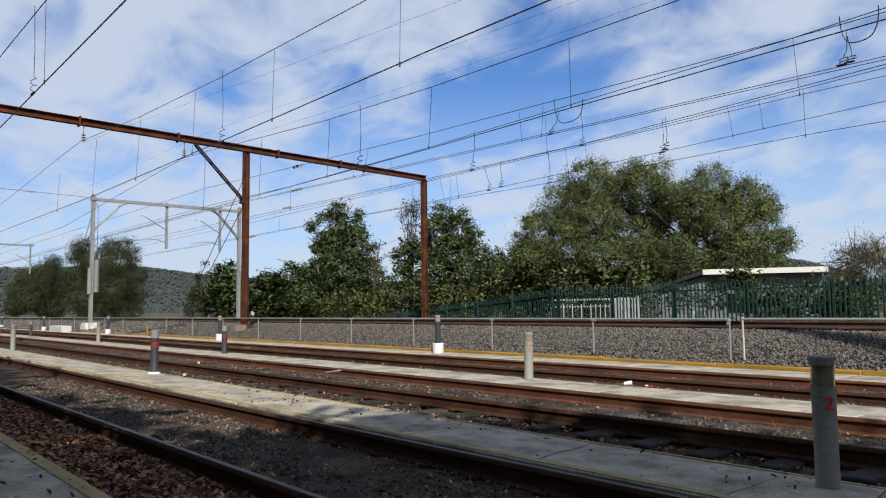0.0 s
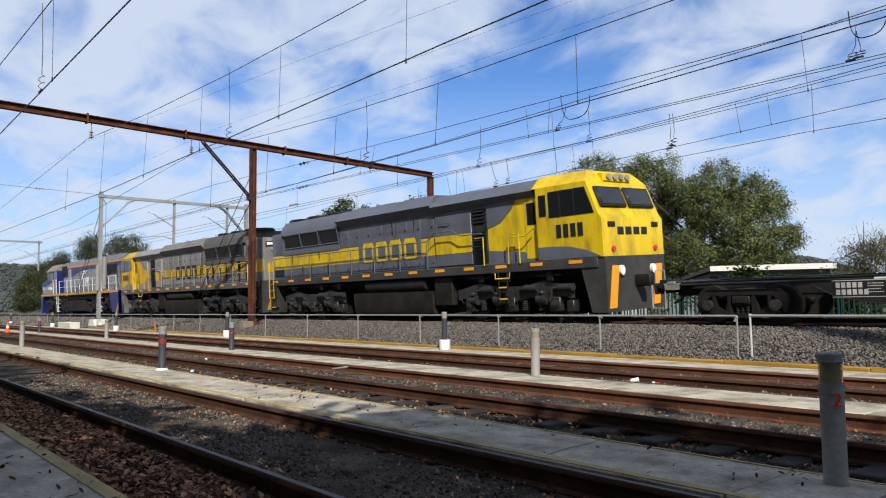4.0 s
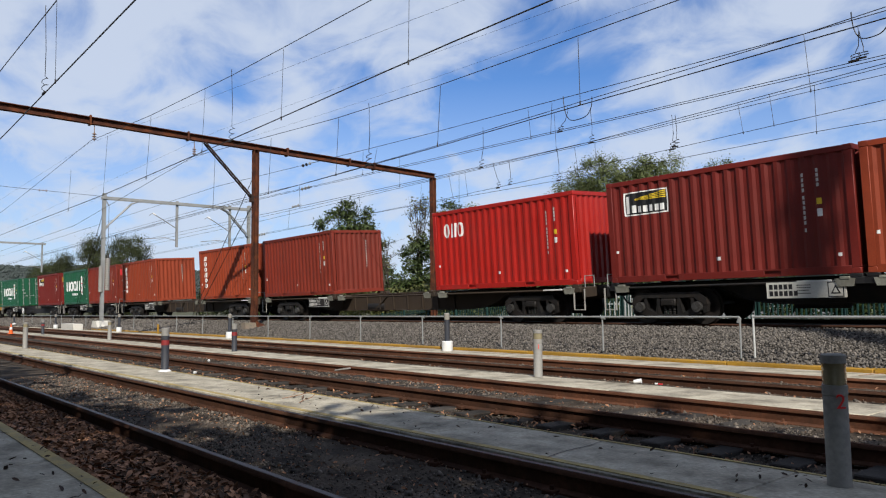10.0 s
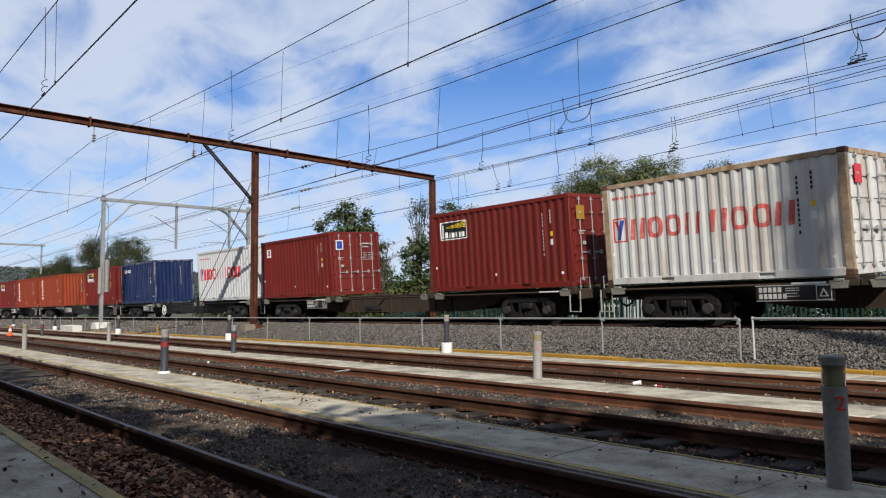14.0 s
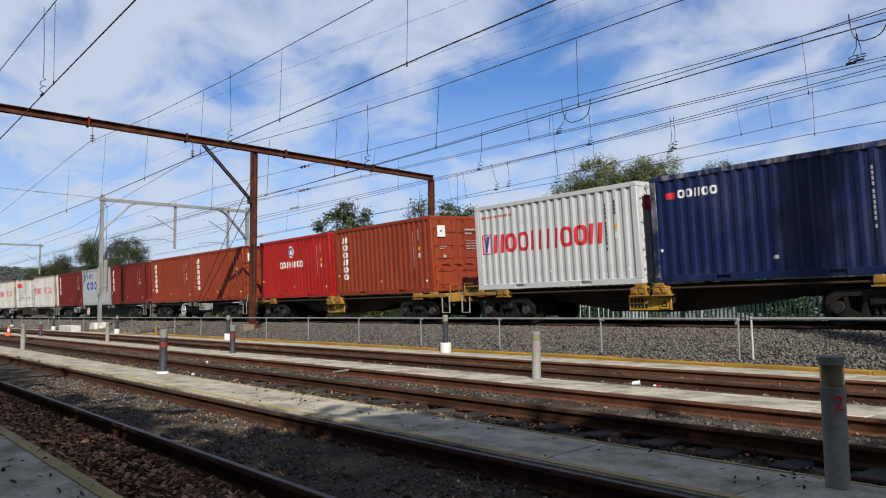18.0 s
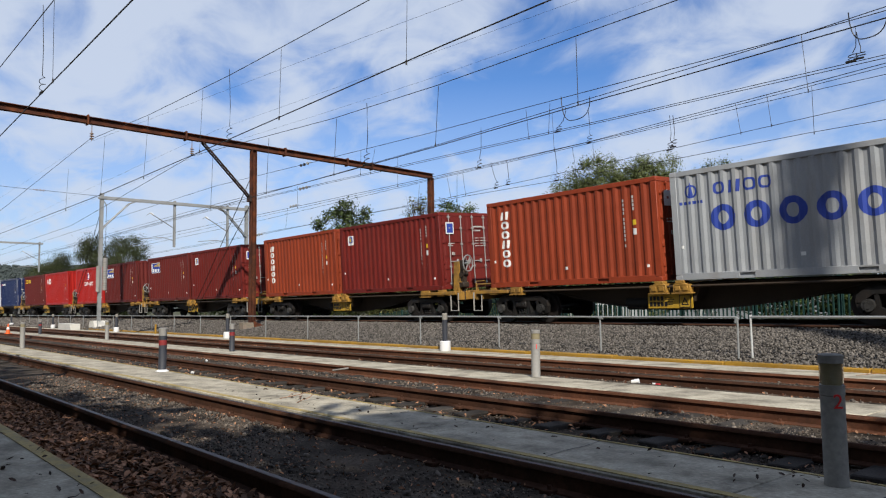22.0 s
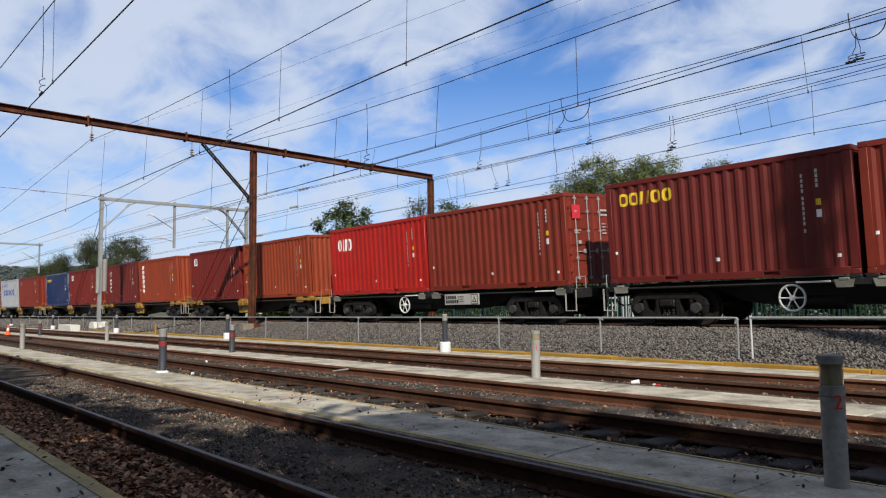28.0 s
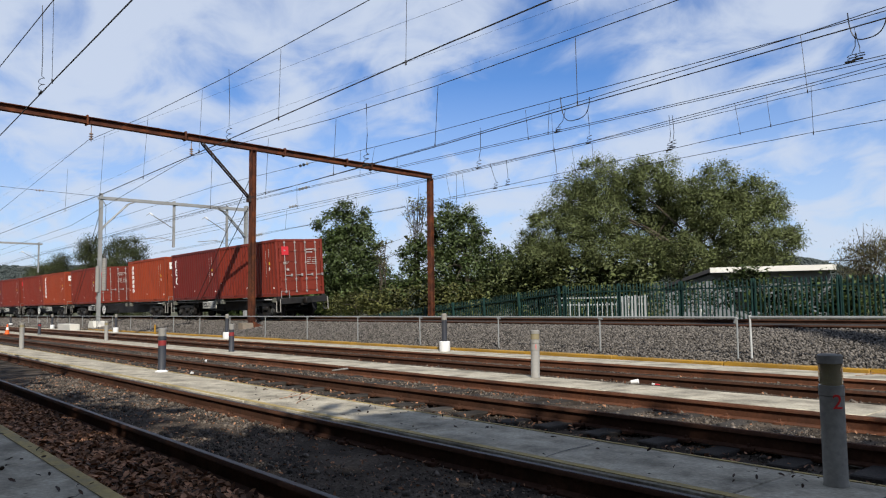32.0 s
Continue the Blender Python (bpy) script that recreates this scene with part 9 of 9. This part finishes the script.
    for x in (-1.2, 0.9, 3.0, 4.5, 6.0, 7.4):
        P("lifting_eye", Geo().path([(x, -1.06, 4.0), (x, -1.06, 4.08), (x + 0.12, -1.06, 4.08), (x + 0.12, -1.06, 4.0)], 0.018, 5), body)
    P("end_grille", Geo().box(8.1, 8.95, -1.19, -1.165, 1.6, 2.14, 0.004), M_GRILLE)
    for k in range(3):
        a = 3.55 + k * 1.47
        P("radiator_grille", Geo().prism([(-1.16, 2.90), (-1.195, 2.93), (-1.275, 3.46), (-1.16, 3.46)], 0, a, a + 1.36), M_GRILLE, "dark radiator intake grille")
        P("grille_frame", Geo().path([(a, -1.20, 2.92), (a, -1.28, 3.46), (a + 1.36, -1.28, 3.46), (a + 1.36, -1.20, 2.92), (a, -1.20, 2.92)], 0.022, 5), soot)
    P("radiator_lip", Geo().box(3.5, 8.1, -1.215, -1.16, 2.84, 2.89), soot)
    if flip:
        P("name_field", Geo().box(-1.62, 2.17, -1.192, -1.186, 2.10, 2.90), body)
    for k in range(4):
        x, w = (-1.37 + k * 0.85, 0.70) if flip else (-0.55 + k * 0.74, 0.62)
        hi, lo = 2.86, 2.10
        g = Geo()
        o = [(x + 0.09, lo), (x + w - 0.09, lo), (x + w, lo + 0.09), (x + w, hi - 0.09), (x + w - 0.09, hi), (x + 0.09, hi), (x, hi - 0.09), (x, lo + 0.09)]
        n_ = [(x + 0.135, lo + 0.115), (x + w - 0.135, lo + 0.115), (x + w - 0.115, lo + 0.145), (x + w - 0.115, hi - 0.145), (x + w - 0.135, hi - 0.115), (x + 0.135, hi - 0.115), (x + 0.115, hi - 0.145), (x + 0.115, lo + 0.145)]
        for i in range(8):
            j = (i + 1) % 8
            g.prism([o[i], o[j], n_[j], n_[i]], 1, -1.206, -1.194)
        P("letter_shape", g, yel if flip else M_BLACKMARK)
    P("end_panel", Geo().box(9.11 + e, 9.14 + e, -1.0, 1.0, 1.45, 3.4), worn)
    P("end_band", Geo().box(9.14 + e, 9.15 + e, -1.0, 1.0, 2.1, 2.6), yel)
    P("end_number", Geo().box(9.12 + e, 9.2 + e, -1.08, -0.52, 3.20, 3.42, 0.03), M_GRILLE)
    P("number_panel", Geo().box(9.19 + e, 9.21 + e, -1.03, -0.57, 3.25, 3.37, 0.01), M_PLASTIC)
    P("end_headlight", Geo().tube((9.12 + e, -0.75, 3.08), (9.2 + e, -0.75, 3.08), 0.09, 12), M_BOLLGREY)
    P("end_band_side", Geo().box(8.4, 9.1 + e, -1.186, -1.178, 2.165, 2.84), yel)
    tone = M_LOCOGREY if flip else M_GALV
    for n_, g in rails_run(-2.2, 8.6, 1.55, -1.41, 1.42, 2.36, 0.020, mids=(0.55,)):
        P(n_, g, tone)
    P("rail_bar", Geo().path([(-4.9, -1.42, 2.42), (-3.9, -1.42, 2.42), (-3.5, -1.42, 2.62), (-2.7, -1.42, 2.62), (-2.2, -1.41, 2.36)], 0.02, 6), tone)
    for x in (-6.45, -4.95, 8.7):
        P("grab_rail", Geo().path([(x, -1.43, 0.6 if x > 8 else 1.42), (x, -1.43, 2.28), (x + 0.36, -1.43, 2.28)] + ([(x + 0.42, -1.43, 0.6)] if x > 8 else []), 0.022, 6), M_LOCOYEL)
    P("grab_rail", Geo().path([(-7.05, -1.40, 2.42), (-6.7, -1.43, 2.2), (-6.0, -1.43, 2.2), (-6.0, -1.43, 1.42)], 0.022, 6), M_LOCOYEL)
    P("ladder", ladder(-5.7, -1.42, 0.45, 1.12, 0.36, 0.025, 3), M_UNDER)
    for z in (0.56, 0.80):
        P("step_edge", Geo().box(-5.86, -5.54, -1.45, -1.435, z, z + 0.03), M_LOCOYEL)
    P("step_edge", Geo().path([(-6.0, -1.43, 1.12), (-6.0, -1.45, 1.0), (-5.4, -1.45, 1.0), (-5.4, -1.43, 1.12)], 0.02, 6), M_LOCOYEL)
    P("ladder", ladder(8.75 + e * 0.8, -1.42, 0.38, 1.42, 0.36, 0.022, 4), M_UNDER)
    for k in range(4):
        P("step_edge", Geo().box(8.59 + e * 0.8, 8.91 + e * 0.8, -1.45, -1.435, 0.42 + k * 0.26, 0.445 + k * 0.26), M_LOCOYEL)
    P("fuel_tank", Geo().prism([(-0.95, 0.19), (-1.22, 0.24), (-1.28, 0.34), (-1.30, 0.72), (1.30, 0.72), (1.28, 0.34), (1.22, 0.24), (0.95, 0.19)], 0, -2.2, 2.5), M_TANK)
    P("air_tank", Geo().tube((-1.8, -1.12, 0.925), (1.7, -1.12, 0.925), 0.185, 18).tube((-1.86, -1.12, 0.925), (-1.8, -1.12, 0.925), 0.12, 14, 0.185).tube((1.7, -1.12, 0.925), (1.76, -1.12, 0.925), 0.185, 14, 0.12), M_TANK)
    P("battery_box", Geo().box(-3.2, -2.3, -1.26, -0.7, 0.42, 1.1, 0.02), M_TANK)
    P("underframe", Geo().box(-8.4, 8.4, -1.0, 1.0, 0.95, 1.14), M_UNDER)
    P("underframe", Geo().box(-8.3, 8.3, -0.6, 0.6, 0.58, 0.95), M_UNDER)
    for x, r in ((4.7, 0.60), (6.2, 0.60), (7.7, 0.60)):
        P("roof_fan", Geo().lathe([(r + 0.12, 4.0), (r + 0.15, 4.12), (r + 0.08, 4.17), (0.12, 4.17), (0.1, 4.2)], 22, x, -0.2), M_GRILLE)
    P("exhaust", Geo().lathe([(0.3, 3.95), (0.3, 4.14), (0.22, 4.16)], 14, 1.6, 0), M_GRILLE)
    P("coupler", Geo().box(x0 - 0.5, x0, -0.12, 0.12, 0.72, 0.95, 0.03), M_BOGIE)
    P("coupler", Geo().box(xe, xe + 0.3, -0.12, 0.12, 0.72, 0.95, 0.03), M_BOGIE)
    for x in (-7.4, -4.6, 3.6, 4.9, 7.2):
        P("pipe_bracket", Geo().box(x - 0.12, x + 0.12, -1.28, -1.0, 0.90, 1.1, 0.02).tube((x - 0.4, -1.25, 1.02), (x + 0.5, -1.25, 1.02), 0.03, 6), M_BOGIE)
    loco_bogie(t, -5.75, M_ENGBOGIE); loco_bogie(t, 5.75, M_ENGBOGIE)
    return t


# ---- the train: what runs, and where along it ----
MOVERS = []
HUES = {"green": "dark green", "dark_red": "dark red", "brown": "brown-red", "orange": "orange-brown", "red": "bright red", "maroon": "maroon", "blue": "navy blue",
        "white": "rust-edged off-white", "clean": "clean grey-white", "grey": "pale grey", "teal": "teal"}
SIGNS = {"shipping": "large white hollow marks", "stack": "a column of white block marks", "short": "short white block marks", "panel": "a black-yellow sign",
         "panel_blue": "a blue-yellow sign", "panel_pale": "a faded pale sign board", "line": "faded red block marks", "line_bold": "bold red block marks", "big": "big blue block marks",
         "three": "white upright block marks", "ues": "three large white block marks", "yellow_word": "yellow block marks", "disc": "a round white emblem",
         "sea": "small white block marks", "sea_yellow": "small yellow block marks", "flag": "a small blue badge", "label_strip": "an upright white label",
         "dot": "a round pale blue badge", "none": "plain sides"}
TRAIN = [  # wagon kind, then per slot colour / end / mark, or None for an empty slot
    ("Q", None, ("green", "door", "shipping"), None), ("Y", ("green", "front", "none"), ("green", "door", "shipping")),
    ("Q", ("green", "door", "shipping"), None, ("dark_red", "door", "panel")), ("P", ("green", "door", "shipping"), ("brown", "door", "none")),
    ("Q", ("orange", "front", "stack"), None, ("orange", "front", "stack")), ("Q", ("brown", "front", "none"), None, ("red", "front", "short")),
    ("P", ("dark_red", "front", "panel"), ("orange", "front", "stack")), ("Q", ("orange", "front", "stack"), None, ("dark_red", "front", "panel")),
    ("Q", ("blue", "front", "sea"), None, ("clean", "front", "line_bold")), ("Q", ("dark_red", "door", "flag"), None, ("dark_red", "door", "panel")),
    ("Q", ("white", "door", "line"), None, ("white", "door", "line")), ("Q", ("dark_red", "front", "three"), ("grey", "front", "big"), ("dark_red", "front", "three")),
    ("P", ("orange", "front", "stack"), ("orange", "door", "stack")), ("Y", ("red", "door", "disc"), ("orange", "door", "stack")),
    ("Y", ("clean", "door", "line_bold"), ("blue", "door", "sea")), ("Y", ("maroon", "front", "yellow_word"), ("red", "front", "short")),
    ("Y", ("red", "door", "disc"), ("maroon", "front", "panel_blue")), ("Y", ("maroon", "front", "panel_blue"), ("dark_red", "door", "flag")),
    ("Y", ("orange", "door", "stack"), ("dark_red", "door", "flag")), ("Y", ("orange", "door", "stack"), ("grey", "door", "big")),
    ("Y", ("teal", "door", "label_strip"), ("dark_red", "door", "flag")), ("Y", ("brown", "front", "panel_pale"), ("dark_red", "door", "three")),
    ("Y", ("grey", "front", "big"), ("brown", "front", "dot")), ("Y", ("blue", "front", "sea_yellow"), ("dark_red", "front", "flag")),
    ("Y", ("maroon", "front", "ues"), ("orange", "front", "stack")), ("Y", ("dark_red", "front", "flag"), ("orange", "front", "stack")),
    ("P", ("red", "front", "short"), ("brown", "door", "none")), ("P", ("maroon", "door", "yellow_word"), ("brown", "door", "none")),
    ("P", ("brown", "front", "none"), ("orange", "door", "stack")), ("Q", ("brown", "door", "none"), None, ("orange", "door", "stack")),
    ("P", ("maroon", "front", "three"), ("brown", "door", "none"))]
CENTRES = [-91.6, -74.16, -56.89, -40.09, -23.59, -3.86, 12.69, 29.38, 49.33, 69.06, 88.77, 108.29, 125.02, 139.22, 153.94, 168.91, 183.59, 198.24, 213.11, 227.95, 243.04, 257.82, 272.57, 287.54, 302.17, 316.56, 330.7, 344.36, 357.94, 374.88, 391.38]
LENGTHS = {"P": 13.5, "Q": 19.75, "Y": 14.87}
SPANS = {"P": (-3.09, 3.09), "Q": (-6.22, 0.0, 6.22), "Y": (-3.22, 3.22)}


def make_train():
    MOVERS.append((blue_loco(), -150.8, Matrix()))
    b = yellow_loco(M_LOCOTAN, M_LOCOYEL2, "weathered grey and yellow diesel locomotive with orange reflectors")
    MOVERS.append((b, -131.75, Matrix()))
    c = yellow_loco(M_LOCOGREY, M_LOCOYEL, "slate-grey and bright yellow diesel locomotive running cab last", True)
    MOVERS.append((c, -111.85, pose(0, 0, 0, 0, 0, 180)))
    made = {}
    for k, ((kind, *boxes), u) in enumerate(zip(TRAIN, CENTRES)):
        brown = kind == "Q" and k in (4, 5, 9, 10)
        turned = k in (3, 6, 7, 30) or (kind == "Y" and k not in (14, 15, 16, 18, 19, 20))
        key = (kind, brown, turned, k == 3)
        if key not in made:
            words = {"P": "black two-container flat wagon on two bogies", "Q": "long black skeletal container wagon on two bogies", "Y": "yellow-fitted two-container wagon on two bogies"}[kind]
            if brown:
                words = "long dirt-brown skeletal container wagon on two bogies"
            w = made[key] = wagon(kind, LENGTHS[kind], SPANS[kind], words, *key[1:])
        else:
            w = copy_thing(made[key], Matrix())
        MOVERS.append((w, u, Matrix()))
        for x, spec in zip(SPANS[kind], boxes):
            if spec:
                colour, end, mark = spec
                words = HUES[colour] + " corrugated container with " + SIGNS[mark] + (", door end" if end == "door" else "")
                MOVERS.append((container(colour, end, mark, words), u, pose(x, 0, DECK)))


make_train()
sleepers()
loose_stones()
dry_leaves()


def motions():
    times = [k * 0.5 for k in range(65)]
    for thing, u, local in MOVERS:
        walk(thing, [(t, on_track(u - gone(t)) @ local) for t in times])


motions()
